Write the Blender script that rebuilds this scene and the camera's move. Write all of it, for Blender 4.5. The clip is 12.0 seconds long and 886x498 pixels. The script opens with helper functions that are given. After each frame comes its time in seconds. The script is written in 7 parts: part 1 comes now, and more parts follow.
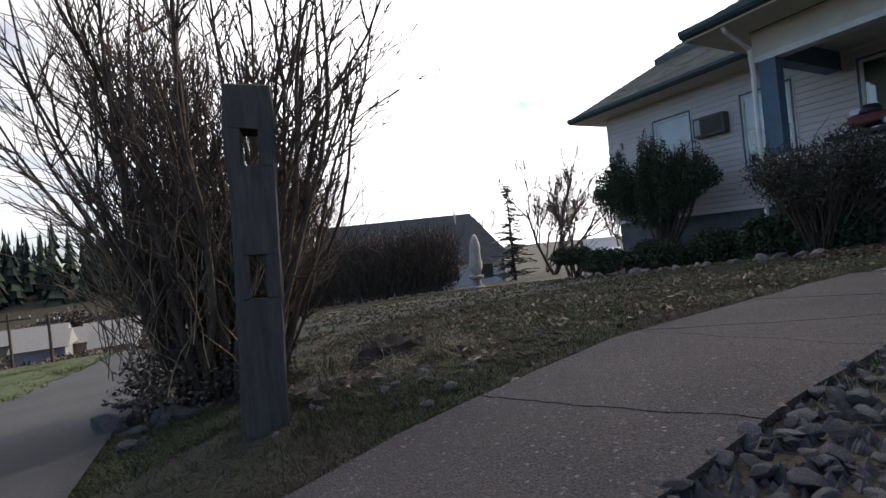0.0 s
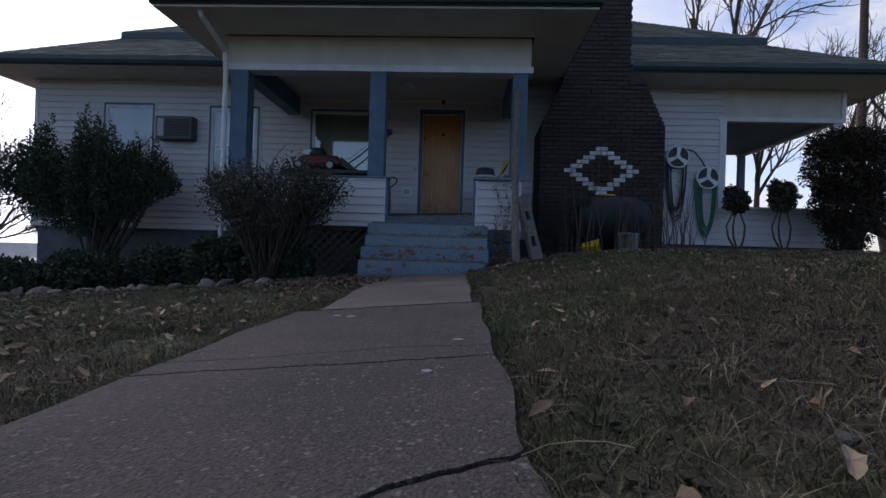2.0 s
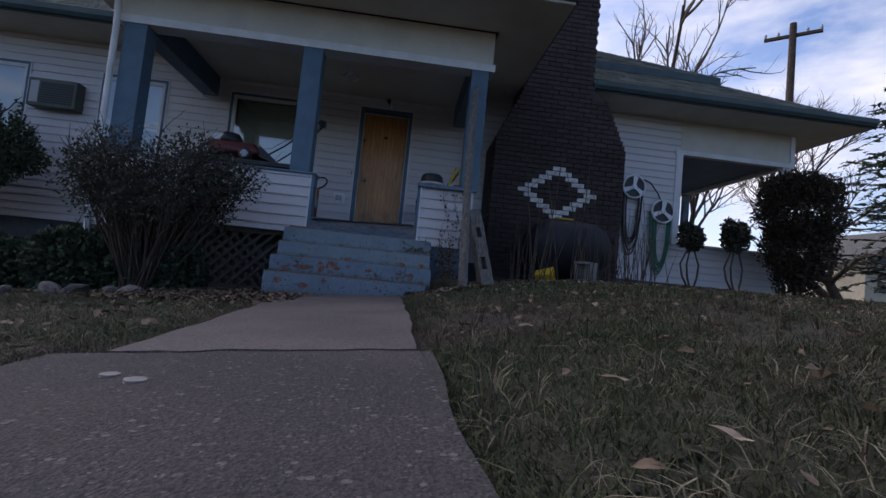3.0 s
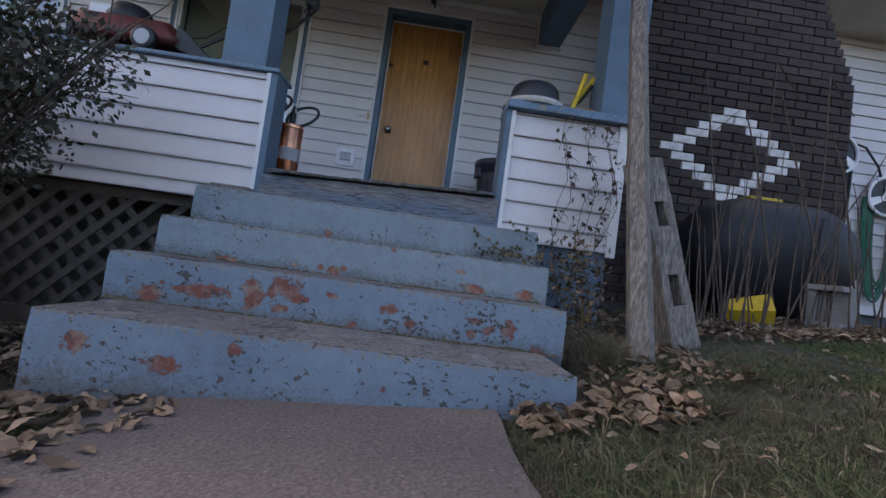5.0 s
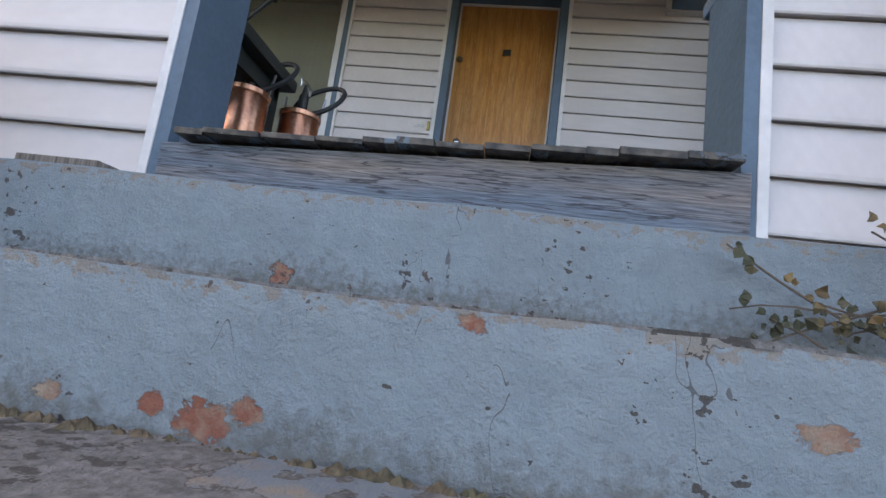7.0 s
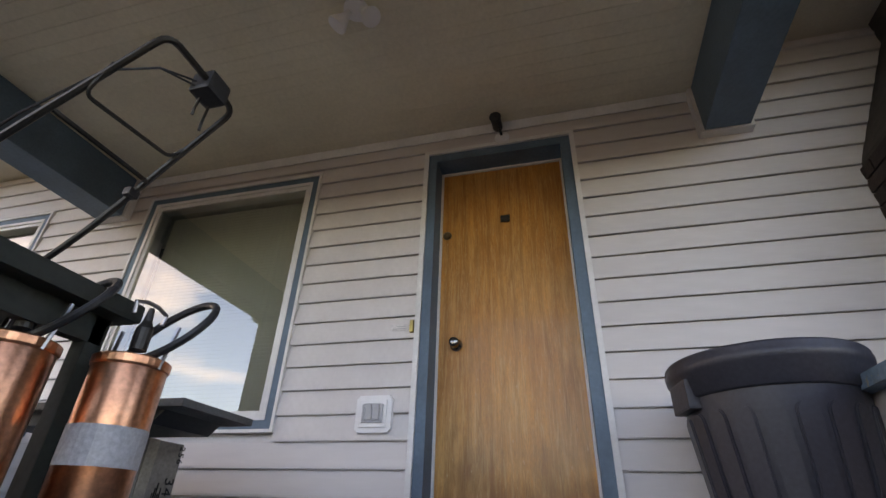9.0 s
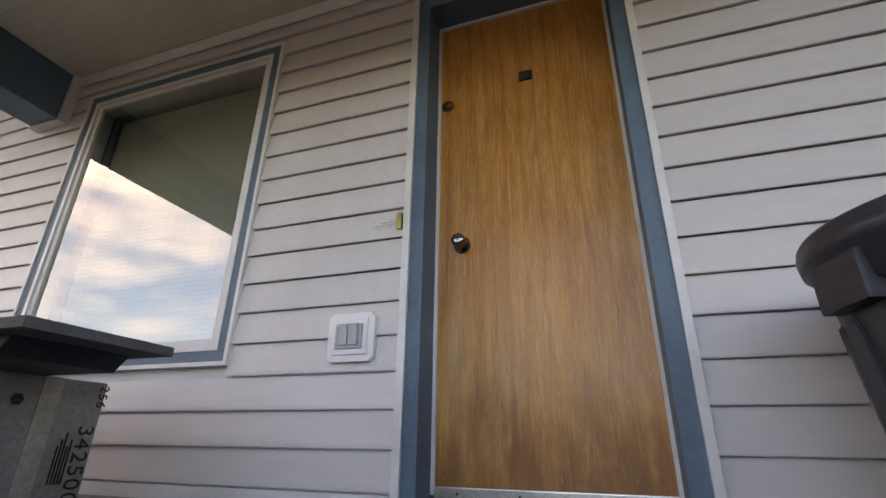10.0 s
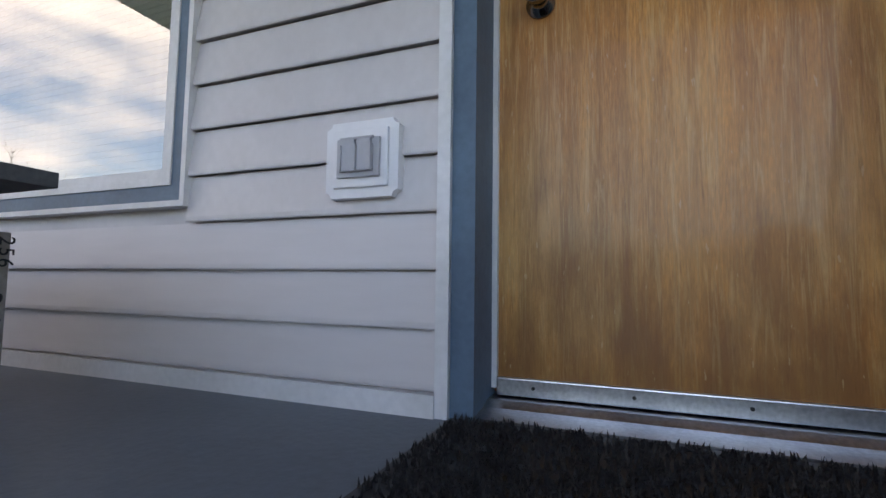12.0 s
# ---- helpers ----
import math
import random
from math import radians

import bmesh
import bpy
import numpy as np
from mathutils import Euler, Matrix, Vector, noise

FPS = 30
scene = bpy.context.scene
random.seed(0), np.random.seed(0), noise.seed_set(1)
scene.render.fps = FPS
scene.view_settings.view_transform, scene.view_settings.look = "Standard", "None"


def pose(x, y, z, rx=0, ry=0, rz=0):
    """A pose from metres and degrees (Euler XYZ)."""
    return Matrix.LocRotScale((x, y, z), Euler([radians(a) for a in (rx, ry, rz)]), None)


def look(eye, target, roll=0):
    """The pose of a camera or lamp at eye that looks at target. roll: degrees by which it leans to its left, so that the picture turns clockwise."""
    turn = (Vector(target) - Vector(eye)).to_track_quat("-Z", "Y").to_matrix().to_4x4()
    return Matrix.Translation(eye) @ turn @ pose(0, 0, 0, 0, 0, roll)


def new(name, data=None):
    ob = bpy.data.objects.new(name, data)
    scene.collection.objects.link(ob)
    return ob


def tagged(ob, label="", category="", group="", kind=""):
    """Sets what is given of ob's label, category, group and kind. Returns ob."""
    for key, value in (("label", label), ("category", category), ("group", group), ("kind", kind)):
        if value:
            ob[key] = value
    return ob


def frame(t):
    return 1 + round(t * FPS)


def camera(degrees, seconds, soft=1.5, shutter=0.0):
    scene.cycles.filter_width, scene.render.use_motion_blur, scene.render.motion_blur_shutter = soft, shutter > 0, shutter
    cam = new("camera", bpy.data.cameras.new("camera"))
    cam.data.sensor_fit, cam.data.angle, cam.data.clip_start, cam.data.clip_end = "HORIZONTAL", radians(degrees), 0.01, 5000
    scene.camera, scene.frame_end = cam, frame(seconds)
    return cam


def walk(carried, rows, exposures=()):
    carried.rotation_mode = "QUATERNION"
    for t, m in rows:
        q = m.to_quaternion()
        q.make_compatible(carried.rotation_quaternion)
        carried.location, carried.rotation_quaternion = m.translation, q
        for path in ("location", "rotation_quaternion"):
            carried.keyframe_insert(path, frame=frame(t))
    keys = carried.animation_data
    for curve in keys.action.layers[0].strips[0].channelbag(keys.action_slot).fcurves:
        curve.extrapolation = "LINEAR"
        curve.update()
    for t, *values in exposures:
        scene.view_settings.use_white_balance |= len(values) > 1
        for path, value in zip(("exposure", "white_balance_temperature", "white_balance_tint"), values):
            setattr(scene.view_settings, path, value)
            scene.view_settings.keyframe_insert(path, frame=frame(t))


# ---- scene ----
cam = camera(86.0, 12.0)
PATH = [
    (0, (-10.446, -1.158, 0.559), (-9.494, 0.601, 0.554), -5.9),
    (0.5, (-10.128, -0.716, 0.471), (-8.853, 0.825, 0.429), -1.3),
    (1, (-9.79, -0.511, 0.38), (-8.109, 0.567, 0.261), -5.5),
    (1.5, (-9.317, -0.459, 0.423), (-7.395, 0.087, 0.332), -4.3),
    (2, (-8.931, -0.492, 0.438), (-6.933, -0.398, 0.447), 1.8),
    (2.5, (-8.471, -0.515, 0.415), (-6.483, -0.703, 0.52), 3.7),
    (3, (-7.852, -0.465, 0.382), (-5.863, -0.636, 0.509), 5.7),
    (3.2, (-7.583, -0.436, 0.368), (-5.59, -0.565, 0.48), 6.7),
    (4.8, (-5.013, -0.245, 0.555), (-3.017, -0.343, 0.643), 7.5),
    (5, (-4.707, -0.244, 0.548), (-2.711, -0.325, 0.641), 7.9),
    (5.5, (-4.042, -0.207, 0.539), (-2.044, -0.215, 0.636), 6.4),
    (6, (-3.566, -0.181, 0.509), (-1.57, -0.087, 0.608), 5.2),
    (6.5, (-3.328, -0.141, 0.489), (-1.341, 0.069, 0.576), 3.7),
    (7, (-3.171, -0.142, 0.604), (-1.21, 0.109, 0.91), 7.7),
    (7.5, (-3.054, -0.265, 0.692), (-1.126, 0.025, 1.139), 9.8),
    (7.7, (-2.985, -0.299, 0.701), (-1.071, -0.013, 1.203), 8.1),
    (9.3, (-1.943, -0.278, 1.209), (-0.316, 0.229, 2.256), 2.8),
    (9.5, (-1.76, -0.294, 1.252), (-0.129, 0.242, 2.278), 4.4),
    (10, (-1.485, -0.204, 1.189), (0.26, 0.406, 1.952), 0.8),
    (10.5, (-1.34, -0.056, 1.258), (0.431, 0.618, 1.899), -4.0),
    (11, (-1.179, -0.019, 1.279), (0.621, 0.713, 1.755), -1.5),
    (11.5, (-1.01, 0.075, 1.248), (0.815, 0.829, 1.57), -0.3),
    (12, (-0.906, 0.105, 1.264), (0.950, 0.835, 1.415), 0.8),
]
walk(cam, [(t, look(eye, target, roll)) for t, eye, target, roll in PATH],
     [(0.0, -0.05, 6800, 13), (1.5, -0.33, 6500, 16), (2.5, -0.42, 6200, 19), (3.0, -0.2, 6250, 20), (5.0, 1.3, 7300, 20), (5.5, 1.62, 7600, 20), (6.0, 1.9, 8100, 20), (6.5, 1.98, 8300, 20), (7.0, 2.22, 8750, 20), (7.5, 2.38, 9000, 20), (9.5, 2.3, 10500, 25), (10.5, 2.28, 9950, 23), (11.5, 2.18, 8900, 20), (12.0, 2.14, 8700, 20)])

# ---- light ----
SUN_AZ, SUN_EL = radians(7), radians(26)   # from +x towards +y
world = bpy.data.worlds.new("sky")
scene.world = world
world.use_nodes = True
wn, wl = world.node_tree.nodes, world.node_tree.links
wn.clear()
w_out = wn.new("ShaderNodeOutputWorld")
w_bg = wn.new("ShaderNodeBackground")
w_sky = wn.new("ShaderNodeTexSky")
w_sky.sky_type = "NISHITA"
w_sky.sun_disc = False
w_sky.sun_elevation = SUN_EL
w_sky.sun_rotation = radians(90) - SUN_AZ
w_co = wn.new("ShaderNodeTexCoord")
w_map = wn.new("ShaderNodeMapping")
w_map.inputs["Scale"].default_value = (1.0, 1.0, 2.6)
w_no = wn.new("ShaderNodeTexNoise")
w_no.inputs["Scale"].default_value = 2.3
w_no.inputs["Detail"].default_value = 7
w_no.inputs["Roughness"].default_value = 0.58
w_ramp = wn.new("ShaderNodeValToRGB")
w_ramp.color_ramp.elements[0].position = 0.50
w_ramp.color_ramp.elements[1].position = 0.70
w_hsv = wn.new("ShaderNodeMixRGB")
w_dot = wn.new("ShaderNodeVectorMath")
w_dot.operation = "DOT_PRODUCT"
w_dot.inputs[1].default_value = (math.cos(radians(42)) * 0.9, math.sin(radians(42)) * 0.9, 0.43)
w_glow = wn.new("ShaderNodeMapRange")
w_glow.interpolation_type = "SMOOTHSTEP"
w_glow.inputs["From Min"].default_value, w_glow.inputs["From Max"].default_value = 0.58, 1.0
w_glow.inputs["To Min"].default_value, w_glow.inputs["To Max"].default_value = 7.6, 20.0
w_tint = wn.new("ShaderNodeMixRGB")
w_tint.blend_type = "MULTIPLY"
w_tint.inputs["Fac"].default_value = 1.0
w_tint.inputs["Color2"].default_value = (0.965, 0.985, 1.03, 1)
wl.new(w_co.outputs["Generated"], w_dot.inputs[0])
wl.new(w_dot.outputs["Value"], w_glow.inputs["Value"])
wl.new(w_glow.outputs["Result"], w_tint.inputs["Color1"])
wl.new(w_tint.outputs["Color"], w_hsv.inputs["Color2"])
w_cov = wn.new("ShaderNodeMath")
w_cov.operation = "MULTIPLY_ADD"
w_cov.inputs[1].default_value = 0.27
wl.new(w_dot.outputs["Value"], w_cov.inputs[0])
wl.new(w_no.outputs["Fac"], w_cov.inputs[2])
wl.new(w_co.outputs["Generated"], w_map.inputs["Vector"])
wl.new(w_map.outputs["Vector"], w_no.inputs["Vector"])
wl.new(w_cov.outputs["Value"], w_ramp.inputs["Fac"])
wl.new(w_ramp.outputs["Color"], w_hsv.inputs["Fac"])
w_blue = wn.new("ShaderNodeMixRGB")
w_blue.blend_type = "MULTIPLY"
w_blue.inputs["Fac"].default_value = 1.0
w_blue.inputs["Color2"].default_value = (0.88, 0.98, 1.15, 1)
wl.new(w_sky.outputs["Color"], w_blue.inputs["Color1"])
wl.new(w_blue.outputs["Color"], w_hsv.inputs["Color1"])
wl.new(w_hsv.outputs["Color"], w_bg.inputs["Color"])
w_bg.inputs["Strength"].default_value = 0.15
wl.new(w_bg.outputs["Background"], w_out.inputs["Surface"])

sun = new("sun", bpy.data.lights.new("sun", "SUN"))
sun.data.energy = 3.2
sun.data.angle = radians(0.6)
sun.data.color = (1.0, 0.93, 0.82)
sun.matrix_world = look((math.cos(SUN_AZ) * 30, math.sin(SUN_AZ) * 30, math.tan(SUN_EL) * 30), (0, 0, 0))


# ---- materials ----
def mat(name, c1, c2=None, rough=0.7, scale=6.0, fine=90.0, bump=0.15, metal=0.0, spec=0.4, vary=0.0, island=0.0,
        stretch=(1, 1, 1), lo=0.38, hi=0.62, grain=0.16, coat=0.0):
    c2 = c2 or tuple(v * 0.8 for v in c1)
    m = bpy.data.materials.new(name)
    m.use_nodes = True
    n, l = m.node_tree.nodes, m.node_tree.links
    b = n["Principled BSDF"]
    co = n.new("ShaderNodeTexCoord")
    mp = n.new("ShaderNodeMapping")
    mp.inputs["Scale"].default_value = stretch
    l.new(co.outputs["Object"], mp.inputs["Vector"])
    a = n.new("ShaderNodeTexNoise")
    a.inputs["Scale"].default_value, a.inputs["Detail"].default_value = scale, 6
    f = n.new("ShaderNodeTexNoise")
    f.inputs["Scale"].default_value, f.inputs["Detail"].default_value = fine, 4
    l.new(mp.outputs["Vector"], a.inputs["Vector"])
    l.new(mp.outputs["Vector"], f.inputs["Vector"])
    r = n.new("ShaderNodeValToRGB")
    r.color_ramp.elements[0].position, r.color_ramp.elements[1].position = lo, hi
    r.color_ramp.elements[0].color, r.color_ramp.elements[1].color = (*c1, 1), (*c2, 1)
    l.new(a.outputs["Fac"], r.inputs["Fac"])
    h = n.new("ShaderNodeHueSaturation")
    l.new(r.outputs["Color"], h.inputs["Color"])
    mr = n.new("ShaderNodeMapRange")
    mr.inputs["From Min"].default_value, mr.inputs["From Max"].default_value = 0.3, 0.7
    mr.inputs["To Min"].default_value, mr.inputs["To Max"].default_value = 1 - grain, 1 + grain
    l.new(f.outputs["Fac"], mr.inputs["Value"])
    last = mr.outputs["Result"]
    for amount, node, out in ((vary, "ShaderNodeObjectInfo", "Random"), (island, "ShaderNodeNewGeometry", "Random Per Island")):
        if amount:
            src = n.new(node)
            m2 = n.new("ShaderNodeMapRange")
            m2.inputs["To Min"].default_value, m2.inputs["To Max"].default_value = 1 - amount, 1 + amount
            l.new(src.outputs[out], m2.inputs["Value"])
            mu = n.new("ShaderNodeMath")
            mu.operation = "MULTIPLY"
            l.new(last, mu.inputs[0])
            l.new(m2.outputs["Result"], mu.inputs[1])
            last = mu.outputs["Value"]
    l.new(last, h.inputs["Value"])
    l.new(h.outputs["Color"], b.inputs["Base Color"])
    b.inputs["Roughness"].default_value = rough
    b.inputs["Metallic"].default_value = metal
    b.inputs["Specular IOR Level"].default_value = spec
    b.inputs["Coat Weight"].default_value = coat
    if bump:
        bp = n.new("ShaderNodeBump")
        bp.inputs["Strength"].default_value, bp.inputs["Distance"].default_value = bump, 0.01
        l.new(f.outputs["Fac"], bp.inputs["Height"])
        l.new(bp.outputs["Normal"], b.inputs["Normal"])
    return m


def worn_paint(name, paint, paint2, under, under2, amount, scale, rough=0.6):
    """Paint with chipped patches that show what lies under it."""
    m = mat(name, paint, paint2, rough, 5, 60, 0.25)
    n, l = m.node_tree.nodes, m.node_tree.links
    b = n["Principled BSDF"]
    top = b.inputs["Base Color"].links[0].from_socket
    co = n.new("ShaderNodeTexCoord")
    a = n.new("ShaderNodeTexNoise")
    a.inputs["Scale"].default_value, a.inputs["Detail"].default_value, a.inputs["Roughness"].default_value = scale, 9, 0.62
    a.inputs["Distortion"].default_value = 0.4
    l.new(co.outputs["Object"], a.inputs["Vector"])
    r = n.new("ShaderNodeValToRGB")
    r.color_ramp.elements[0].position, r.color_ramp.elements[1].position = amount, amount + 0.012
    l.new(a.outputs["Fac"], r.inputs["Fac"])
    a2 = n.new("ShaderNodeTexNoise")
    a2.inputs["Scale"].default_value, a2.inputs["Detail"].default_value = scale * 4.2, 3
    l.new(co.outputs["Object"], a2.inputs["Vector"])
    r2 = n.new("ShaderNodeValToRGB")
    r2.color_ramp.elements[0].position, r2.color_ramp.elements[1].position = 0.645, 0.66
    l.new(a2.outputs["Fac"], r2.inputs["Fac"])
    mm = n.new("ShaderNodeMixRGB")
    mm.blend_type = "LIGHTEN"
    mm.inputs["Fac"].default_value = 1.0
    l.new(r.outputs["Color"], mm.inputs["Color1"])
    l.new(r2.outputs["Color"], mm.inputs["Color2"])
    r = mm
    d = n.new("ShaderNodeTexNoise")
    d.inputs["Scale"].default_value, d.inputs["Detail"].default_value = 34, 8
    l.new(co.outputs["Object"], d.inputs["Vector"])
    u = n.new("ShaderNodeValToRGB")
    u.color_ramp.elements[0].position, u.color_ramp.elements[1].position = 0.4, 0.62
    u.color_ramp.elements[0].color, u.color_ramp.elements[1].color = (*under, 1), (*under2, 1)
    l.new(d.outputs["Fac"], u.inputs["Fac"])
    gm = n.new("ShaderNodeTexNoise")
    gm.inputs["Scale"].default_value, gm.inputs["Detail"].default_value = 17, 7
    l.new(co.outputs["Object"], gm.inputs["Vector"])
    gr = n.new("ShaderNodeMapRange")
    gr.inputs["From Min"].default_value, gr.inputs["From Max"].default_value = 0.55, 0.72
    gr.inputs["To Max"].default_value = 0.6
    l.new(gm.outputs["Fac"], gr.inputs["Value"])
    gx_ = n.new("ShaderNodeMixRGB")
    gx_.inputs["Color2"].default_value = (0.075, 0.07, 0.062, 1)
    l.new(gr.outputs["Result"], gx_.inputs["Fac"])
    l.new(top, gx_.inputs["Color1"])
    top = gx_.outputs["Color"]
    mx = n.new("ShaderNodeMixRGB")
    l.new(r.outputs["Color"], mx.inputs["Fac"])
    l.new(top, mx.inputs["Color1"])
    l.new(u.outputs["Color"], mx.inputs["Color2"])
    l.new(mx.outputs["Color"], b.inputs["Base Color"])
    old = b.inputs["Normal"].links[0].from_node
    bp = n.new("ShaderNodeBump")
    bp.invert = True
    bp.inputs["Strength"].default_value, bp.inputs["Distance"].default_value = 0.8, 0.006
    l.new(r.outputs["Color"], bp.inputs["Height"])
    l.new(old.outputs["Normal"], bp.inputs["Normal"])
    l.new(bp.outputs["Normal"], b.inputs["Normal"])
    return m


def link(m, kind, **values):
    """A new node of that kind in a material, with its inputs set or joined."""
    nd = m.node_tree.nodes.new(kind)
    for key, v in values.items():
        sock = nd.inputs[int(key[1:])] if key[0] == "i" and key[1:].isdigit() else nd.inputs[key]
        if hasattr(v, "is_output"):
            m.node_tree.links.new(v, sock)
        else:
            sock.default_value = v
    return nd


def calc(m, op, a, b):
    nd = link(m, "ShaderNodeMath", i0=a, i1=b)
    nd.operation = op
    return nd.outputs[0]


def step_paint(name, paint, paint2, bare, bare2, limit, pitted, grain=0.08, fine=26, patches=()):
    """Old masonry paint on steps: flaked patches, clusters of dark pits, cracks, a broken upper edge; 'rise' runs 0 to 1 up the riser."""
    m = mat(name, paint, paint2, 0.62, 3.2, fine, 0.25, lo=0.3, hi=0.7, grain=grain)
    b = m.node_tree.nodes["Principled BSDF"]
    top = b.inputs["Base Color"].links[0].from_socket
    co = m.node_tree.nodes.new("ShaderNodeTexCoord").outputs["Object"]
    at = m.node_tree.nodes.new("ShaderNodeAttribute")
    at.attribute_name = "rise"
    rise = at.outputs["Fac"]

    def field(scale, detail, rough, shift=(0, 0, 0), stretch=(1, 1, 1)):
        mp = link(m, "ShaderNodeMapping", Vector=co, Location=shift, Scale=stretch)
        return link(m, "ShaderNodeTexNoise", Vector=mp.outputs["Vector"], Scale=scale, Detail=detail, Roughness=rough).outputs["Fac"]

    def over(fac, below, tone):
        return link(m, "ShaderNodeMixRGB", Fac=fac, Color1=below, Color2=tone).outputs["Color"]
    low = calc(m, "SUBTRACT", 0.5, rise)
    big = field(7.5, 5.0, 0.55)
    rag = field(75.0, 6.0, 0.72)
    v = calc(m, "ADD", big, calc(m, "MULTIPLY", low, 0.09))
    v = calc(m, "ADD", v, calc(m, "MULTIPLY", calc(m, "SUBTRACT", rag, 0.5), 0.13))
    flake = calc(m, "GREATER_THAN", v, limit)
    # dark rim round each flake: the paint edge's shadow put into the colour
    halo = calc(m, "GREATER_THAN", v, limit - 0.014)
    # places where the paint has come off in plates: (y, z, half width, half height)
    if patches:
        near = None
        for py, pz, ry, rz in patches:
            d = link(m, "ShaderNodeVectorMath", i0=co, i1=(0.0, -py, 0.15 - pz))
            d.operation = "ADD"
            e = link(m, "ShaderNodeVectorMath", i0=d.outputs[0], i1=(0.0, 1 / ry, 1 / rz))
            e.operation = "MULTIPLY"
            f = link(m, "ShaderNodeVectorMath", i0=e.outputs[0])
            f.operation = "LENGTH"
            near = f.outputs["Value"] if near is None else calc(m, "MINIMUM", near, f.outputs["Value"])
        torn = calc(m, "ADD", near, calc(m, "MULTIPLY", calc(m, "SUBTRACT", field(34.0, 8.0, 0.78, (2, 4, 6), (1, 0.8, 1.2)), 0.5), 4.2))
        flake = calc(m, "MAXIMUM", flake, calc(m, "LESS_THAN", torn, 0.86))
        halo = calc(m, "MAXIMUM", halo, calc(m, "LESS_THAN", torn, 0.93))
    # clusters of pits
    cluster = field(5.5, 3.0, 0.6, (3, 7, 1), (1, 1, 0.6))
    speck = field(62.0, 3.0, 0.6, (9, 2, 4), (1, 0.7, 1))
    pv = calc(m, "ADD", speck, calc(m, "MULTIPLY", calc(m, "SUBTRACT", cluster, 0.5), 0.55))
    pv = calc(m, "ADD", pv, calc(m, "MULTIPLY", low, 0.04))
    pit = calc(m, "GREATER_THAN", pv, pitted)
    # single larger chips
    warp = over(0.04, co, link(m, "ShaderNodeTexNoise", Vector=co, Scale=60.0, Detail=3.0).outputs["Color"])
    vo = link(m, "ShaderNodeTexVoronoi", Vector=warp, Scale=26.0)
    pick = link(m, "ShaderNodeSeparateColor", Color=vo.outputs["Color"])
    few = calc(m, "GREATER_THAN", calc(m, "ADD", pick.outputs["Red"], calc(m, "MULTIPLY", low, 0.14)), 0.80)
    reach = link(m, "ShaderNodeMapRange", Value=pick.outputs["Green"])
    reach.inputs["To Min"].default_value, reach.inputs["To Max"].default_value = 0.08, 0.30
    chip = calc(m, "MULTIPLY", few, calc(m, "LESS_THAN", vo.outputs["Distance"], reach.outputs["Result"]))
    # hair cracks
    line = calc(m, "ABSOLUTE", calc(m, "SUBTRACT", field(4.5, 4.0, 0.6, (5, 5, 8), (1, 1, 0.5)), 0.5), 0.0)
    crack = calc(m, "MULTIPLY", calc(m, "LESS_THAN", line, 0.0011), calc(m, "GREATER_THAN", cluster, 0.55))
    under_ = link(m, "ShaderNodeValToRGB", Fac=field(22.0, 7.0, 0.6, (1, 1, 1)))
    under_.color_ramp.elements[0].position, under_.color_ramp.elements[1].position = 0.46, 0.66
    under_.color_ramp.elements[0].color, under_.color_ramp.elements[1].color = (*bare, 1), (*bare2, 1)
    grime = link(m, "ShaderNodeMapRange", Value=calc(m, "ADD", calc(m, "SUBTRACT", rag, calc(m, "MULTIPLY", rise, 0.9)), calc(m, "MULTIPLY", big, 0.5)))
    grime.inputs["From Min"].default_value, grime.inputs["From Max"].default_value, grime.inputs["To Max"].default_value = 0.49, 0.78, 0.68
    edge = calc(m, "GREATER_THAN", calc(m, "ADD", rise, calc(m, "MULTIPLY", calc(m, "SUBTRACT", speck, 0.5), 0.8)), 0.97)
    c = over(grime.outputs["Result"], top, (0.085, 0.08, 0.068, 1))
    c = over(calc(m, "MULTIPLY", edge, 0.8), c, (0.22, 0.195, 0.165, 1))
    c = over(calc(m, "MULTIPLY", crack, 0.7), c, (0.06, 0.055, 0.055, 1))
    c = over(calc(m, "MULTIPLY", halo, 0.8), c, (0.065, 0.052, 0.045, 1))
    c = over(flake, c, under_.outputs["Color"])
    c = over(calc(m, "MULTIPLY", chip, 0.9), c, (0.085, 0.062, 0.052, 1))
    c = over(calc(m, "MULTIPLY", pit, 0.9), c, (0.048, 0.043, 0.038, 1))
    m.node_tree.links.new(c, b.inputs["Base Color"])
    deep = calc(m, "MAXIMUM", calc(m, "MAXIMUM", flake, pit), calc(m, "MAXIMUM", chip, crack))
    wavy = calc(m, "ADD", calc(m, "MULTIPLY", deep, -0.6), calc(m, "ADD", calc(m, "MULTIPLY", rag, 0.55), calc(m, "MULTIPLY", cluster, 1.5)))
    old = b.inputs["Normal"].links[0].from_socket
    bp = link(m, "ShaderNodeBump", Strength=1.0, Distance=0.011, Height=wavy, Normal=old)
    m.node_tree.links.new(bp.outputs["Normal"], b.inputs["Normal"])
    return m


def wood_mat(name, dark, light, rough=0.45, rings=6.0, stretch=(9, 9, 0.7), bump=0.1, coat=0.0):
    m = mat(name, dark, light, rough, rings, 18, bump, stretch=stretch, lo=0.36, hi=0.62, coat=coat, grain=0.45)
    return m


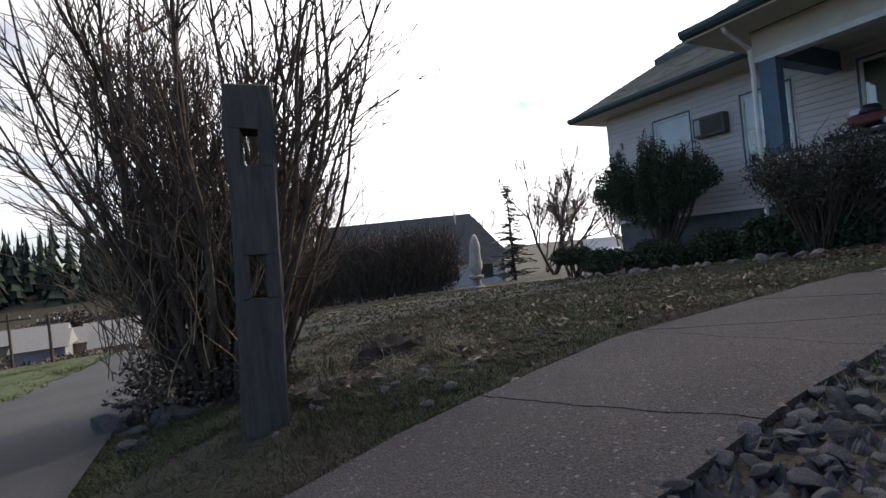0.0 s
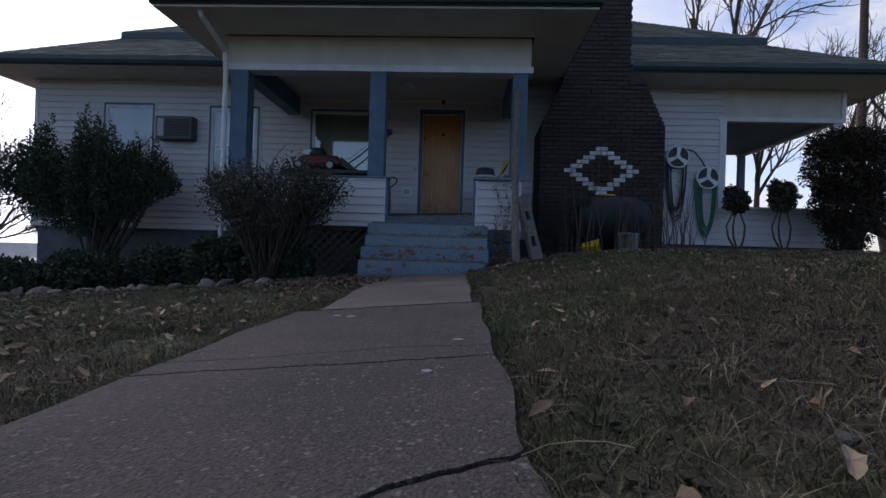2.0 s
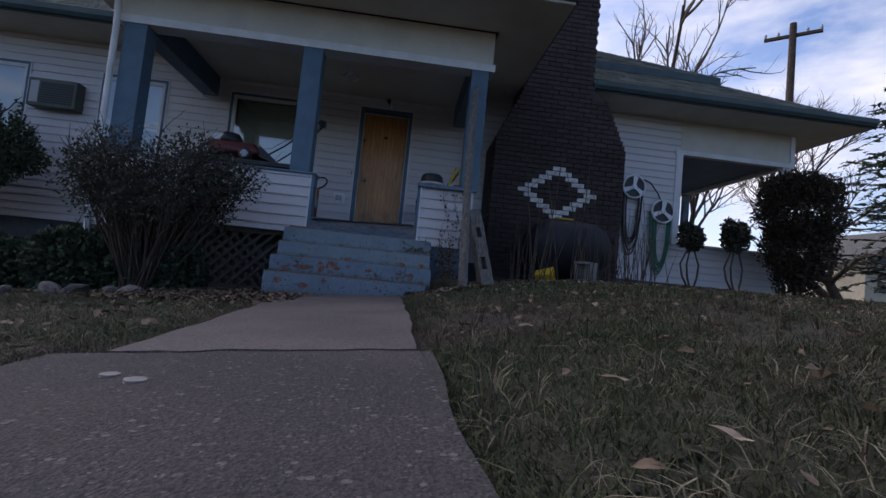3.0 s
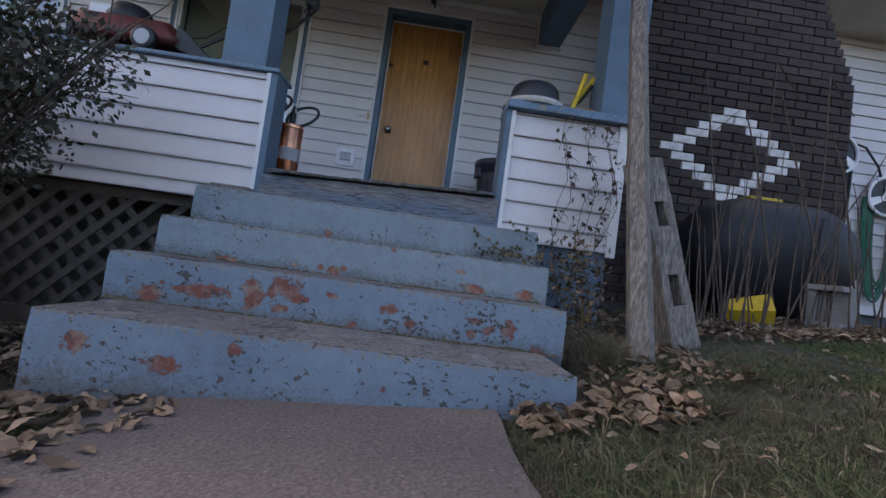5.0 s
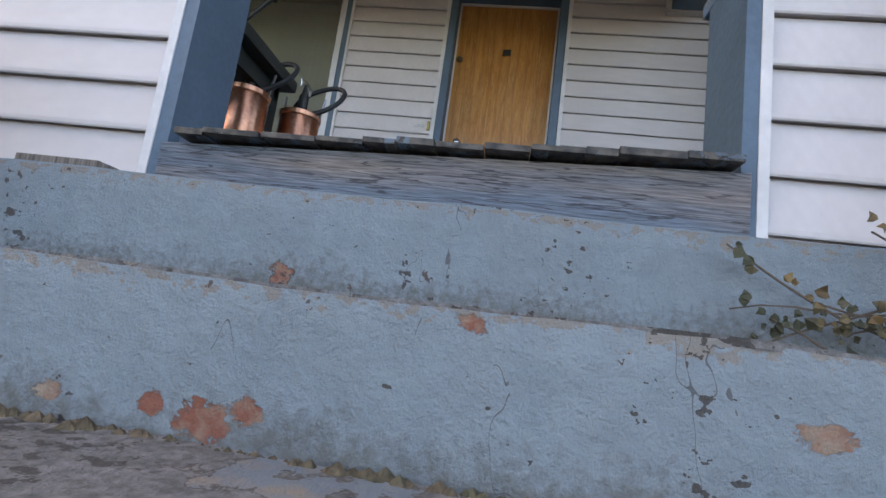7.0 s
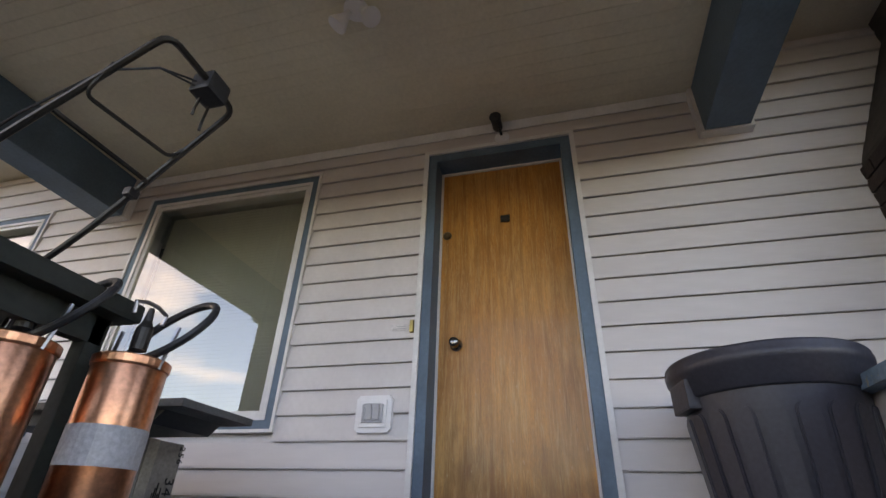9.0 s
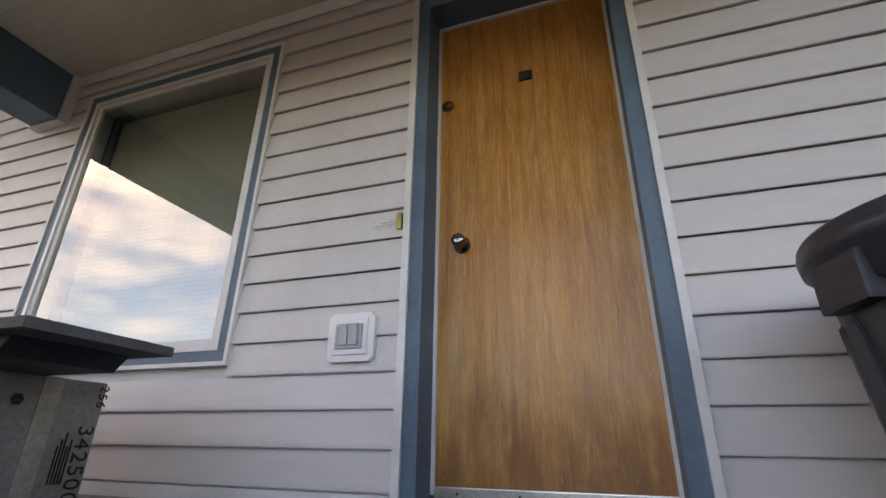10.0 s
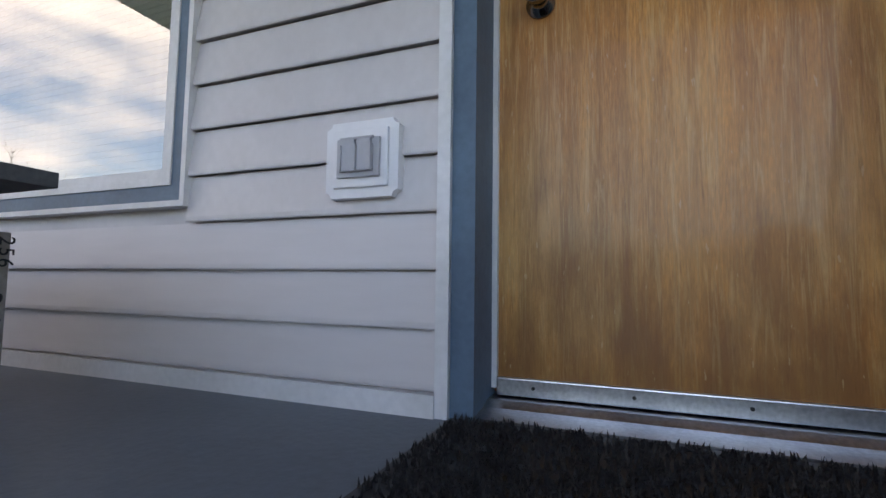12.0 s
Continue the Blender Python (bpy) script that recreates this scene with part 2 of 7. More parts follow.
siding_mat = mat("vinyl_siding", (0.612, 0.578, 0.574), (0.568, 0.53, 0.525), 0.5, 2.5, 30, 0.04, vary=0.03, grain=0.03)
white_trim = mat("white_trim", (0.70, 0.69, 0.69), (0.61, 0.60, 0.59), 0.5, 4, 50, 0.05, grain=0.05)
soffit_mat = mat("soffit_paint", (0.60, 0.56, 0.48), (0.54, 0.50, 0.43), 0.6, 3, 50, 0.05, grain=0.05)
ceiling_mat = mat("ceiling_paint", (0.68, 0.63, 0.51), (0.62, 0.57, 0.46), 0.6, 2, 50, 0.05, grain=0.05)
blue_mat = mat("blue_paint", (0.095, 0.16, 0.22), (0.08, 0.13, 0.18), 0.55, 4, 60, 0.12, grain=0.08)
blue_old = worn_paint("old_blue_paint", (0.13, 0.21, 0.30), (0.11, 0.18, 0.25), (0.22, 0.20, 0.17), (0.33, 0.28, 0.22), 0.60, 14)
LOW_PATCHES = [(0.315, 0.38, 0.045, 0.055), (0.215, 0.41, 0.055, 0.042), (0.16, 0.385, 0.03, 0.022), (0.50, 0.368, 0.11, 0.024), (0.66, 0.335, 0.05, 0.03),
               (-0.157, 0.392, 0.034, 0.02), (0.216, 0.342, 0.03, 0.014), (0.045, 0.41, 0.022, 0.014), (-0.454, 0.388, 0.03, 0.015), (-0.235, 0.349, 0.022, 0.016),
               (-0.577, 0.375, 0.035, 0.032), (-0.448, 0.344, 0.02, 0.02), (-0.51, 0.365, 0.032, 0.016), (0.63, 0.235, 0.035, 0.035), (0.40, 0.20, 0.05, 0.026),
               (0.22, 0.262, 0.022, 0.02)]
HIGH_PATCHES = [(0.113, 0.489, 0.03, 0.018), (0.068, 0.503, 0.017, 0.015), (0.263, 0.495, 0.015, 0.009), (-0.125, 0.608, 0.015, 0.009), (-0.411, 0.555, 0.022, 0.012),
                (-0.47, 0.49, 0.06, 0.02), (-0.68, 0.495, 0.04, 0.022), (0.52, 0.478, 0.05, 0.013), (0.159, 0.496, 0.011, 0.011)]
step_mat = step_paint("chipped_blue_step_paint", (0.212, 0.268, 0.302), (0.182, 0.233, 0.266), (0.24, 0.085, 0.055), (0.30, 0.235, 0.18), 0.76, 0.70, patches=HIGH_PATCHES)
step_worn = step_paint("badly_chipped_blue_step_paint", (0.172, 0.235, 0.295), (0.140, 0.192, 0.243), (0.20, 0.066, 0.048), (0.25, 0.19, 0.155), 0.68, 0.648, patches=LOW_PATCHES)
tread_mat = step_paint("worn_tread_concrete", (0.165, 0.158, 0.155), (0.125, 0.125, 0.13), (0.155, 0.185, 0.215), (0.24, 0.195, 0.155), 0.56, 0.59, 0.42, 105)
pale_blind = mat("pale_blind", (0.62, 0.62, 0.60), (0.56, 0.56, 0.54), 0.6, 2, 40, 0.03, grain=0.04)
moss_mat = mat("grit_and_moss", (0.060, 0.056, 0.034), (0.105, 0.078, 0.052), 0.95, 20, 90, 0.9, grain=0.5)
board_mat = mat("weathered_blue_board", (0.125, 0.16, 0.20), (0.235, 0.20, 0.18), 0.85, 1.7, 20, 0.8, stretch=(3, 0.7, 10), lo=0.34, hi=0.66, grain=0.36)
crack_co = link(board_mat, "ShaderNodeMapping", Vector=board_mat.node_tree.nodes.new("ShaderNodeTexCoord").outputs["Object"], Scale=(3, 1.6, 30))
crack_no = link(board_mat, "ShaderNodeTexNoise", Vector=crack_co.outputs["Vector"], Scale=2.0, Detail=4.0).outputs["Fac"]
crack_on = calc(board_mat, "MULTIPLY", calc(board_mat, "LESS_THAN", calc(board_mat, "ABSOLUTE", calc(board_mat, "SUBTRACT", crack_no, 0.5), 0.0), 0.016), 0.75)
board_base = board_mat.node_tree.nodes["Principled BSDF"].inputs["Base Color"]
board_mat.node_tree.links.new(link(board_mat, "ShaderNodeMixRGB", Fac=crack_on, Color1=board_base.links[0].from_socket, Color2=(0.045, 0.045, 0.05, 1)).outputs["Color"], board_base)
floor_mat = mat("porch_floor_paint", (0.105, 0.135, 0.17), (0.085, 0.11, 0.14), 0.4, 3, 60, 0.08, grain=0.07)
conc_old = mat("aggregate_concrete", (0.082, 0.067, 0.065), (0.054, 0.046, 0.046), 0.9, 1.3, 170, 0.9, grain=0.5)
conc_pad = mat("pink_concrete", (0.122, 0.100, 0.096), (0.086, 0.073, 0.073), 0.9, 1.6, 110, 0.6, grain=0.38)
foundation_mat = mat("foundation_concrete", (0.13, 0.15, 0.165), (0.10, 0.11, 0.12), 0.9, 3, 60, 0.3)
brick_mat = mat("dark_brown_brick", (0.040, 0.027, 0.024), (0.032, 0.022, 0.022), 0.8, 12, 90, 0.5, vary=0.3, island=0.25)
white_brick = mat("white_painted_brick", (0.62, 0.60, 0.58), (0.50, 0.48, 0.46), 0.7, 14, 90, 0.4, vary=0.1)
mortar_mat = mat("dark_mortar", (0.075, 0.066, 0.062), None, 0.95, 20, 120, 0.4)
shingle_mat = mat("green_asphalt_shingle", (0.070, 0.088, 0.080), (0.055, 0.066, 0.062), 0.9, 3, 160, 0.5, island=0.35, grain=0.3)
fascia_mat = mat("green_gutter", (0.055, 0.085, 0.09), (0.045, 0.07, 0.075), 0.45, 4, 60, 0.05)
door_wood = mat("varnished_door_wood", (0.64, 0.275, 0.060), (0.48, 0.175, 0.032), 0.40, 4.0, 85, 0.12, stretch=(1.0, 3.2, 0.45), lo=0.3, hi=0.7, grain=0.20, coat=0.15)


def blotch(m, tone, scale, share, stretch=(1, 1, 1)):
    """Worn, bleached areas with soft edges over a surface."""
    n, l = m.node_tree.nodes, m.node_tree.links
    b = n["Principled BSDF"]
    top = b.inputs["Base Color"].links[0].from_socket
    co = n.new("ShaderNodeTexCoord")
    mp = n.new("ShaderNodeMapping")
    mp.inputs["Scale"].default_value = stretch
    a = n.new("ShaderNodeTexNoise")
    a.inputs["Scale"].default_value, a.inputs["Detail"].default_value = scale, 8
    a.inputs["Roughness"].default_value = 0.65
    l.new(co.outputs["Object"], mp.inputs["Vector"])
    l.new(mp.outputs["Vector"], a.inputs["Vector"])
    r = n.new("ShaderNodeMapRange")
    r.inputs["From Min"].default_value, r.inputs["From Max"].default_value = 0.42, 0.66
    r.inputs["To Max"].default_value = share
    l.new(a.outputs["Fac"], r.inputs["Value"])
    mx_ = n.new("ShaderNodeMixRGB")
    mx_.inputs["Color2"].default_value = (*tone, 1)
    l.new(r.outputs["Result"], mx_.inputs["Fac"])
    l.new(top, mx_.inputs["Color1"])
    l.new(mx_.outputs["Color"], b.inputs["Base Color"])


blotch(door_wood, (0.62, 0.36, 0.13), 2.2, 0.6, (1, 1.8, 0.8))
blotch(door_wood, (0.30, 0.105, 0.022), 3.4, 0.6, (1, 2.0, 0.7))
figure = link(door_wood, "ShaderNodeMapping", Vector=door_wood.node_tree.nodes.new("ShaderNodeTexCoord").outputs["Object"], Scale=(1, 1, 0.16))
wave = link(door_wood, "ShaderNodeTexWave", Vector=figure.outputs["Vector"], Scale=4.5, Distortion=11.0, Detail=3.0)
wave.inputs["Detail Scale"].default_value = 0.7
wave.bands_direction = "Y"
fibre = link(door_wood, "ShaderNodeTexNoise", Vector=link(door_wood, "ShaderNodeMapping", Vector=figure.inputs["Vector"].links[0].from_socket, Scale=(1, 60, 1.6)).outputs["Vector"], Scale=4.0, Detail=5.0)
lines_ = calc(door_wood, "MULTIPLY", calc(door_wood, "POWER", wave.outputs["Fac"], 2.5), calc(door_wood, "MULTIPLY", fibre.outputs["Fac"], 0.6))
door_base = door_wood.node_tree.nodes["Principled BSDF"].inputs["Base Color"]
door_wood.node_tree.links.new(link(door_wood, "ShaderNodeMixRGB", Fac=lines_, Color1=door_base.links[0].from_socket, Color2=(0.22, 0.075, 0.014, 1)).outputs["Color"], door_base)
door_co = figure.inputs["Vector"].links[0].from_socket


def door_streaks(shift, across, along, lo_, hi_, most, tone):
    """Streaks of grain running up the door, mixed over what lies below."""
    mp_ = link(door_wood, "ShaderNodeMapping", Vector=door_co, Location=shift, Scale=(1, across, along))
    no_ = link(door_wood, "ShaderNodeTexNoise", Vector=mp_.outputs["Vector"], Scale=4.0, Detail=9.0, Roughness=0.72, Distortion=1.3)
    on_ = link(door_wood, "ShaderNodeMapRange", Value=no_.outputs["Fac"])
    on_.inputs["From Min"].default_value, on_.inputs["From Max"].default_value, on_.inputs["To Max"].default_value = lo_, hi_, most
    mixed = link(door_wood, "ShaderNodeMixRGB", Fac=on_.outputs["Result"], Color1=door_base.links[0].from_socket, Color2=(*tone, 1))
    door_wood.node_tree.links.new(mixed.outputs["Color"], door_base)


door_streaks((0, 3, 1), 8, 0.7, 0.46, 0.68, 0.5, (0.27, 0.092, 0.018))
door_streaks((0, 7, 5), 20, 1.0, 0.50, 0.64, 0.55, (0.64, 0.38, 0.14))
door_streaks((0, 1, 9), 34, 1.6, 0.54, 0.67, 0.55, (0.21, 0.07, 0.014))
# water stains and scuffs low on the door
stain_co = link(door_wood, "ShaderNodeSeparateXYZ", Vector=figure.inputs["Vector"].links[0].from_socket)
stain_no = link(door_wood, "ShaderNodeTexNoise", Vector=link(door_wood, "ShaderNodeMapping", Vector=figure.inputs["Vector"].links[0].from_socket, Scale=(1, 3.0, 0.9)).outputs["Vector"], Scale=5.0, Detail=9.0, Roughness=0.68)
stain_up = link(door_wood, "ShaderNodeMapRange", Value=calc(door_wood, "SUBTRACT", calc(door_wood, "MULTIPLY", stain_no.outputs["Fac"], 1.5), stain_co.outputs["Z"]))
stain_up.inputs["From Min"].default_value, stain_up.inputs["From Max"].default_value, stain_up.inputs["To Max"].default_value = 0.30, 0.75, 0.72
door_wood.node_tree.links.new(link(door_wood, "ShaderNodeMixRGB", Fac=stain_up.outputs["Result"], Color1=door_base.links[0].from_socket, Color2=(0.20, 0.075, 0.020, 1)).outputs["Color"], door_base)
scuff_no = link(door_wood, "ShaderNodeTexNoise", Vector=link(door_wood, "ShaderNodeMapping", Vector=figure.inputs["Vector"].links[0].from_socket, Scale=(1, 14, 3.0), Rotation=(0.5, 0, 0)).outputs["Vector"], Scale=7.0, Detail=4.0)
scuff = calc(door_wood, "MULTIPLY", calc(door_wood, "GREATER_THAN", scuff_no.outputs["Fac"], 0.69), 0.45)
door_wood.node_tree.links.new(link(door_wood, "ShaderNodeMixRGB", Fac=scuff, Color1=door_base.links[0].from_socket, Color2=(0.60, 0.40, 0.20, 1)).outputs["Color"], door_base)
lattice_mat = mat("brown_lattice", (0.12, 0.10, 0.085), (0.09, 0.075, 0.065), 0.8, 8, 60, 0.2)
grey_wood = wood_mat("weathered_grey_wood", (0.235, 0.205, 0.178), (0.125, 0.108, 0.095), 0.9, 8, (9, 9, 0.10), 0.7)
post_wood = mat("dark_weathered_post", (0.085, 0.077, 0.072), (0.058, 0.053, 0.051), 0.9, 4, 14, 0.4, stretch=(6, 6, 0.8), lo=0.3, hi=0.7, grain=0.22)
bark_mat = mat("bark", (0.10, 0.075, 0.058), (0.055, 0.042, 0.034), 0.95, 14, 60, 0.6)
twig_mat = mat("twig_bark", (0.125, 0.094, 0.072), (0.07, 0.052, 0.042), 0.9, 12, 60, 0.3)
pale_twig = mat("pale_twig", (0.30, 0.22, 0.14), (0.18, 0.13, 0.09), 0.9, 10, 60, 0.3)
yew_mat = mat("yew_needles", (0.032, 0.050, 0.026), (0.046, 0.064, 0.034), 0.75, 5, 60, 0.0, island=0.4)
shrub_leaf = mat("shrub_leaf", (0.042, 0.050, 0.030), (0.068, 0.055, 0.042), 0.65, 6, 60, 0.0, island=0.5)
conifer_mat = mat("fir_needles", (0.075, 0.105, 0.085), (0.10, 0.125, 0.095), 0.8, 3, 60, 0.0, island=0.4)
brown_yew = mat("dark_topiary_leaf", (0.034, 0.030, 0.019), (0.046, 0.030, 0.019), 0.8, 4, 60, 0.0, island=0.5)
green_blades = mat("green_blades", (0.068, 0.094, 0.036), (0.088, 0.094, 0.050), 0.9, 1.4, 40, 0.0, island=0.45, lo=0.4, hi=0.6)
grass_mat = mat("lawn_blades", (0.058, 0.067, 0.030), (0.084, 0.067, 0.047), 0.9, 1.1, 40, 0.0, island=0.45, lo=0.42, hi=0.6)
straw_mat = mat("dry_grass", (0.21, 0.175, 0.115), (0.14, 0.115, 0.075), 0.9, 4, 40, 0.0, island=0.3)
soil_mat = mat("lawn_soil", (0.036, 0.035, 0.021), (0.046, 0.035, 0.027), 0.95, 2.2, 60, 1.0, lo=0.4, hi=0.6, grain=0.55)
leaf_litter = mat("fallen_leaves", (0.20, 0.138, 0.092), (0.11, 0.072, 0.048), 0.85, 6, 60, 0.1, island=0.5)
dead_leaf = mat("curled_dead_leaf", (0.085, 0.058, 0.04), (0.05, 0.034, 0.026), 0.85, 6, 60, 0.1, island=0.5)
pale_leaf = mat("bleached_leaf", (0.30, 0.23, 0.16), (0.19, 0.135, 0.09), 0.85, 6, 60, 0.1, island=0.4)
asphalt_mat = mat("asphalt", (0.058, 0.057, 0.060), (0.044, 0.044, 0.047), 0.9, 1.5, 160, 0.5, grain=0.3)
rock_mat = mat("grey_rock", (0.12, 0.115, 0.12), (0.075, 0.07, 0.075), 0.9, 8, 60, 0.6, vary=0.3)
pale_rock = mat("pale_rock", (0.24, 0.20, 0.18), (0.16, 0.13, 0.12), 0.9, 8, 60, 0.6, vary=0.3)
black_plastic = mat("black_plastic", (0.018, 0.020, 0.024), (0.024, 0.026, 0.03), 0.45, 5, 80, 0.08)
black_metal = mat("black_metal", (0.02, 0.02, 0.02), (0.03, 0.028, 0.026), 0.4, 10, 80, 0.05, metal=0.3)
steel_mat = mat("brushed_steel", (0.55, 0.55, 0.55), (0.42, 0.42, 0.43), 0.3, 10, 120, 0.05, metal=1.0)
brass_mat = mat("aged_brass", (0.45, 0.33, 0.12), (0.30, 0.22, 0.09), 0.35, 30, 120, 0.05, metal=1.0)
copper_mat = mat("copper", (0.72, 0.33, 0.19), (0.45, 0.19, 0.11), 0.28, 9, 80, 0.05, metal=1.0)
red_paint = mat("faded_red_paint", (0.15, 0.032, 0.028), (0.10, 0.028, 0.026), 0.5, 8, 60, 0.1)
yellow_plastic = mat("yellow_plastic", (0.62, 0.42, 0.03), (0.50, 0.34, 0.03), 0.45, 8, 60, 0.05)
clay_mat = mat("terracotta", (0.42, 0.16, 0.07), (0.33, 0.13, 0.06), 0.8, 8, 60, 0.2)
card_mat = mat("cardboard_white", (0.30, 0.28, 0.26), (0.24, 0.22, 0.20), 0.8, 6, 60, 0.05)
ink_mat = mat("black_ink", (0.02, 0.02, 0.02), None, 0.7)
grey_board = mat("grey_board", (0.11, 0.115, 0.12), (0.08, 0.085, 0.09), 0.7, 6, 90, 0.2)
grey_plastic = mat("grey_plastic", (0.42, 0.42, 0.44), (0.39, 0.39, 0.41), 0.5, 6, 60, 0.02, grain=0.03)
mat_fibre = mat("doormat_fibre", (0.018, 0.018, 0.02), (0.035, 0.033, 0.032), 0.95, 30, 200, 1.0, grain=0.6)
blind_mat = mat("window_blind", (0.70, 0.69, 0.58), (0.64, 0.63, 0.53), 0.6, 2, 40, 0.03, grain=0.04)
# dark fill: shade of rooms, far windows and the porch hollow put into colour
shade_fill = mat("shaded_interior", (0.10, 0.095, 0.085), None, 0.9)
green_hose = mat("green_hose", (0.03, 0.16, 0.10), (0.025, 0.12, 0.08), 0.45, 8, 60, 0.05)
black_hose = mat("dark_hose", (0.02, 0.022, 0.025), None, 0.5, 8, 60, 0.05)
white_plastic = mat("white_plastic", (0.74, 0.73, 0.74), (0.72, 0.71, 0.72), 0.4, 8, 60, 0.02, grain=0.02)
tarp_mat = mat("black_cover", (0.014, 0.015, 0.019), (0.02, 0.021, 0.026), 0.5, 5, 60, 0.3)
wrap_mat = mat("weathered_wrap", (0.48, 0.44, 0.38), (0.36, 0.33, 0.28), 0.7, 6, 60, 0.3)
cinder_mat = mat("cinder_block", (0.30, 0.285, 0.27), (0.24, 0.225, 0.21), 0.95, 10, 120, 0.6)
barn_roof = mat("barn_roof", (0.085, 0.085, 0.09), (0.07, 0.07, 0.075), 0.9, 3, 60, 0.3)
barn_wall = mat("barn_wall", (0.82, 0.82, 0.82), (0.72, 0.72, 0.73), 0.7, 3, 60, 0.1)
hedge_mat = mat("bare_hedge", (0.15, 0.115, 0.09), (0.085, 0.066, 0.055), 0.9, 5, 40, 0.0, island=0.4)
ivy_mat = mat("ivy_leaf", (0.045, 0.048, 0.026), (0.15, 0.095, 0.038), 0.6, 9, 40, 0.0, island=0.4, lo=0.5, hi=0.6)
far_green = mat("far_forest", (0.020, 0.032, 0.024), (0.030, 0.042, 0.030), 0.9, 2, 30, 0.0, island=0.4)


def glass_mat():
    m = bpy.data.materials.new("window_glass")
    m.use_nodes = True
    n, l = m.node_tree.nodes, m.node_tree.links
    n.clear()
    out = n.new("ShaderNodeOutputMaterial")
    mix = n.new("ShaderNodeMixShader")
    fr = n.new("ShaderNodeFresnel")
    fr.inputs["IOR"].default_value = 2.9
    tr = n.new("ShaderNodeBsdfTransparent")
    gl = n.new("ShaderNodeBsdfGlossy")
    gl.inputs["Roughness"].default_value = 0.0
    tr.inputs["Color"].default_value = (0.85, 0.88, 0.86, 1)
    l.new(fr.outputs["Fac"], mix.inputs["Fac"])
    l.new(tr.outputs["BSDF"], mix.inputs[1])
    l.new(gl.outputs["BSDF"], mix.inputs[2])
    l.new(mix.outputs["Shader"], out.inputs["Surface"])
    return m


glass = glass_mat()


def speckle(m, scale, share, light):
    """Pebbles showing in the surface of concrete."""
    n, l = m.node_tree.nodes, m.node_tree.links
    b = n["Principled BSDF"]
    top = b.inputs["Base Color"].links[0].from_socket
    co = n.new("ShaderNodeTexCoord")
    v = n.new("ShaderNodeTexVoronoi")
    v.inputs["Scale"].default_value = scale
    l.new(co.outputs["Object"], v.inputs["Vector"])
    sep = n.new("ShaderNodeSeparateColor")
    l.new(v.outputs["Color"], sep.inputs["Color"])
    pick = n.new("ShaderNodeMath")
    pick.operation = "GREATER_THAN"
    pick.inputs[1].default_value = 1 - share
    l.new(sep.outputs["Red"], pick.inputs[0])
    near = n.new("ShaderNodeMath")
    near.operation = "LESS_THAN"
    span = n.new("ShaderNodeMapRange")
    span.inputs["To Min"].default_value, span.inputs["To Max"].default_value = 0.10, 0.48
    l.new(sep.outputs["Blue"], span.inputs["Value"])
    l.new(span.outputs["Result"], near.inputs[1])
    l.new(v.outputs["Distance"], near.inputs[0])
    both = n.new("ShaderNodeMath")
    both.operation = "MULTIPLY"
    l.new(pick.outputs["Value"], both.inputs[0])
    l.new(near.outputs["Value"], both.inputs[1])
    tone = n.new("ShaderNodeValToRGB")
    tone.color_ramp.elements[0].color = (light[0] * 0.22, light[1] * 0.21, light[2] * 0.21, 1)
    tone.color_ramp.elements[1].color = (*light, 1)
    l.new(sep.outputs["Green"], tone.inputs["Fac"])
    mx_ = n.new("ShaderNodeMixRGB")
    l.new(both.outputs["Value"], mx_.inputs["Fac"])
    l.new(top, mx_.inputs["Color1"])
    l.new(tone.outputs["Color"], mx_.inputs["Color2"])
    l.new(mx_.outputs["Color"], b.inputs["Base Color"])


speckle(conc_old, 85, 0.40, (0.19, 0.165, 0.16))
speckle(conc_old, 190, 0.5, (0.15, 0.13, 0.125))
speckle(conc_pad, 110, 0.12, (0.20, 0.17, 0.16))

# ---- building helpers ----
ORIGIN = {}


def thing(name, label, category, base=(0, 0, 0), group="", kind=""):
    ob = new(name)
    ob.location = base
    ob.empty_display_size = 0.1
    ORIGIN[ob.name] = Vector(base)
    return tagged(ob, label, category, group, kind)


def part(name, bm, material, parent=None, label="", smooth=False):
    """Links a bmesh, given in world coordinates, as one mesh object under a thing or a part."""
    me = bpy.data.meshes.new(name)
    o = ORIGIN[parent.name] if parent else Vector((0, 0, 0))
    bm.transform(Matrix.Translation(-o))
    bm.normal_update()
    bm.to_mesh(me)
    bm.free()
    me.materials.append(material)
    if smooth:
        me.shade_smooth()
    ob = new(name, me)
    ORIGIN[ob.name] = o.copy()
    if parent:
        ob.parent = parent
    return tagged(ob, label)


def solid(name, bm, material, label, category, base=(0, 0, 0), group="", kind="", smooth=False):
    """One plain mesh as a thing of its own."""
    me = bpy.data.meshes.new(name)
    bm.transform(Matrix.Translation(-Vector(base)))
    bm.normal_update()
    bm.to_mesh(me)
    bm.free()
    me.materials.append(material)
    if smooth:
        me.shade_smooth()
    ob = new(name, me)
    ob.location = base
    ORIGIN[ob.name] = Vector(base)
    return tagged(ob, label, category, group, kind)


def box(x0, x1, y0, y1, z0, z1, bevel=0.0, bm=None, m=None):
    out = bm or bmesh.new()
    t = bmesh.new()
    bmesh.ops.create_cube(t, size=1)
    bmesh.ops.scale(t, vec=(abs(x1 - x0), abs(y1 - y0), abs(z1 - z0)), verts=t.verts)
    bmesh.ops.translate(t, vec=((x0 + x1) / 2, (y0 + y1) / 2, (z0 + z1) / 2), verts=t.verts)
    if bevel:
        bmesh.ops.bevel(t, geom=t.edges[:], offset=bevel, segments=2, affect="EDGES", profile=0.7)
    if m is not None:
        t.transform(m)
    return join(out, t)


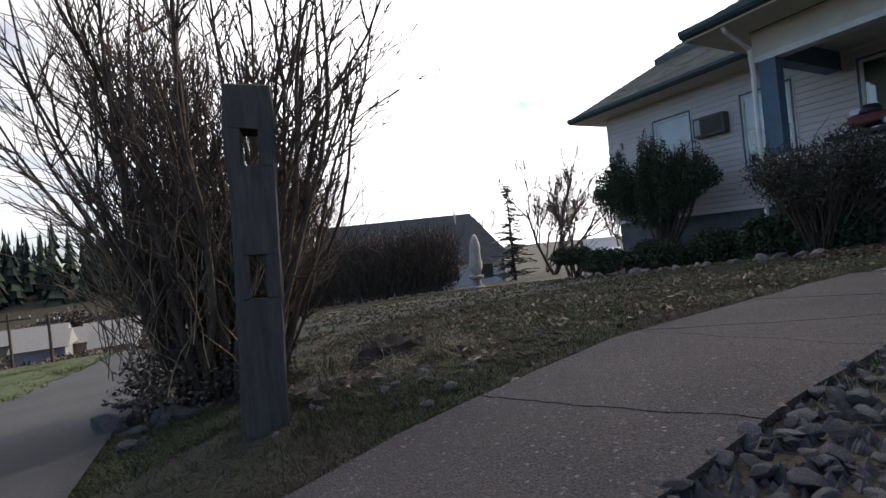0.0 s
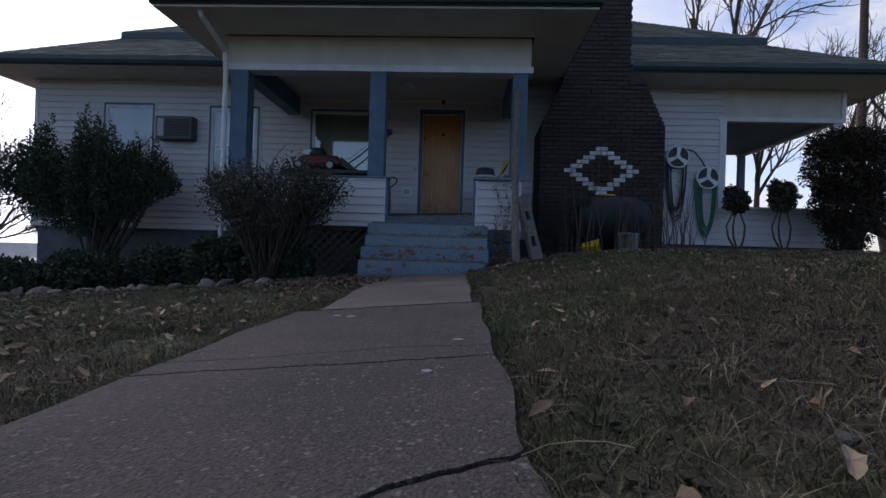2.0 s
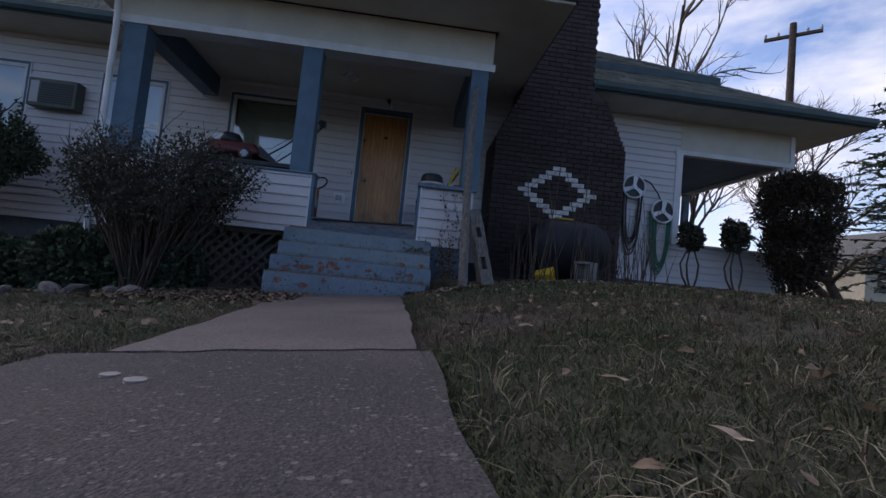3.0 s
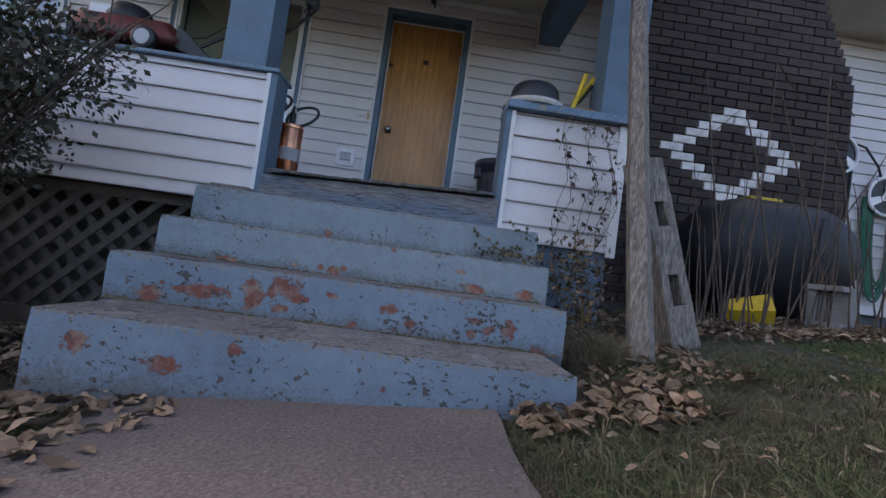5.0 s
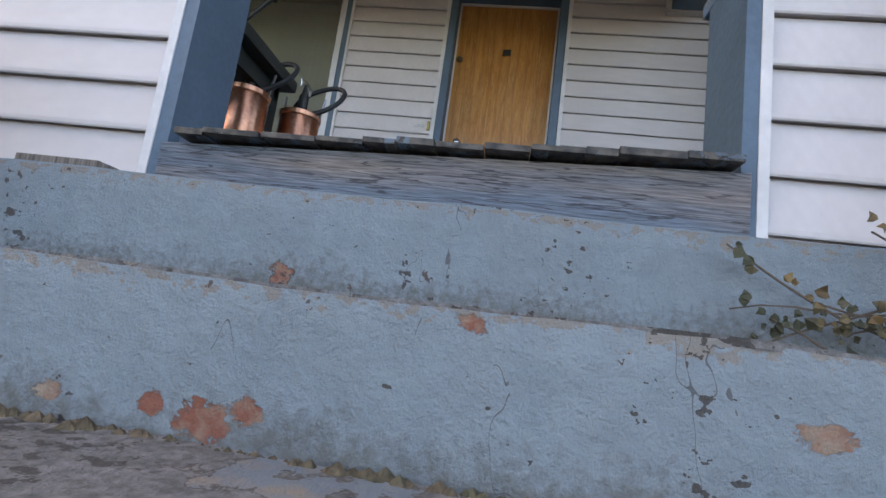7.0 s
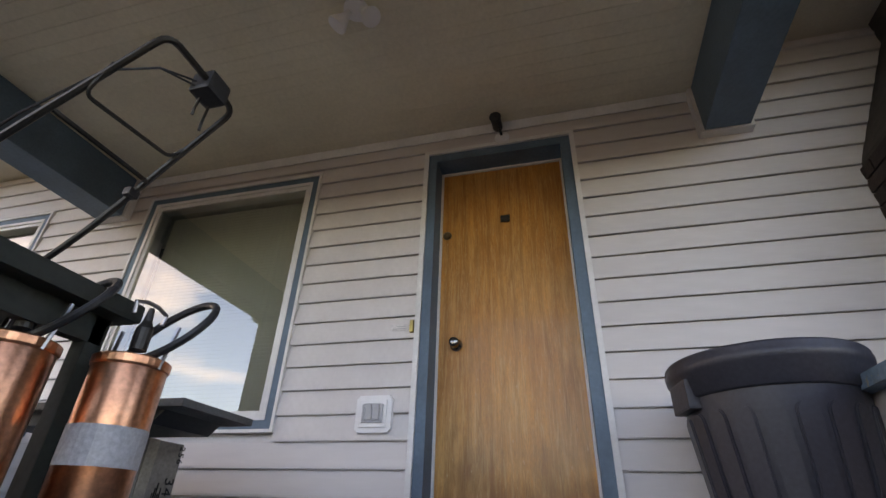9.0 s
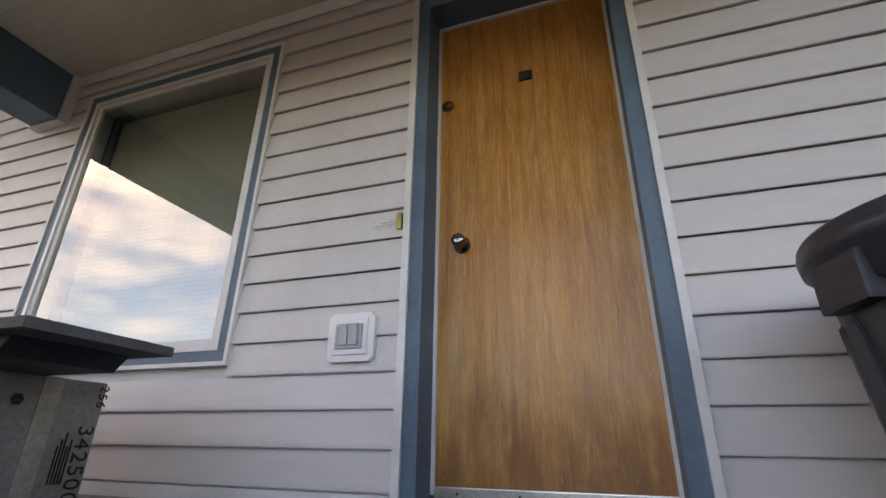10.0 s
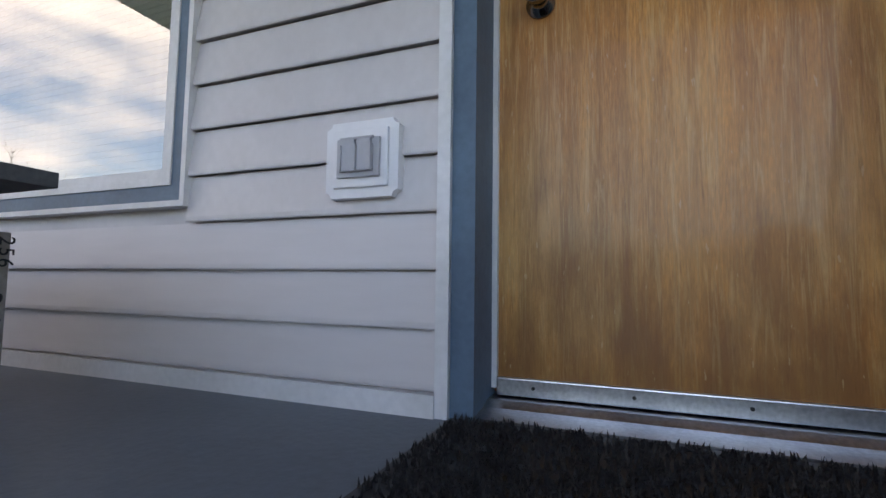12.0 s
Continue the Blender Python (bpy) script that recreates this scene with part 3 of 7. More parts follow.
def join(bm, other):
    me = bpy.data.meshes.new("tmp")
    other.to_mesh(me)
    other.free()
    bm.from_mesh(me)
    bpy.data.meshes.remove(me)
    return bm


def prism(pts, axis, a, b, bm=None):
    """A polygon of 2D points extruded along an axis ('x': points are (y, z); 'y': (x, z); 'z': (x, y))."""
    bm = bm or bmesh.new()

    def place(p, v):
        return {"x": (v, p[0], p[1]), "y": (p[0], v, p[1]), "z": (p[0], p[1], v)}[axis]
    lo = [bm.verts.new(place(p, a)) for p in pts]
    hi = [bm.verts.new(place(p, b)) for p in pts]
    f1 = bm.faces.new(lo)
    f2 = bm.faces.new(hi[::-1])
    sides = [bm.faces.new((lo[i], hi[i], hi[(i + 1) % len(pts)], lo[(i + 1) % len(pts)])) for i in range(len(pts))]
    bmesh.ops.recalc_face_normals(bm, faces=[f1, f2, *sides])
    return bm


def tube(pts, radii, sides=8, bm=None, closed=False):
    """A round bar along a line of points; radii is one number or one a point."""
    bm = bm or bmesh.new()
    pts = [Vector(p) for p in pts]
    if not hasattr(radii, "__len__"):
        radii = [radii] * len(pts)
    rings = []
    n = len(pts)
    side = None
    for i, p in enumerate(pts):
        d = (pts[(i + 1) % n] - pts[i - 1]) if closed else (pts[min(i + 1, n - 1)] - pts[max(i - 1, 0)])
        d.normalize()
        if side is None:
            side = d.orthogonal().normalized()
        side = (side - d * side.dot(d))
        side = side.normalized() if side.length > 1e-6 else d.orthogonal().normalized()
        up = d.cross(side)
        rings.append([bm.verts.new(p + (side * math.cos(k * math.tau / sides) + up * math.sin(k * math.tau / sides)) * radii[i]) for k in range(sides)])
    for i in range(n if closed else n - 1):
        a, b = rings[i], rings[(i + 1) % n]
        for k in range(sides):
            bm.faces.new((a[k], a[(k + 1) % sides], b[(k + 1) % sides], b[k]))
    if not closed:
        bm.faces.new(rings[0][::-1])
        bm.faces.new(rings[-1])
    return bm


def lathe(profile, centre, sides=28, bm=None, m=None):
    """A turned body from (radius, height) pairs round the vertical through centre."""
    t = bmesh.new()
    rings = [[t.verts.new((r * math.cos(k * math.tau / sides), r * math.sin(k * math.tau / sides), z)) for k in range(sides)] for r, z in profile]
    for a, b in zip(rings, rings[1:]):
        for k in range(sides):
            t.faces.new((a[k], a[(k + 1) % sides], b[(k + 1) % sides], b[k]))
    t.faces.new(rings[0][::-1])
    t.faces.new(rings[-1])
    if m is not None:
        t.transform(m)
    t.transform(Matrix.Translation(centre))
    return join(bm or bmesh.new(), t)


def mesh_object(name, verts, faces, material, smooth=False):
    me = bpy.data.meshes.new(name)
    me.from_pydata([tuple(v) for v in verts], [], faces)
    me.materials.append(material)
    if smooth:
        me.shade_smooth()
    return new(name, me)


# ---- the lie of the land ----
def lerp(a, b, t):
    return a + (b - a) * min(1.0, max(0.0, t))


def ground(x, y):
    z = 0.15 - 0.09 * (max(-0.6, min(0.4, y)) + 0.2)
    if y < -0.6:
        z += 0.42 * (1 - math.exp((y + 0.6) / 1.7)) * lerp(0.55, 1.0, (x + 9.5) / 6.5)
        if y < -8:
            z += 0.03 * min(-8 - y, 40)
    if y > 0.4:
        z -= 0.085 * min(y - 0.4, 26)
        z -= 0.16 * max(0.0, min(y - 30, 45)) * lerp(1, 0.12, (-9 - x) / 6)
    if y > 12 and x < -9:
        z -= 0.10 * min(y - 12, 45) * lerp(0, 1, (-9 - x) / 6)
        z += 0.26 * max(0.0, min(y - 78, 36)) * lerp(0, 1, (-9 - x) / 6)
    z += 0.11 * math.exp(-((x + 10.1) ** 2 / 0.22 + (y - 0.62) ** 2 / 0.14))
    if x < -9.0:
        z -= 0.09 * min(-9.0 - x, 2.0)
    return z


def bumpy(x, y):
    return 0.012 * noise.noise((x * 1.7, y * 1.7, 0)) + 0.02 * noise.noise((x * 0.5, y * 0.5, 3))


# ---- ground, path and road ----
def steps_between(a, b, s):
    n = max(1, round((b - a) / s))
    return [a + (b - a) * i / n for i in range(n)]


def sheet(name, xs, ys, fz, material):
    verts = [(x, y, fz(x, y)) for y in ys for x in xs]
    w = len(xs)
    faces = [(j * w + i, j * w + i + 1, (j + 1) * w + i + 1, (j + 1) * w + i) for j in range(len(ys) - 1) for i in range(w - 1)]
    return mesh_object(name, verts, faces, material, True)


gx = steps_between(-600, -60, 60) + steps_between(-60, -14, 4) + steps_between(-14, 1, 0.2) + steps_between(1, 30, 2) + steps_between(30, 600, 60) + [600]
gy = steps_between(-600, -40, 60) + steps_between(-40, -9, 2) + steps_between(-9, 14, 0.2) + steps_between(14, 90, 2) + steps_between(90, 150, 5) + steps_between(150, 700, 60) + [700]
tagged(sheet("ground", gx, gy, lambda x, y: ground(x, y) + bumpy(x, y) - 0.008, soil_mat), "patchy winter lawn over bare brown soil", "ground", kind="structure")


def path_left(x):
    return -0.07 + 0.42 * (1 - math.exp(-(x + 10.5) / 1.3)) if x < -6.6 else 0.35 + 0.05 * (x + 6.6)


def path_right(x):
    return -0.57 - 0.06 * min(max((-8.3 - x) / 0.7, 0), 1) if x > -10.1 else -0.63 - 2.2 * (-10.1 - x)


# slabs of the walk: between jagged joints
walk_thing = thing("garden_path", "cracked aggregate concrete garden path leading to the steps", "path", (-8, 0, 0.15), kind="structure")
JOINTS = [(-13.2, 0.0), (-9.58, 0.20), (-8.87, -0.12), (-8.57, 0.44), (-7.82, 0.06), (-7.67, 0.06), (-6.62, 0.02), (-5.55, 0.03), (-4.75, -0.02), (-4.2, 0.03), (-3.36, 0.0)]
GAPS = [0.002, 0.004, 0.005, 0.008, 0.0035, 0.0035, 0.002, 0.002, 0.002, 0.002, 0.002]   # half widths of the joints
for k in range(len(JOINTS) - 1):
    (a, sa), (b, sb) = JOINTS[k], JOINTS[k + 1]
    bm = bmesh.new()
    rows, cols = 12, 40
    lift = 0.014 + (0.003 if k >= 6 else 0.0) + random.uniform(-0.0015, 0.0015)
    grid = []
    for j in range(cols + 1):
        v = j / cols
        row = []
        for i in range(rows + 1):
            u = i / rows
            ja = a + sa * (v - 0.5) + 0.03 * noise.noise((v * 5, k * 7.1, 0)) + 0.012 * noise.noise((v * 23, k * 7.1, 2)) + GAPS[k]
            jb = b + sb * (v - 0.5) + 0.03 * noise.noise((v * 5, (k + 1) * 7.1, 0)) + 0.012 * noise.noise((v * 23, (k + 1) * 7.1, 2)) - GAPS[k + 1]
            x = ja + (jb - ja) * u
            l, r = path_left(x), path_right(x)
            if k >= 6:
                l, r = 0.205 + 0.10 * (x + 6.63), -0.53 + 0.01 * (k - 6)
            y = l + (r - l) * v + (0.025 * noise.noise((x * 2.3, v * 9, 5)) if j in (0, cols) else 0)
            row.append(bm.verts.new((x, y, ground(x, y) + lift + 0.004 * noise.noise((x * 2, y * 2, 9)))))
        grid.append(row)
    for j in range(cols):
        for i in range(rows):
            bm.faces.new((grid[j][i], grid[j + 1][i], grid[j + 1][i + 1], grid[j][i + 1]))
    edge = [e for e in bm.edges if e.is_boundary]
    ext = bmesh.ops.extrude_edge_only(bm, edges=edge)
    for v in ext["geom"]:
        if isinstance(v, bmesh.types.BMVert):
            v.co.z -= 0.07
    bmesh.ops.recalc_face_normals(bm, faces=bm.faces[:])
    part("slab", bm, conc_pad if k >= 6 else conc_old, walk_thing, "pinkish smooth concrete slab" if k >= 6 else "")

tagged(sheet("road", steps_between(-14.6, -10.82, 0.3) + [-10.82], steps_between(-40, 60, 1.0) + [60],
             lambda x, y: ground(x, y) + 0.02 + 0.01 * noise.noise((x, y, 2)), asphalt_mat), "grey asphalt lane sloping downhill", "road", kind="structure")

turf_mat = mat("verge_turf", (0.048, 0.070, 0.022), (0.066, 0.078, 0.032), 0.95, 1.2, 50, 1.0, grain=0.5)
tagged(sheet("verge", steps_between(-15.2, -11.9, 0.3) + [-11.9], steps_between(2.6, 60, 0.8) + [60],
             lambda x, y: ground(x, y) + 0.045 + 0.03 * noise.noise((x * 2, y * 2, 4)) - 0.12 * max(0.0, x + 12.2), turf_mat), "green grass verge beside the lane", "verge", kind="structure")

# ---- the house ----
SID = 0.1225
SID0 = 0.6825
board_mesh = None


def unit_board():
    bm = prism([(0.02, 0.004), (-0.003, 0.004), (-0.006, 0.0), (-0.008, 0.004), (-0.008, 0.014), (0.008, SID - 0.002), (0.02, SID - 0.002)], "y", 0.0, 1.0)
    me = bpy.data.meshes.new("siding_board")
    bm.normal_update()
    bm.to_mesh(me)
    bm.free()
    me.materials.append(siding_mat)
    return me


BOARD = unit_board()


def lay_siding(parent, x, y0, y1, z0, z1, holes=(), m=None, shift=0.0, course=SID):
    """Courses of lapped boards on a wall that faces -x (or turned by m), with openings left free."""
    k0 = math.floor((z0 - SID0 - shift) / course + 1e-6)
    k1 = math.ceil((z1 - SID0 - shift) / course - 1e-6)
    for k in range(k0, k1):
        a, b = SID0 + shift + k * course, SID0 + shift + (k + 1) * course
        lo, hi = max(a, z0), min(b, z1)
        if hi - lo < 0.01:
            continue
        spans = [(y0, y1)]
        for hy0, hy1, hz0, hz1 in holes:
            if hi > hz0 + 0.02 and lo < hz1 - 0.02:
                nxt = []
                for s0, s1 in spans:
                    if hy1 <= s0 or hy0 >= s1:
                        nxt.append((s0, s1))
                    else:
                        if hy0 - s0 > 0.01:
                            nxt.append((s0, hy0))
                        if s1 - hy1 > 0.01:
                            nxt.append((hy1, s1))
                spans = nxt
        for s0, s1 in spans:
            ob = new("siding_board", BOARD)
            ob.parent = parent
            mm = Matrix.Translation((x, s0, lo)) @ Matrix.Diagonal((1, s1 - s0, (hi - lo) / SID, 1))
            ob.matrix_basis = Matrix.Translation(-ORIGIN[parent.name]) @ (m @ mm if m is not None else mm)


DOOR = (-0.358, 0.393, 1.03, 3.05)
WIN = (1.18, 2.55, 1.46, 3.09)
W1 = (5.58, 6.64, 1.75, 3.15)
W2 = (3.50, 4.53, 1.55, 3.12)
HOLES = [(DOOR[0] - 0.056, DOOR[1] + 0.05, 0.98, 3.105), WIN, W1, W2]


def wall_slabs(name, x0, x1, y0, y1, z0, z1, holes, material, label):
    """A wall with openings, put together from blocks between the openings' edges."""
    bm = bmesh.new()
    ys = sorted({y0, y1, *[v for h in holes for v in h[:2]]})
    for a, b in zip(ys, ys[1:]):
        cuts = sorted((h[2], h[3]) for h in holes if h[0] < (a + b) / 2 < h[1])
        z = z0
        for c0, c1 in cuts + [(z1, z1)]:
            if c0 - z > 0.001:
                box(x0, x1, a, b, z, c0, bm=bm)
            z = max(z, c1)
    bmesh.ops.remove_doubles(bm, verts=bm.verts, dist=0.0005)
    return solid(name, bm, material, label, "wall", kind="structure")


wall_front = wall_slabs("wall_front", 0.02, 0.2, -5.15, 8.0, 0.70, 3.58, HOLES, siding_mat, "house front wall clad in pale lilac-white lapped vinyl siding")
wall_left = solid("wall_left", box(0.02, 9.2, 7.85, 8.0, 0.70, 3.58), siding_mat, "house side wall with pale lapped siding", "wall", kind="structure")
wall_back = solid("wall_back", box(9.2, 9.35, -5.15, 8.0, -0.6, 3.58), siding_mat, "plain rear wall of the house", "wall", kind="structure")
wall_right = solid("wall_right", box(0.2, 9.2, -5.15, -5.0, 0.40, 3.58), siding_mat, "house side wall inside the side porch", "wall", kind="structure")
foundation = solid("foundation", box(0.06, 9.2, -7.1, 7.95, -1.2, 0.70), foundation_mat, "blue-grey painted concrete foundation wall", "foundation", kind="structure")
# added room surfaces, coloured dark so the openings look unlit inside
house_floor = solid("floor_inside", box(0.2, 9.2, -5.0, 7.85, 0.72, 0.98), shade_fill, "floor inside the house, coloured dark for the unlit room", "floor", kind="structure")
partition = solid("wall_partition", box(1.3, 1.4, -5.0, 7.85, 0.98, 3.56), shade_fill, "added inner wall behind the windows, coloured dark for the unlit room", "wall", kind="structure")
lay_siding(wall_front, 0.0, -5.15, 8.0, 0.70, 3.55, HOLES)

# corner board and base trim of the front wall
part("corner_board", box(-0.012, 0.03, 7.96, 8.03, 0.70, 3.56), white_trim, wall_front)
part("base_trim", box(-0.02, 0.02, -1.2, -0.46, 0.985, 1.045), white_trim, wall_front)
part("base_trim", box(-0.02, 0.02, 0.47, 2.9, 0.985, 1.045), white_trim, wall_front)

# side porch at the right
porch_side = solid("half_wall_side_porch", box(0.02, 0.14, -7.1, -5.15, 0.70, 1.38), siding_mat, "low siding wall of the side porch", "wall", kind="structure")
lay_siding(porch_side, 0.0, -7.1, -5.15, 0.70, 1.38)
part("cap", box(-0.03, 0.17, -7.12, -5.15, 1.38, 1.42), white_trim, porch_side)
side_header = solid("header_beam_side_porch", box(0.0, 0.16, -7.28, -5.15, 3.0, 3.58), soffit_mat, "cream header beam over the side porch opening", "beam", kind="structure")
part("trim", box(-0.02, 0.0, -7.3, -5.05, 2.98, 3.06), white_trim, side_header)
part("trim", box(-0.02, 0.0, -5.2, -5.08, 1.38, 2.98), white_trim, side_header)
part("corner_board", box(-0.02, 0.0, -7.3, -7.22, 3.06, 3.56), white_trim, side_header)
part("side_beam", box(0.16, 3.2, -7.28, -7.14, 3.0, 3.58), soffit_mat, side_header)
part("corner_post", box(0.02, 0.14, -7.26, -7.12, 0.6, 3.0), white_trim, side_header)
part("corner_post", box(3.0, 3.12, -7.26, -7.12, 0.6, 3.0), blue_mat, side_header)
solid("wall_side_porch", box(3.1, 3.2, -6.6, -5.15, 0.4, 3.58), siding_mat, "rear wall of the side porch", "wall", kind="structure")
solid("ceiling_side_porch", box(0.16, 3.2, -7.14, -5.15, 3.05, 3.10), blue_mat, "dark painted ceiling of the side porch", "ceiling", kind="structure")
solid("floor_side_porch", box(0.14, 3.2, -7.1, -5.15, 0.70, 0.76), floor_mat, "painted floor of the side porch", "floor", kind="structure")


# ---- roofs ----
def hip(name, x0, x1, y0, y1, z, slope, label, ridge_to=None):
    half = (x1 - x0) / 2
    xr, zr = x0 + half, z + half * slope
    bm = bmesh.new()
    lo = [bm.verts.new(p) for p in ((x0, y0, z), (x1, y0, z), (x1, y1, z), (x0, y1, z))]
    r = [bm.verts.new((xr, y0 + half, zr)), bm.verts.new((xr, y1 - half, zr))]
    for f in ((lo[0], r[0], r[1], lo[3]), (lo[1], lo[2], r[1], r[0]), (lo[0], lo[1], r[0]), (lo[3], r[1], lo[2])):
        bm.faces.new(f)
    bm.faces.new(lo)
    bmesh.ops.recalc_face_normals(bm, faces=bm.faces[:])
    return solid(name, bm, shingle_mat, label, "roof", kind="structure")


def tabs(parent, x0, y0, y1, z, slope, run, left, right, skip=None):
    """Shingle tabs in lapped courses on a slope that rises towards +x; left, right: how far its ends draw in for a metre of run."""
    up = Vector((1, 0, slope)).normalized()
    nrm = Vector((-slope, 0, 1)).normalized()
    verts, faces = [], []
    n = int(run * math.sqrt(1 + slope * slope) / 0.135)
    for k in range(n):
        d = k * 0.135
        dx = d * up.x
        a, b = y0 + right * dx, y1 - left * dx
        y = a - random.random() * 0.3
        while y < b:
            w = 0.30
            s, e = max(y, a), min(y + w - 0.006, b)
            y += w
            if e - s < 0.03 or (skip and skip(x0 + dx, (s + e) / 2)):
                continue
            base = Vector((x0, 0, z)) + up * d
            t = 0.007 + random.random() * 0.005
            top = base + up * 0.15
            i = len(verts)
            for p, h in ((base, t), (top, 0.001), (base, -0.004)):
                q = p + nrm * h
                verts += [(q.x, s, q.z), (q.x, e, q.z)]
            faces += [(i, i + 2, i + 3, i + 1), (i, i + 1, i + 5, i + 4)]
    me = bpy.data.meshes.new("shingles")
    me.from_pydata(verts, [], faces)
    me.materials.append(shingle_mat)
    ob = new("shingles", me)
    ob.parent = parent
    return tagged(ob, "lapped green-grey asphalt shingles", kind="stuff")


EX, EZ, SL = -0.75, 3.70, 0.65
roof = hip("roof_main", EX, 9.95, -8.05, 8.65, EZ, SL, "dark green-grey hipped asphalt shingle roof")
upper = hip("roof_upper", 0.95, 8.25, -6.42, 7.02, EZ + (0.95 - EX) * SL + 0.14, SL, "raised upper tier of the shingle roof")
tabs(roof, EX, -8.05, 8.65, EZ + 0.003, SL, 1.75, 1.0, 1.0, lambda x, y: -3.45 < y < -1.95 and x < 0.3)
tabs(upper, 0.95, -6.42, 7.02, EZ + (0.95 - EX) * SL + 0.143, SL, 3.6, 1.0, 1.0)
part("upper_fascia", box(0.93, 0.96, -6.44, 7.04, EZ + (0.95 - EX) * SL, EZ + (0.95 - EX) * SL + 0.14), fascia_mat, upper)
part("upper_fascia", box(0.93, 4.0, -6.45, -6.42, EZ + (0.95 - EX) * SL, EZ + (0.95 - EX) * SL + 0.14), fascia_mat, upper)
part("upper_fascia", box(0.93, 4.0, 7.02, 7.05, EZ + (0.95 - EX) * SL, EZ + (0.95 - EX) * SL + 0.14), fascia_mat, upper)
soffit = solid("soffit_main", box(EX + 0.02, 9.9, -8.0, 8.6, 3.58, 3.62), soffit_mat, "cream painted soffit under the wide eaves", "soffit", kind="structure")


def gutter(parent, x, y0, y1, z, along="y"):
    prof = [(0, 0), (-0.05, 0.0), (-0.085, 0.05), (-0.09, 0.12), (-0.078, 0.12), (-0.07, 0.055), (-0.045, 0.012), (0, 0.012)]
    part("gutter", prism([(x + a, z + b) for a, b in prof], "y", y0, y1), fascia_mat, parent)


part("fascia", box(EX, EX + 0.025, -8.05, -3.21, 3.58, 3.72), fascia_mat, roof)
part("fascia", box(EX, EX + 0.025, -1.90, 8.65, 3.58, 3.72), fascia_mat, roof)
part("fascia", box(EX, 9.9, -8.05, -8.025, 3.58, 3.72), fascia_mat, roof)
part("fascia", box(EX, 9.9, 8.625, 8.65, 3.58, 3.72), fascia_mat, roof)
gutter(roof, EX, -8.05, -3.22, 3.60)
gutter(roof, EX, 3.7, 8.65, 3.60)

# porch roof
PX, PY0, PY1, PZ = -3.05, -2.08, 3.65, 3.62
half = (PY1 - PY0) / 2
bm = bmesh.new()
ps = 0.55
lo = [bm.verts.new(p) for p in ((PX, PY0, PZ), (PX, PY1, PZ), (1.6, PY1, PZ), (1.6, PY0, PZ))]
apex = bm.verts.new((PX + half, (PY0 + PY1) / 2, PZ + half * ps))
back = bm.verts.new((3.0, (PY0 + PY1) / 2, PZ + half * ps))
for f in ((lo[0], lo[1], apex), (lo[1], lo[2], back, apex), (lo[0], apex, back, lo[3]), (lo[3], back, lo[2]), lo):
    bm.faces.new(f)
bmesh.ops.recalc_face_normals(bm, faces=bm.faces[:])
porch_roof = solid("roof_porch", bm, shingle_mat, "low hipped green shingle roof over the front porch", "roof", kind="structure")
tabs(porch_roof, PX, PY0, PY1, PZ + 0.003, ps, 2.8, 1.0, 1.0)
part("fascia", box(PX, PX + 0.025, PY0, PY1, 3.50, PZ + 0.01), fascia_mat, porch_roof)
part("fascia", box(PX + 0.025, -0.76, PY0, PY0 + 0.025, 3.50, PZ + 0.01), fascia_mat, porch_roof)
part("fascia", box(PX + 0.025, -0.76, PY1 - 0.025, PY1, 3.50, PZ + 0.01), fascia_mat, porch_roof)
gutter(porch_roof, PX, PY0, PY1, 3.515)
bm = box(PX + 0.03, -2.24, PY0 + 0.03, PY1 - 0.03, 3.47, 3.50)
box(-2.24, -0.76, PY0 + 0.03, -1.38, 3.47, 3.50, bm=bm)
box(-2.24, -0.76, 3.06, PY1 - 0.03, 3.47, 3.50, bm=bm)
solid("soffit_porch", bm, soffit_mat, "cream soffit round the porch roof", "soffit", kind="structure")

# porch: floor, beam, posts, half walls
porch_floor = solid("floor_porch", prism([(-2.19, 0.935), (-2.19, 0.963), (0.02, 1.0), (0.02, 0.935)], "y", -1.22, 2.92), floor_mat, "slate-blue painted porch floor with a worn edge", "floor", kind="structure")
bm = bmesh.new()
random.seed(5)
y = -0.57
while y < 0.58:
    w = random.uniform(0.06, 0.13)
    e = min(y + w, 0.592)
    sag = -0.038 * y
    box(-2.262 - random.uniform(0, 0.012), -2.15, y, e - 0.0015, 0.951 + sag, 0.965 + sag + random.uniform(-0.003, 0.002), 0.002, bm=bm)
    y += w
part("nosing", bm, worn_paint("flaking_nosing", (0.11, 0.15, 0.19), (0.10, 0.13, 0.16), (0.11, 0.095, 0.08), (0.030, 0.028, 0.027), 0.42, 18), porch_floor, "flaking weathered board ends")
rim_bm = box(-2.235, -2.19, -0.598, 0.64, 0.79, 0.944, 0.003)
for v in rim_bm.verts:
    v.co.z -= 0.038 * v.co.y if v.co.z > 0.9 else 0
rim = part("rim_board", rim_bm, board_mat, porch_floor, "bare weathered grey-blue rim board")
ceiling = solid("ceiling_porch", box(-2.14, 0.0, -1.3, 3.0, 3.27, 3.30), ceiling_mat, "off-white beadboard porch ceiling", "ceiling", kind="structure")
bm = bmesh.new()
for i in range(26):
    x = -2.10 + i * 0.08
    box(x, x + 0.0788, -1.3, 3.0, 3.267, 3.272, bm=bm)
part("beadboard", bm, ceiling_mat, ceiling)
part("crown_trim", prism([(-0.035, 3.262), (-0.004, 3.262), (-0.004, 3.215), (-0.012, 3.215)], "y", -1.1, 2.8), white_trim, ceiling)

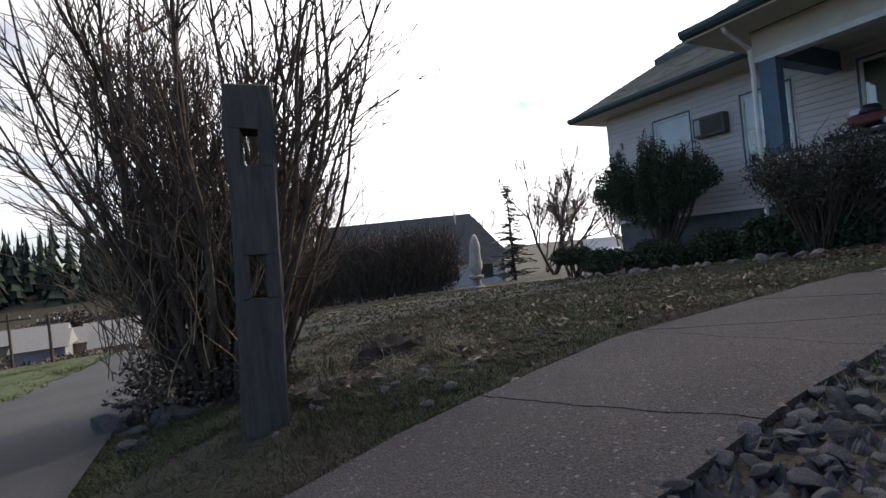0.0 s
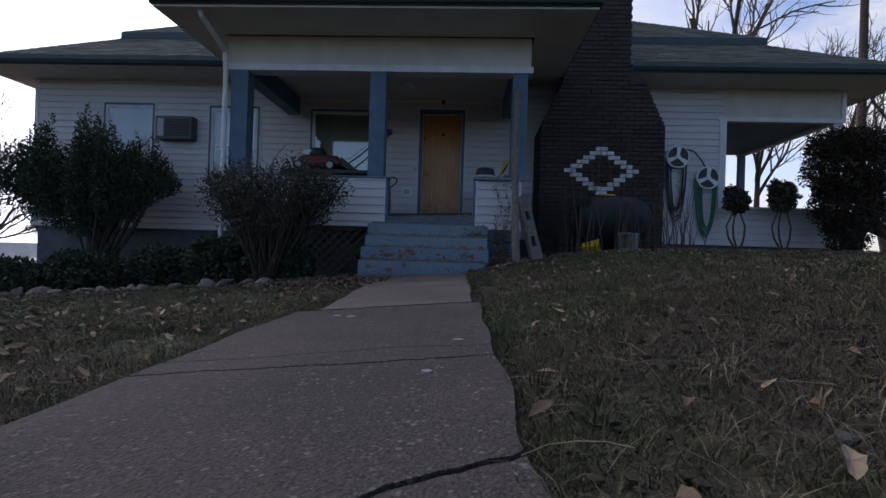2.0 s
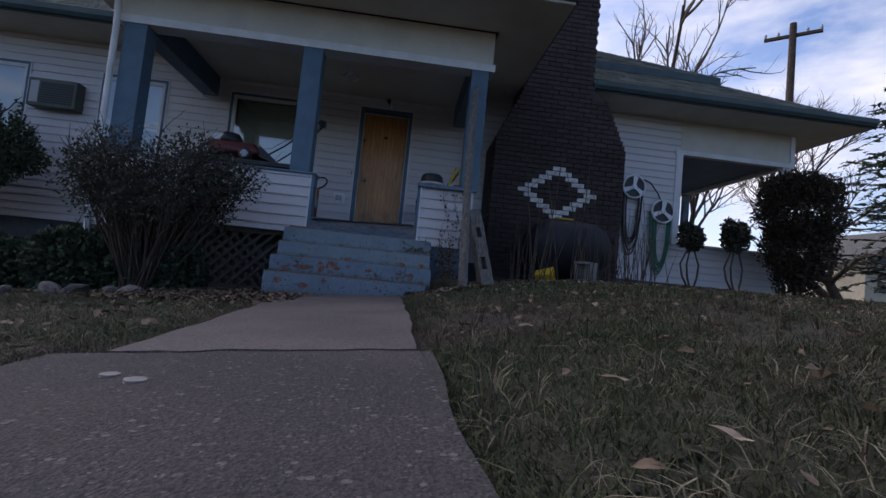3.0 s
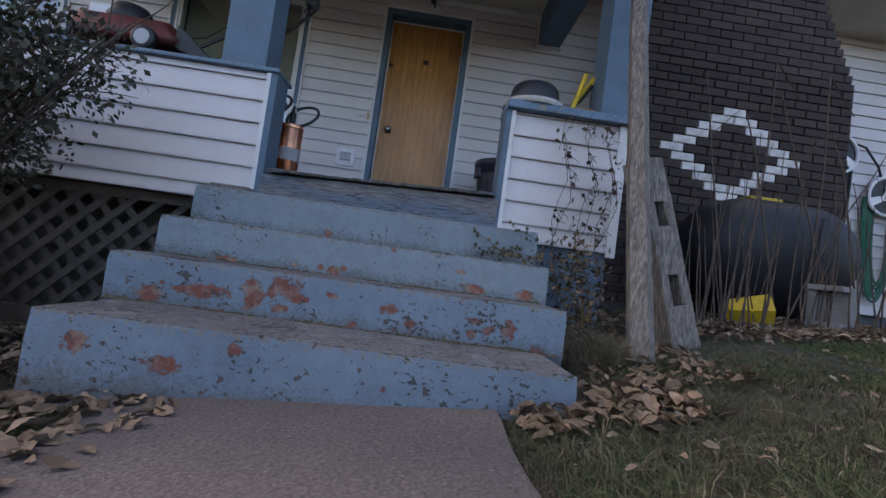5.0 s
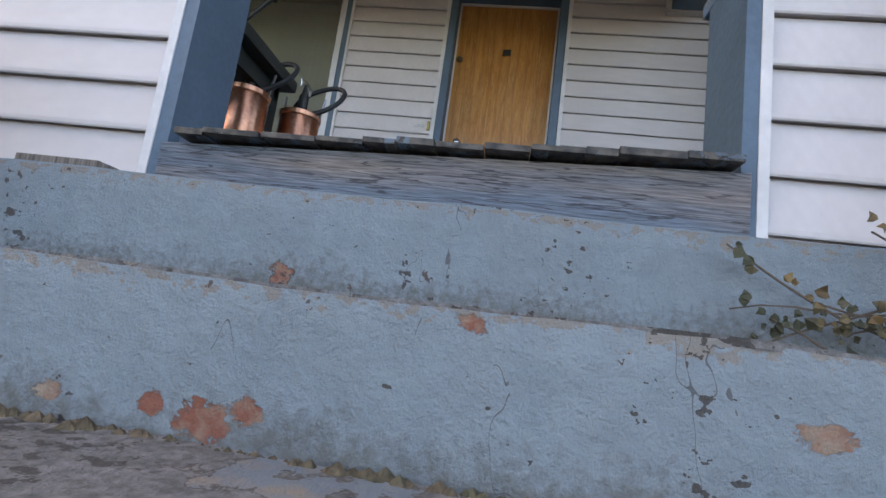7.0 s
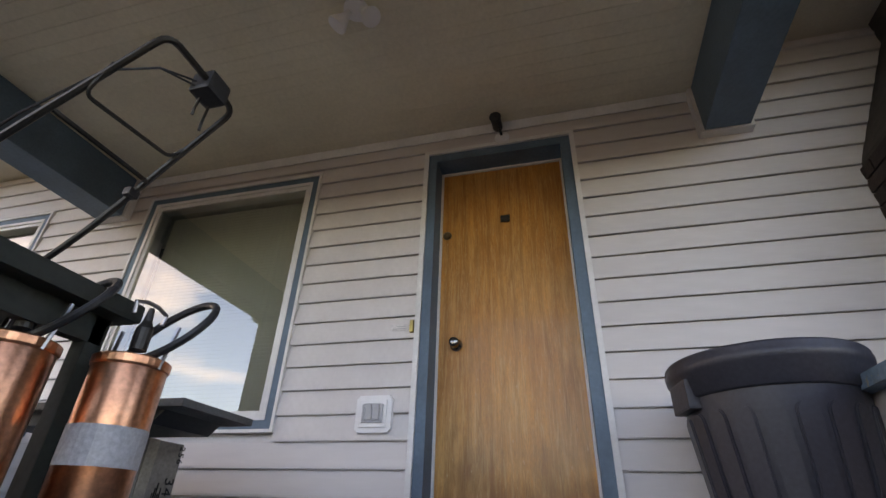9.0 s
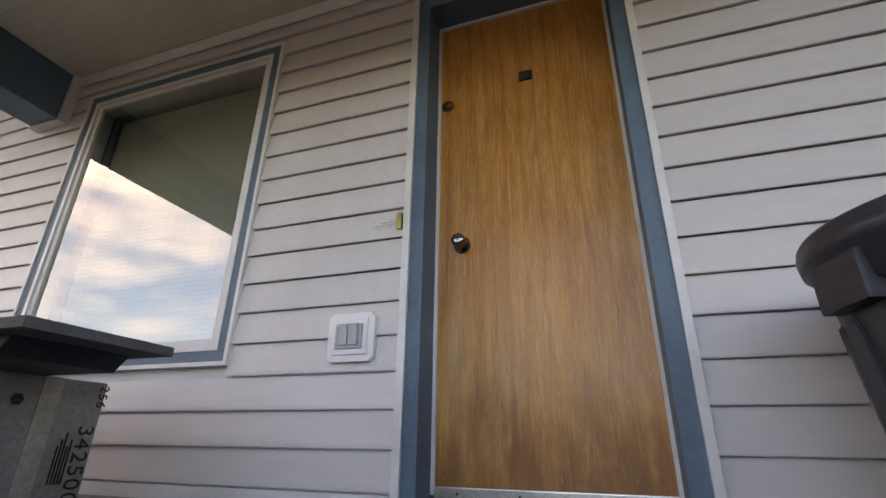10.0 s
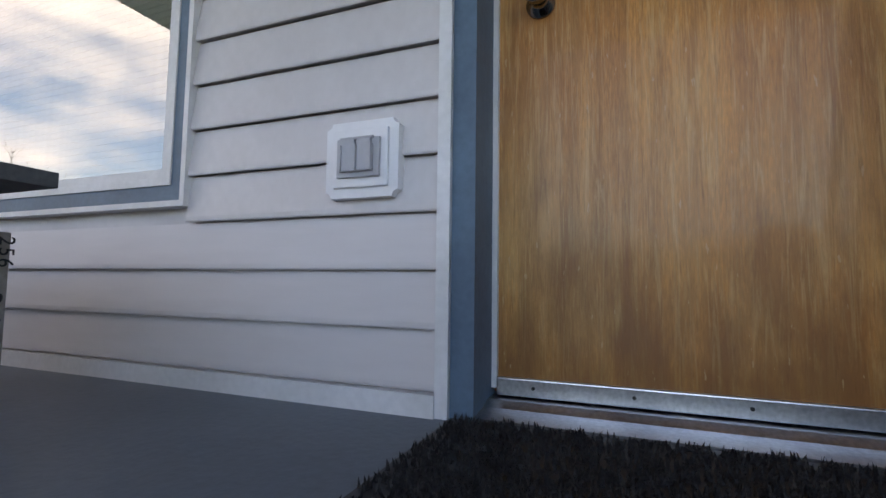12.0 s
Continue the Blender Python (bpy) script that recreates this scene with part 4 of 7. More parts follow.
beam = solid("beam_porch", box(-2.20, -2.02, -1.34, 3.04, 3.03, 3.47), soffit_mat, "cream porch beam with a white lower edge", "beam", kind="structure")
part("white_band", box(-2.23, -2.0, -1.37, 3.07, 2.97, 3.06), white_trim, beam)
part("side_beam", box(-2.02, -0.02, -1.34, -1.16, 3.03, 3.47), soffit_mat, beam)
part("side_beam", box(-2.02, -0.02, 2.86, 3.04, 3.03, 3.47), soffit_mat, beam)
part("inner_beam", box(-2.0, -0.06, -1.32, -1.10, 2.94, 3.262, 0.004), blue_mat, beam, "slate-blue boxed side beam")
part("inner_beam", box(-2.0, -0.06, 2.72, 2.95, 2.94, 3.262, 0.004), blue_mat, beam, "slate-blue boxed side beam")
part("end_trim", box(-0.06, -0.005, -1.34, -1.08, 2.93, 3.262), white_trim, beam)
part("end_trim", box(-0.06, -0.005, 2.70, 2.97, 2.93, 3.262), white_trim, beam)
POSTS = [(2.72, 2.97), (0.71, 0.94), (-1.30, -1.09)]
for a, b in POSTS:
    p = solid("porch_post", box(-2.215, -2.0, a, b, 1.472 if a > 0 else 1.494, 2.97, 0.006), blue_mat, "square slate-blue painted porch post", "post", (-2.1, (a + b) / 2, 1.5), "porch posts", "structure")

half_left = solid("half_wall_left", box(-2.20, -2.06, 0.668, 2.95, 0.76, 1.455), siding_mat, "low porch wall with white lapped siding", "wall", kind="structure")
lay_siding(half_left, -2.215, 0.69, 2.95, 0.757, 1.45, shift=0.028, course=0.1175)
part("end_board", box(-2.225, -2.04, 0.634, 0.668, 0.79, 1.456), blue_mat, half_left, "blue end board")
part("corner_trim", box(-2.228, -2.19, 0.668, 0.690, 0.757, 1.45), white_trim, half_left)
part("cap", box(-2.243, -2.0, 0.626, 3.0, 1.455, 1.474, 0.004), blue_old, half_left, "flaking blue cap board")
half_right = solid("half_wall_right", box(-2.20, -2.06, -1.24, -0.612, 0.76, 1.455), siding_mat, "low porch wall with white siding beside the steps", "wall", kind="structure")
lay_siding(half_right, -2.215, -1.21, -0.633, 0.76, 1.45, shift=0.052, course=0.1175)
part("end_board", box(-2.225, -2.04, -0.612, -0.582, 0.80, 1.456), blue_mat, half_right, "blue end board")
part("corner_trim", box(-2.228, -2.19, -0.633, -0.612, 0.78, 1.45), white_trim, half_right)
part("corner_trim", box(-2.224, -2.05, -1.255, -1.205, 0.74, 1.46), white_trim, half_right)
part("cap", box(-2.27, -2.0, -1.28, -0.58, 1.455, 1.495, 0.004), blue_old, half_right, "flaking blue cap board")
for nm, y in (("half_wall_side_left", 2.85), ("half_wall_side_right", -1.24)):
    hw = solid(nm, box(-2.06, 0.0, y, y + 0.12, 0.80, 1.455), siding_mat, "low side wall of the porch", "wall", kind="structure")
    part("cap", box(-2.0, 0.0, y - 0.05, y + 0.17, 1.455, 1.495), blue_old, hw)

# lattice skirt under the porch
skirt = thing("lattice_skirt", "brown diagonal wooden lattice under the porch", "lattice", (-2.12, 1.8, -0.1), kind="structure")
lat = bpy.data.meshes.new("lattice_slat")
lb = box(-0.005, 0.005, -0.018, 0.018, -0.45, 0.45)
lb.to_mesh(lat)
lb.free()
lat.materials.append(lattice_mat)
for s in (1, -1):
    for i in range(13):
        ob = new("slat", lat)
        ob.parent = skirt
        ob.matrix_basis = pose(-0.006 * s, -0.72 + i * 0.135, 0.49, 45 * s, 0, 0)
part("frame_board", box(-2.14, -2.10, 0.86, 2.95, 0.70, 0.756), lattice_mat, skirt)
part("frame_board", box(-2.14, -2.10, 0.86, 2.95, -0.05, 0.08), lattice_mat, skirt)
# added dark sheet behind the lattice, in place of the shade there
solid("porch_shade_sheet", box(-1.9, -1.8, -1.2, 2.9, -0.2, 0.9), shade_fill, "added dark sheet standing in for the shade under the porch", "wall", kind="structure")
bm = box(-2.19, -2.08, -1.22, -0.6, 0.1, 0.76)
solid("porch_footing", bm, blue_mat, "blue painted footing under the porch wall", "footing", kind="structure")

# steps
stair = thing("porch_steps", "four chipped blue-painted concrete steps", "steps", (-2.9, 0, 0.15), kind="structure")
STEPS = [(-3.40, 0.765, -0.72, 0.306), (-3.04, 0.815, -0.78, 0.467), (-2.75, 0.825, -0.775, 0.621), (-2.42, 0.865, -0.79, 0.796)]
for k, (x, a, b, z) in enumerate(STEPS):
    x1 = -2.10 if k == 3 else STEPS[k + 1][0] + 0.05
    zb = -0.05 if k == 0 else STEPS[k - 1][3] - 0.03
    t = bmesh.new()
    bmesh.ops.create_cube(t, size=1)
    bmesh.ops.subdivide_edges(t, edges=t.edges[:], cuts=5, use_grid_fill=True)
    bmesh.ops.subdivide_edges(t, edges=[e for e in t.edges if abs(e.verts[0].co.y - e.verts[1].co.y) > 1e-4], cuts=5, use_grid_fill=True)
    for v in t.verts:
        c = v.co
        w = Vector((lerp(x, x1, c.x + 0.5), lerp(b, a, c.y + 0.5), lerp(zb, z, c.z + 0.5)))
        e = 0.004 if (c.x < -0.49 and c.z > 0.49) else (0.010 if abs(c.y) > 0.49 and c.z > 0.49 else 0.0)
        n1, n2 = noise.noise(w * 4), noise.noise(w * 13 + Vector((5, 1, 2)))
        w.x += (0.006 * n1 + 0.003 * n2) + e * 0.6
        w.z += (0.004 * n1 + 0.003 * n2 if c.z > 0.3 else 0) - e * 0.5
        w.y -= math.copysign(e, c.y) if abs(c.y) > 0.49 else 0
        v.co = w
    lay = t.verts.layers.float.new("rise")
    base_z = 0.13 if k == 0 else STEPS[k - 1][3]
    for v in t.verts:
        v[lay] = (v.co.z - base_z) / (z - base_z)
    st = part("step", t, step_worn if k < 2 else step_mat, stair)
    if k:
        gv_, gf_ = [], []
        rg = random.Random(300 + k)
        for _ in range(420 if k == 1 else 300):
            yy, s = rg.uniform(b + 0.02, a - 0.02), rg.uniform(0.003, 0.011)
            s *= 0.6 + 0.9 * max(0, noise.noise((yy * 6, k, 4)) + 0.4)
            c_ = Vector((x - 0.002 - abs(rg.gauss(0, 0.007)), yy, base_z + 0.002))
            i_ = len(gv_)
            a_ = rg.random() * 6
            gv_ += [c_ + Vector((math.cos(a_ + q) * s, math.sin(a_ + q) * s * 1.5, -0.002)) for q in (0, 1.3, 2.5, 3.8, 5.0)] + [c_ + Vector((0.001, 0, s * rg.uniform(0.5, 1.0)))]
            gf_ += [(i_ + q, i_ + (q + 1) % 5, i_ + 5) for q in range(5)]
        grit = mesh_object("grit", [p - ORIGIN[stair.name] for p in gv_], gf_, moss_mat)
        grit.parent = st
        tagged(grit, "brown grit and moss in the corner of the tread", kind="stuff")
    tr = bmesh.new()
    rows, cols = 6, 40
    g = [[tr.verts.new((lerp(x + 0.006 + 0.006 * noise.noise((j * 0.83, k, 0)), x1, i / rows), lerp(b + 0.014, a - 0.014, j / cols), 0)) for j in range(cols + 1)] for i in range(rows + 1)]
    for row in g:
        for v in row:
            w = Vector((v.co.x, v.co.y, z))
            v.co.z = z + 0.0016 + 0.004 * noise.noise(w * 4) + 0.0015 * noise.noise(w * 13)
    for i in range(rows):
        for j in range(cols):
            tr.faces.new((g[i][j], g[i][j + 1], g[i + 1][j + 1], g[i + 1][j]))
    tl = tr.verts.layers.float.new("rise")
    for v in tr.verts:
        v[tl] = 0.55
    ext = bmesh.ops.extrude_edge_only(tr, edges=[e for e in tr.edges if e.is_boundary])
    for v in ext["geom"]:
        if isinstance(v, bmesh.types.BMVert):
            v.co.z -= 0.008
    bmesh.ops.recalc_face_normals(tr, faces=tr.faces[:])
    part("tread", tr, tread_mat if k < 3 else step_mat, st, "worn bare concrete tread" if k < 3 else "")

# ---- door ----
door = thing("door_front", "varnished plain wooden front door in a slate-blue frame", "door", (0.143, 0.0, 1.0), kind="structure")
leaf = part("leaf", box(0.143, 0.185, DOOR[0] + 0.004, DOOR[1] - 0.004, 1.03, 3.045, 0.002), door_wood, door, "varnished plywood door leaf")
part("sweep", box(0.128, 0.143, DOOR[0] + 0.01, DOOR[1] - 0.012, 1.026, 1.064, 0.003), steel_mat, door, "aluminium door sweep")
for i in range(4):
    part("screw", lathe([(0.004, 0), (0.004, 0.003)], (0, 0, 0), 8, m=Matrix.Translation((0.127, 0.30 - i * 0.2, 1.046)) @ pose(0, 0, 0, 0, -90, 0)), black_metal, door)
part("threshold", prism([(0.0, 0.985), (0.0, 1.006), (0.07, 1.012), (0.10, 1.022), (0.2, 1.022), (0.2, 0.985)], "y", DOOR[0], DOOR[1]), steel_mat, door, "aluminium threshold")
jb = box(0.0, 0.2, DOOR[1], DOOR[1] + 0.05, 0.985, 3.105)
part("jamb", jb, blue_mat, door, "slate-blue jamb")
part("jamb", box(0.0, 0.2, DOOR[0] - 0.056, DOOR[0], 0.985, 3.105), blue_mat, door, "slate-blue jamb")
part("head", box(0.0, 0.2, DOOR[0], DOOR[1], 3.05, 3.105), blue_mat, door, "slate-blue door head")
part("stop", box(0.13, 0.143, DOOR[1] - 0.012, DOOR[1], 1.04, 3.05), white_trim, door)
part("stop", box(0.13, 0.143, DOOR[0], DOOR[0] + 0.012, 1.04, 3.05), white_trim, door)
part("stop", box(0.13, 0.143, DOOR[0], DOOR[1], 3.036, 3.05), white_trim, door)
part("outer_trim", box(-0.014, 0.01, DOOR[1] + 0.05, DOOR[1] + 0.078, 0.985, 3.13), white_trim, door)
part("outer_trim", box(-0.014, 0.01, DOOR[0] - 0.082, DOOR[0] - 0.056, 0.985, 3.13), white_trim, door)
part("outer_trim", box(-0.014, 0.01, DOOR[0] - 0.056, DOOR[1] + 0.05, 3.105, 3.13), white_trim, door)
mx = pose(0, 0, 0, 0, -90, 0)
kn = lathe([(0.033, 0), (0.033, 0.006), (0.018, 0.012), (0.014, 0.03), (0.022, 0.04), (0.027, 0.055), (0.024, 0.068), (0.012, 0.072)], (0.143, 0.285, 1.905), 24, m=mx)
part("knob", kn, mat("dark_chrome", (0.30, 0.29, 0.28), (0.22, 0.21, 0.20), 0.14, 10, 120, 0.02, metal=1.0), door, "dull chrome knob", True)
part("deadbolt", lathe([(0.026, 0), (0.026, 0.008), (0.018, 0.014), (0.016, 0.02)], (0.143, 0.35, 2.585), 24, m=mx), mat("dull_bronze", (0.20, 0.15, 0.09), (0.14, 0.10, 0.06), 0.35, 20, 90, 0.05, metal=1.0), door, "dull bronze deadbolt", True)
part("viewer", box(0.135, 0.143, -0.028, 0.028, 2.64, 2.685, 0.002), black_metal, door, "small dark door viewer")


# ---- windows ----
def window(name, y0, y1, z0, z1, label, rail=None, blind=True, blue=True):
    w = thing(name, label, "window", (0.0, (y0 + y1) / 2, z0), kind="structure")

    def ring(nm, inset, width, x0, x1, material, lab=""):
        a, b, c, d = y0 + inset, y1 - inset, z0 + inset, z1 - inset
        bm = box(x0, x1, a, a + width, c, d)
        box(x0, x1, b - width, b, c, d, bm=bm)
        box(x0, x1, a + width, b - width, c, c + width, bm=bm)
        box(x0, x1, a + width, b - width, d - width, d, bm=bm)
        part(nm, bm, material, w, lab)
    ring("outer_trim", 0.0, 0.016, -0.018, 0.10, white_trim)
    ring("casing", 0.016, 0.044, -0.008, 0.12, blue_mat if blue else white_trim, "slate-blue casing")
    ring("sash", 0.060, 0.022, -0.012, 0.08, white_trim, "white vinyl sash")
    ring("bead", 0.082, 0.026, 0.0, 0.08, white_trim)
    i = 0.108
    if rail:
        part("meeting_rail", box(0.01, 0.08, y0 + i, y1 - i, rail - 0.025, rail + 0.025), white_trim, w)
    bm = bmesh.new()
    bm.faces.new([bm.verts.new((0.012, a, b)) for a, b in ((y1 - i + 0.01, z0 + i - 0.01), (y0 + i - 0.01, z0 + i - 0.01), (y0 + i - 0.01, z1 - i + 0.01), (y1 - i + 0.01, z1 - i + 0.01))])
    g = part("pane", bm, glass, w, "clear reflecting glass")
    g.visible_shadow = False
    return w


window("window_1", *WIN, "large single-pane picture window with blinds behind")
window("window_2", *W1, "far bedroom window with a pale blind")
window("window_3", *W2, "double-hung window with a pale blind", rail=2.35)
blind = thing("window_blind", "half-tilted pale horizontal blind behind the picture window", "blind", (0.15, 1.86, 1.5))
sl = bpy.data.meshes.new("blind_slat")
sb = box(-0.001, 0.002, -0.60, 0.60, -0.013, 0.013)
sb.to_mesh(sl)
sb.free()
sl.materials.append(blind_mat)
for i in range(62):
    ob = new("blind_slat", sl)
    ob.parent = blind
    ob.matrix_basis = pose(0, 0, 0.05 + i * 0.0235, 0, 6, 0)
for y0, y1, z0, z1 in (W1, W2):
    solid("roller_blind", box(0.16, 0.165, y0 + 0.05, y1 - 0.05, z0 + (0.75 if z0 < 1.6 else 0.05), z1 - 0.05), pale_blind, "pale closed roller blind", "blind", (0.16, (y0 + y1) / 2, z0))

# ---- chimney ----
chim = thing("chimney", "dark brown brick chimney with a white diamond pattern", "chimney", (-0.4, -2.75, 0.4), kind="structure")


def chim_span(z):
    """Left and right edges of the chimney's front at a height."""
    if z < 2.65:
        return -3.80, -1.72
    if z < 3.42:
        t = (z - 2.65) / 0.77
        return -3.80 + 0.36 * t, -1.72 - 0.36 * t
    return -3.20, -2.08


bm = prism([(-3.79, 0.2), (-1.73, 0.2), (-1.73, 2.65), (-2.09, 3.42), (-2.09, 3.6), (-2.09, 8.0), (-3.19, 8.0), (-3.19, 3.6), (-3.43, 3.42), (-3.79, 2.65)], "x", -0.742, 0.0)
part("core", bm, mortar_mat, chim, "dark mortar core")
BL, BH, JT = 0.20, 0.065, 0.010


def brick_mesh(material):
    bm = box(-0.02, 0.03, -BL / 2, BL / 2, -BH / 2, BH / 2)
    bmesh.ops.bevel(bm, geom=[e for e in bm.edges if all(v.co.x < 0 for v in e.verts)], offset=0.004, segments=1, affect="EDGES")
    me = bpy.data.meshes.new("brick")
    bm.to_mesh(me)
    bm.free()
    me.materials.append(material)
    return me


dark_b, white_b = brick_mesh(brick_mat), brick_mesh(white_brick)
random.seed(11)
rest_v, rest_f = [], []
row, z = 0, 0.535
while z < 8.0:
    a, b = chim_span(z)
    y = -3.80 + (-(BL + JT) / 2 if row % 2 else 0)
    y += (BL + JT) * max(0, math.floor((a - y) / (BL + JT)))
    while y < b - 0.03:
        s, e = max(y, a), min(y + BL, b)
        y += BL + JT
        if e - s < 0.04:
            continue
        c = (s + e) / 2
        away = abs(row - 18)
        white = away <= 5 and abs(abs(c + 2.755) - (5 - away) * (BL + JT) / 2) < 0.03
        x = -0.742 + random.uniform(-0.003, 0.003)
        if z < 2.65:
            ob = new("brick", white_b if white else dark_b)
            ob.parent = chim
            ob.matrix_basis = Matrix.Translation(Vector((x, c, z)) - ORIGIN["chimney"]) @ Matrix.Diagonal((1, (e - s) / BL, 1, 1))
        else:
            i = len(rest_v)
            rest_v += [(xx, yy, zz) for xx in (x - 0.02, x + 0.02) for yy, zz in ((s, z - BH / 2), (e, z - BH / 2), (e, z + BH / 2), (s, z + BH / 2))]
            rest_f += [(i, i + 3, i + 2, i + 1), (i, i + 1, i + 5, i + 4), (i + 2, i + 3, i + 7, i + 6), (i, i + 4, i + 7, i + 3), (i + 1, i + 2, i + 6, i + 5)]
    row += 1
    z += BH + JT
up_b = mesh_object("upper_bricks", [tuple(Vector(v) - ORIGIN["chimney"]) for v in rest_v], rest_f, brick_mat)
up_b.parent = chim
tagged(up_b, kind="stuff")
for yy, sgn in ((-3.80, -1), (-1.72, 1)):
    v, f = [], []
    for r in range(28):
        for q in range(4):
            x0 = -0.74 + q * 0.19 + (0.09 if r % 2 else 0)
            z0 = 0.52 + r * (BH + JT)
            i = len(v)
            v += [(x, y, z) for y in (yy + 0.008 * sgn, yy - 0.02 * sgn) for x, z in ((x0, z0), (min(x0 + 0.18, 0), z0), (min(x0 + 0.18, 0), z0 + BH), (x0, z0 + BH))]
            f += [(i, i + 1, i + 2, i + 3), (i, i + 4, i + 5, i + 1), (i + 3, i + 2, i + 6, i + 7), (i, i + 3, i + 7, i + 4)]
    sb = mesh_object("side_bricks", [tuple(Vector(p) - ORIGIN["chimney"]) for p in v], f, brick_mat)
    sb.parent = chim
    tagged(sb, kind="stuff")

# ---- things on the porch ----
ac = thing("air_conditioner", "dark grey-green window air conditioner set in the wall", "air conditioner", (0.0, 5.1, 2.4))
part("case", box(-0.20, 0.06, 4.75, 5.45, 2.41, 2.84, 0.012), mat("ac_case", (0.10, 0.115, 0.10), (0.08, 0.09, 0.08), 0.6), ac)
for i in range(9):
    part("louvre", box(-0.212, -0.2, 4.80, 5.26, 2.46 + i * 0.037, 2.48 + i * 0.037), black_plastic, ac)
part("control_panel", box(-0.21, -0.2, 5.29, 5.41, 2.46, 2.79), grey_plastic, ac)

cam_box = thing("security_camera", "small dark bullet camera on a white round base above the door", "camera", (0.0, 0.0, 3.14))
part("base", lathe([(0.045, 0), (0.045, 0.008), (0.03, 0.02), (0.012, 0.03)], (-0.004, -0.02, 3.16), 20, m=mx), white_plastic, cam_box)
part("arm", tube([(-0.03, -0.02, 3.16), (-0.06, -0.015, 3.18), (-0.06, -0.01, 3.205)], 0.009, 8), black_metal, cam_box)
part("body", lathe([(0.0, -0.06), (0.03, -0.06), (0.032, 0.05), (0.036, 0.055), (0.03, 0.056), (0.0, 0.05)], (-0.09, 0.0, 3.215), 18, m=pose(0, 0, 0, 0, -100, 0)), black_plastic, cam_box)

bulb = thing("ceiling_lamp", "bare double floodlight on the porch ceiling", "lamp", (-0.95, 0.55, 3.262))
part("plate", lathe([(0.06, 0), (0.06, -0.02), (0.0, -0.02)], (-0.95, 0.55, 3.262), 20), white_plastic, bulb)
for dy in (-0.07, 0.07):
    part("floodlight", lathe([(0.02, 0), (0.022, -0.03), (0.05, -0.09), (0.048, -0.10), (0.0, -0.10)], (0, 0, 0), 20, m=Matrix.Translation((-0.95, 0.55 + dy * 0.5, 3.24)) @ pose(0, 0, 0, dy * 500, 0, 0)), white_plastic, bulb)

plate = thing("outlet_cover", "grey weatherproof outlet in a white mounting block", "outlet", (0.0, 0.64, 1.46))
OY = 0.645
oc = []
for sy, sz in ((-1, -1), (1, -1), (1, 1), (-1, 1)):
    # corners cut back in a hollow quarter round
    ring_ = [(OY + sy * (0.090 - 0.014 * math.cos(q * math.pi / 8)), 1.535 + sz * (0.085 - 0.014 * math.sin(q * math.pi / 8))) for q in range(5)]
    oc += ring_ if sy * sz < 0 else ring_[::-1]
part("block", prism(oc, "x", -0.026, 0.005), white_plastic, plate)
part("inner_block", box(-0.034, -0.025, OY - 0.068, OY + 0.068, 1.472, 1.600, 0.004), white_plastic, plate)
part("cover", box(-0.043, -0.033, OY - 0.052, OY + 0.052, 1.492, 1.577, 0.003), grey_plastic, plate, "grey hinged cover")
for dy in (-0.035, 0.004):
    part("flap", box(-0.052, -0.042, OY + dy, OY + dy + 0.032, 1.503, 1.572, 0.003), grey_plastic, plate)
for dy in (-0.037, 0.0, 0.036):
    part("ridge", box(-0.057, -0.043, OY + dy - 0.002, OY + dy + 0.002, 1.503, 1.560, 0.001), grey_plastic, plate)
part("hinge", tube([(-0.046, OY - 0.04, 1.575), (-0.046, OY + 0.04, 1.575)], 0.004, 8), grey_plastic, plate)
part("brass_catch", box(-0.022, -0.004, 0.475, 0.495, 1.935, 2.0, 0.002), brass_mat, tagged(thing("door_chime_plate", "small brass plate beside the door frame", "plate", (0, 0.485, 1.93)), "", ""))
lab = thing("wall_label", "faded paper label with two unreadable lines", "label", (0, 0.55, 1.955))
part("paper", box(-0.0062, -0.002, 0.505, 0.60, 1.95, 1.985), mat("faded_paper", (0.62, 0.60, 0.60), (0.58, 0.55, 0.55), 0.7), lab)
for i in range(2):
    part("text_bar", box(-0.0078, -0.006, 0.515, 0.59 - 0.02 * i, 1.958 + i * 0.012, 1.963 + i * 0.012), grey_plastic, lab)

# door mat: rib by rib
dm = thing("door_mat", "black ribbed fibre doormat before the threshold", "doormat", (-0.3, 0.0, 1.0))
fz = 0.997
part("backing", box(-0.62, -0.006, -0.44, 0.435, fz - 0.004, fz + 0.006), black_plastic, dm)
verts, faces = [], []
for i in range(9000):
    x, y = random.uniform(-0.615, -0.012), random.uniform(-0.435, 0.43)
    row_ = int((x + 0.62) / 0.035) + int((y + 0.44) / 0.07)
    h = 0.008 + 0.007 * (row_ % 2) + random.random() * 0.004
    a = random.random() * math.tau
    k = len(verts)
    verts += [(x - 0.004 * math.cos(a), y - 0.004 * math.sin(a), fz + 0.004), (x + 0.004 * math.cos(a), y + 0.004 * math.sin(a), fz + 0.004), (x + random.uniform(-0.006, 0.006), y + random.uniform(-0.006, 0.006), fz + 0.004 + h)]
    faces.append((k, k + 1, k + 2))
pile = mesh_object("pile", [(a + 0.3, b, c - 1.0) for a, b, c in verts], faces, mat_fibre)
pile.parent = dm
tagged(pile, kind="stuff")

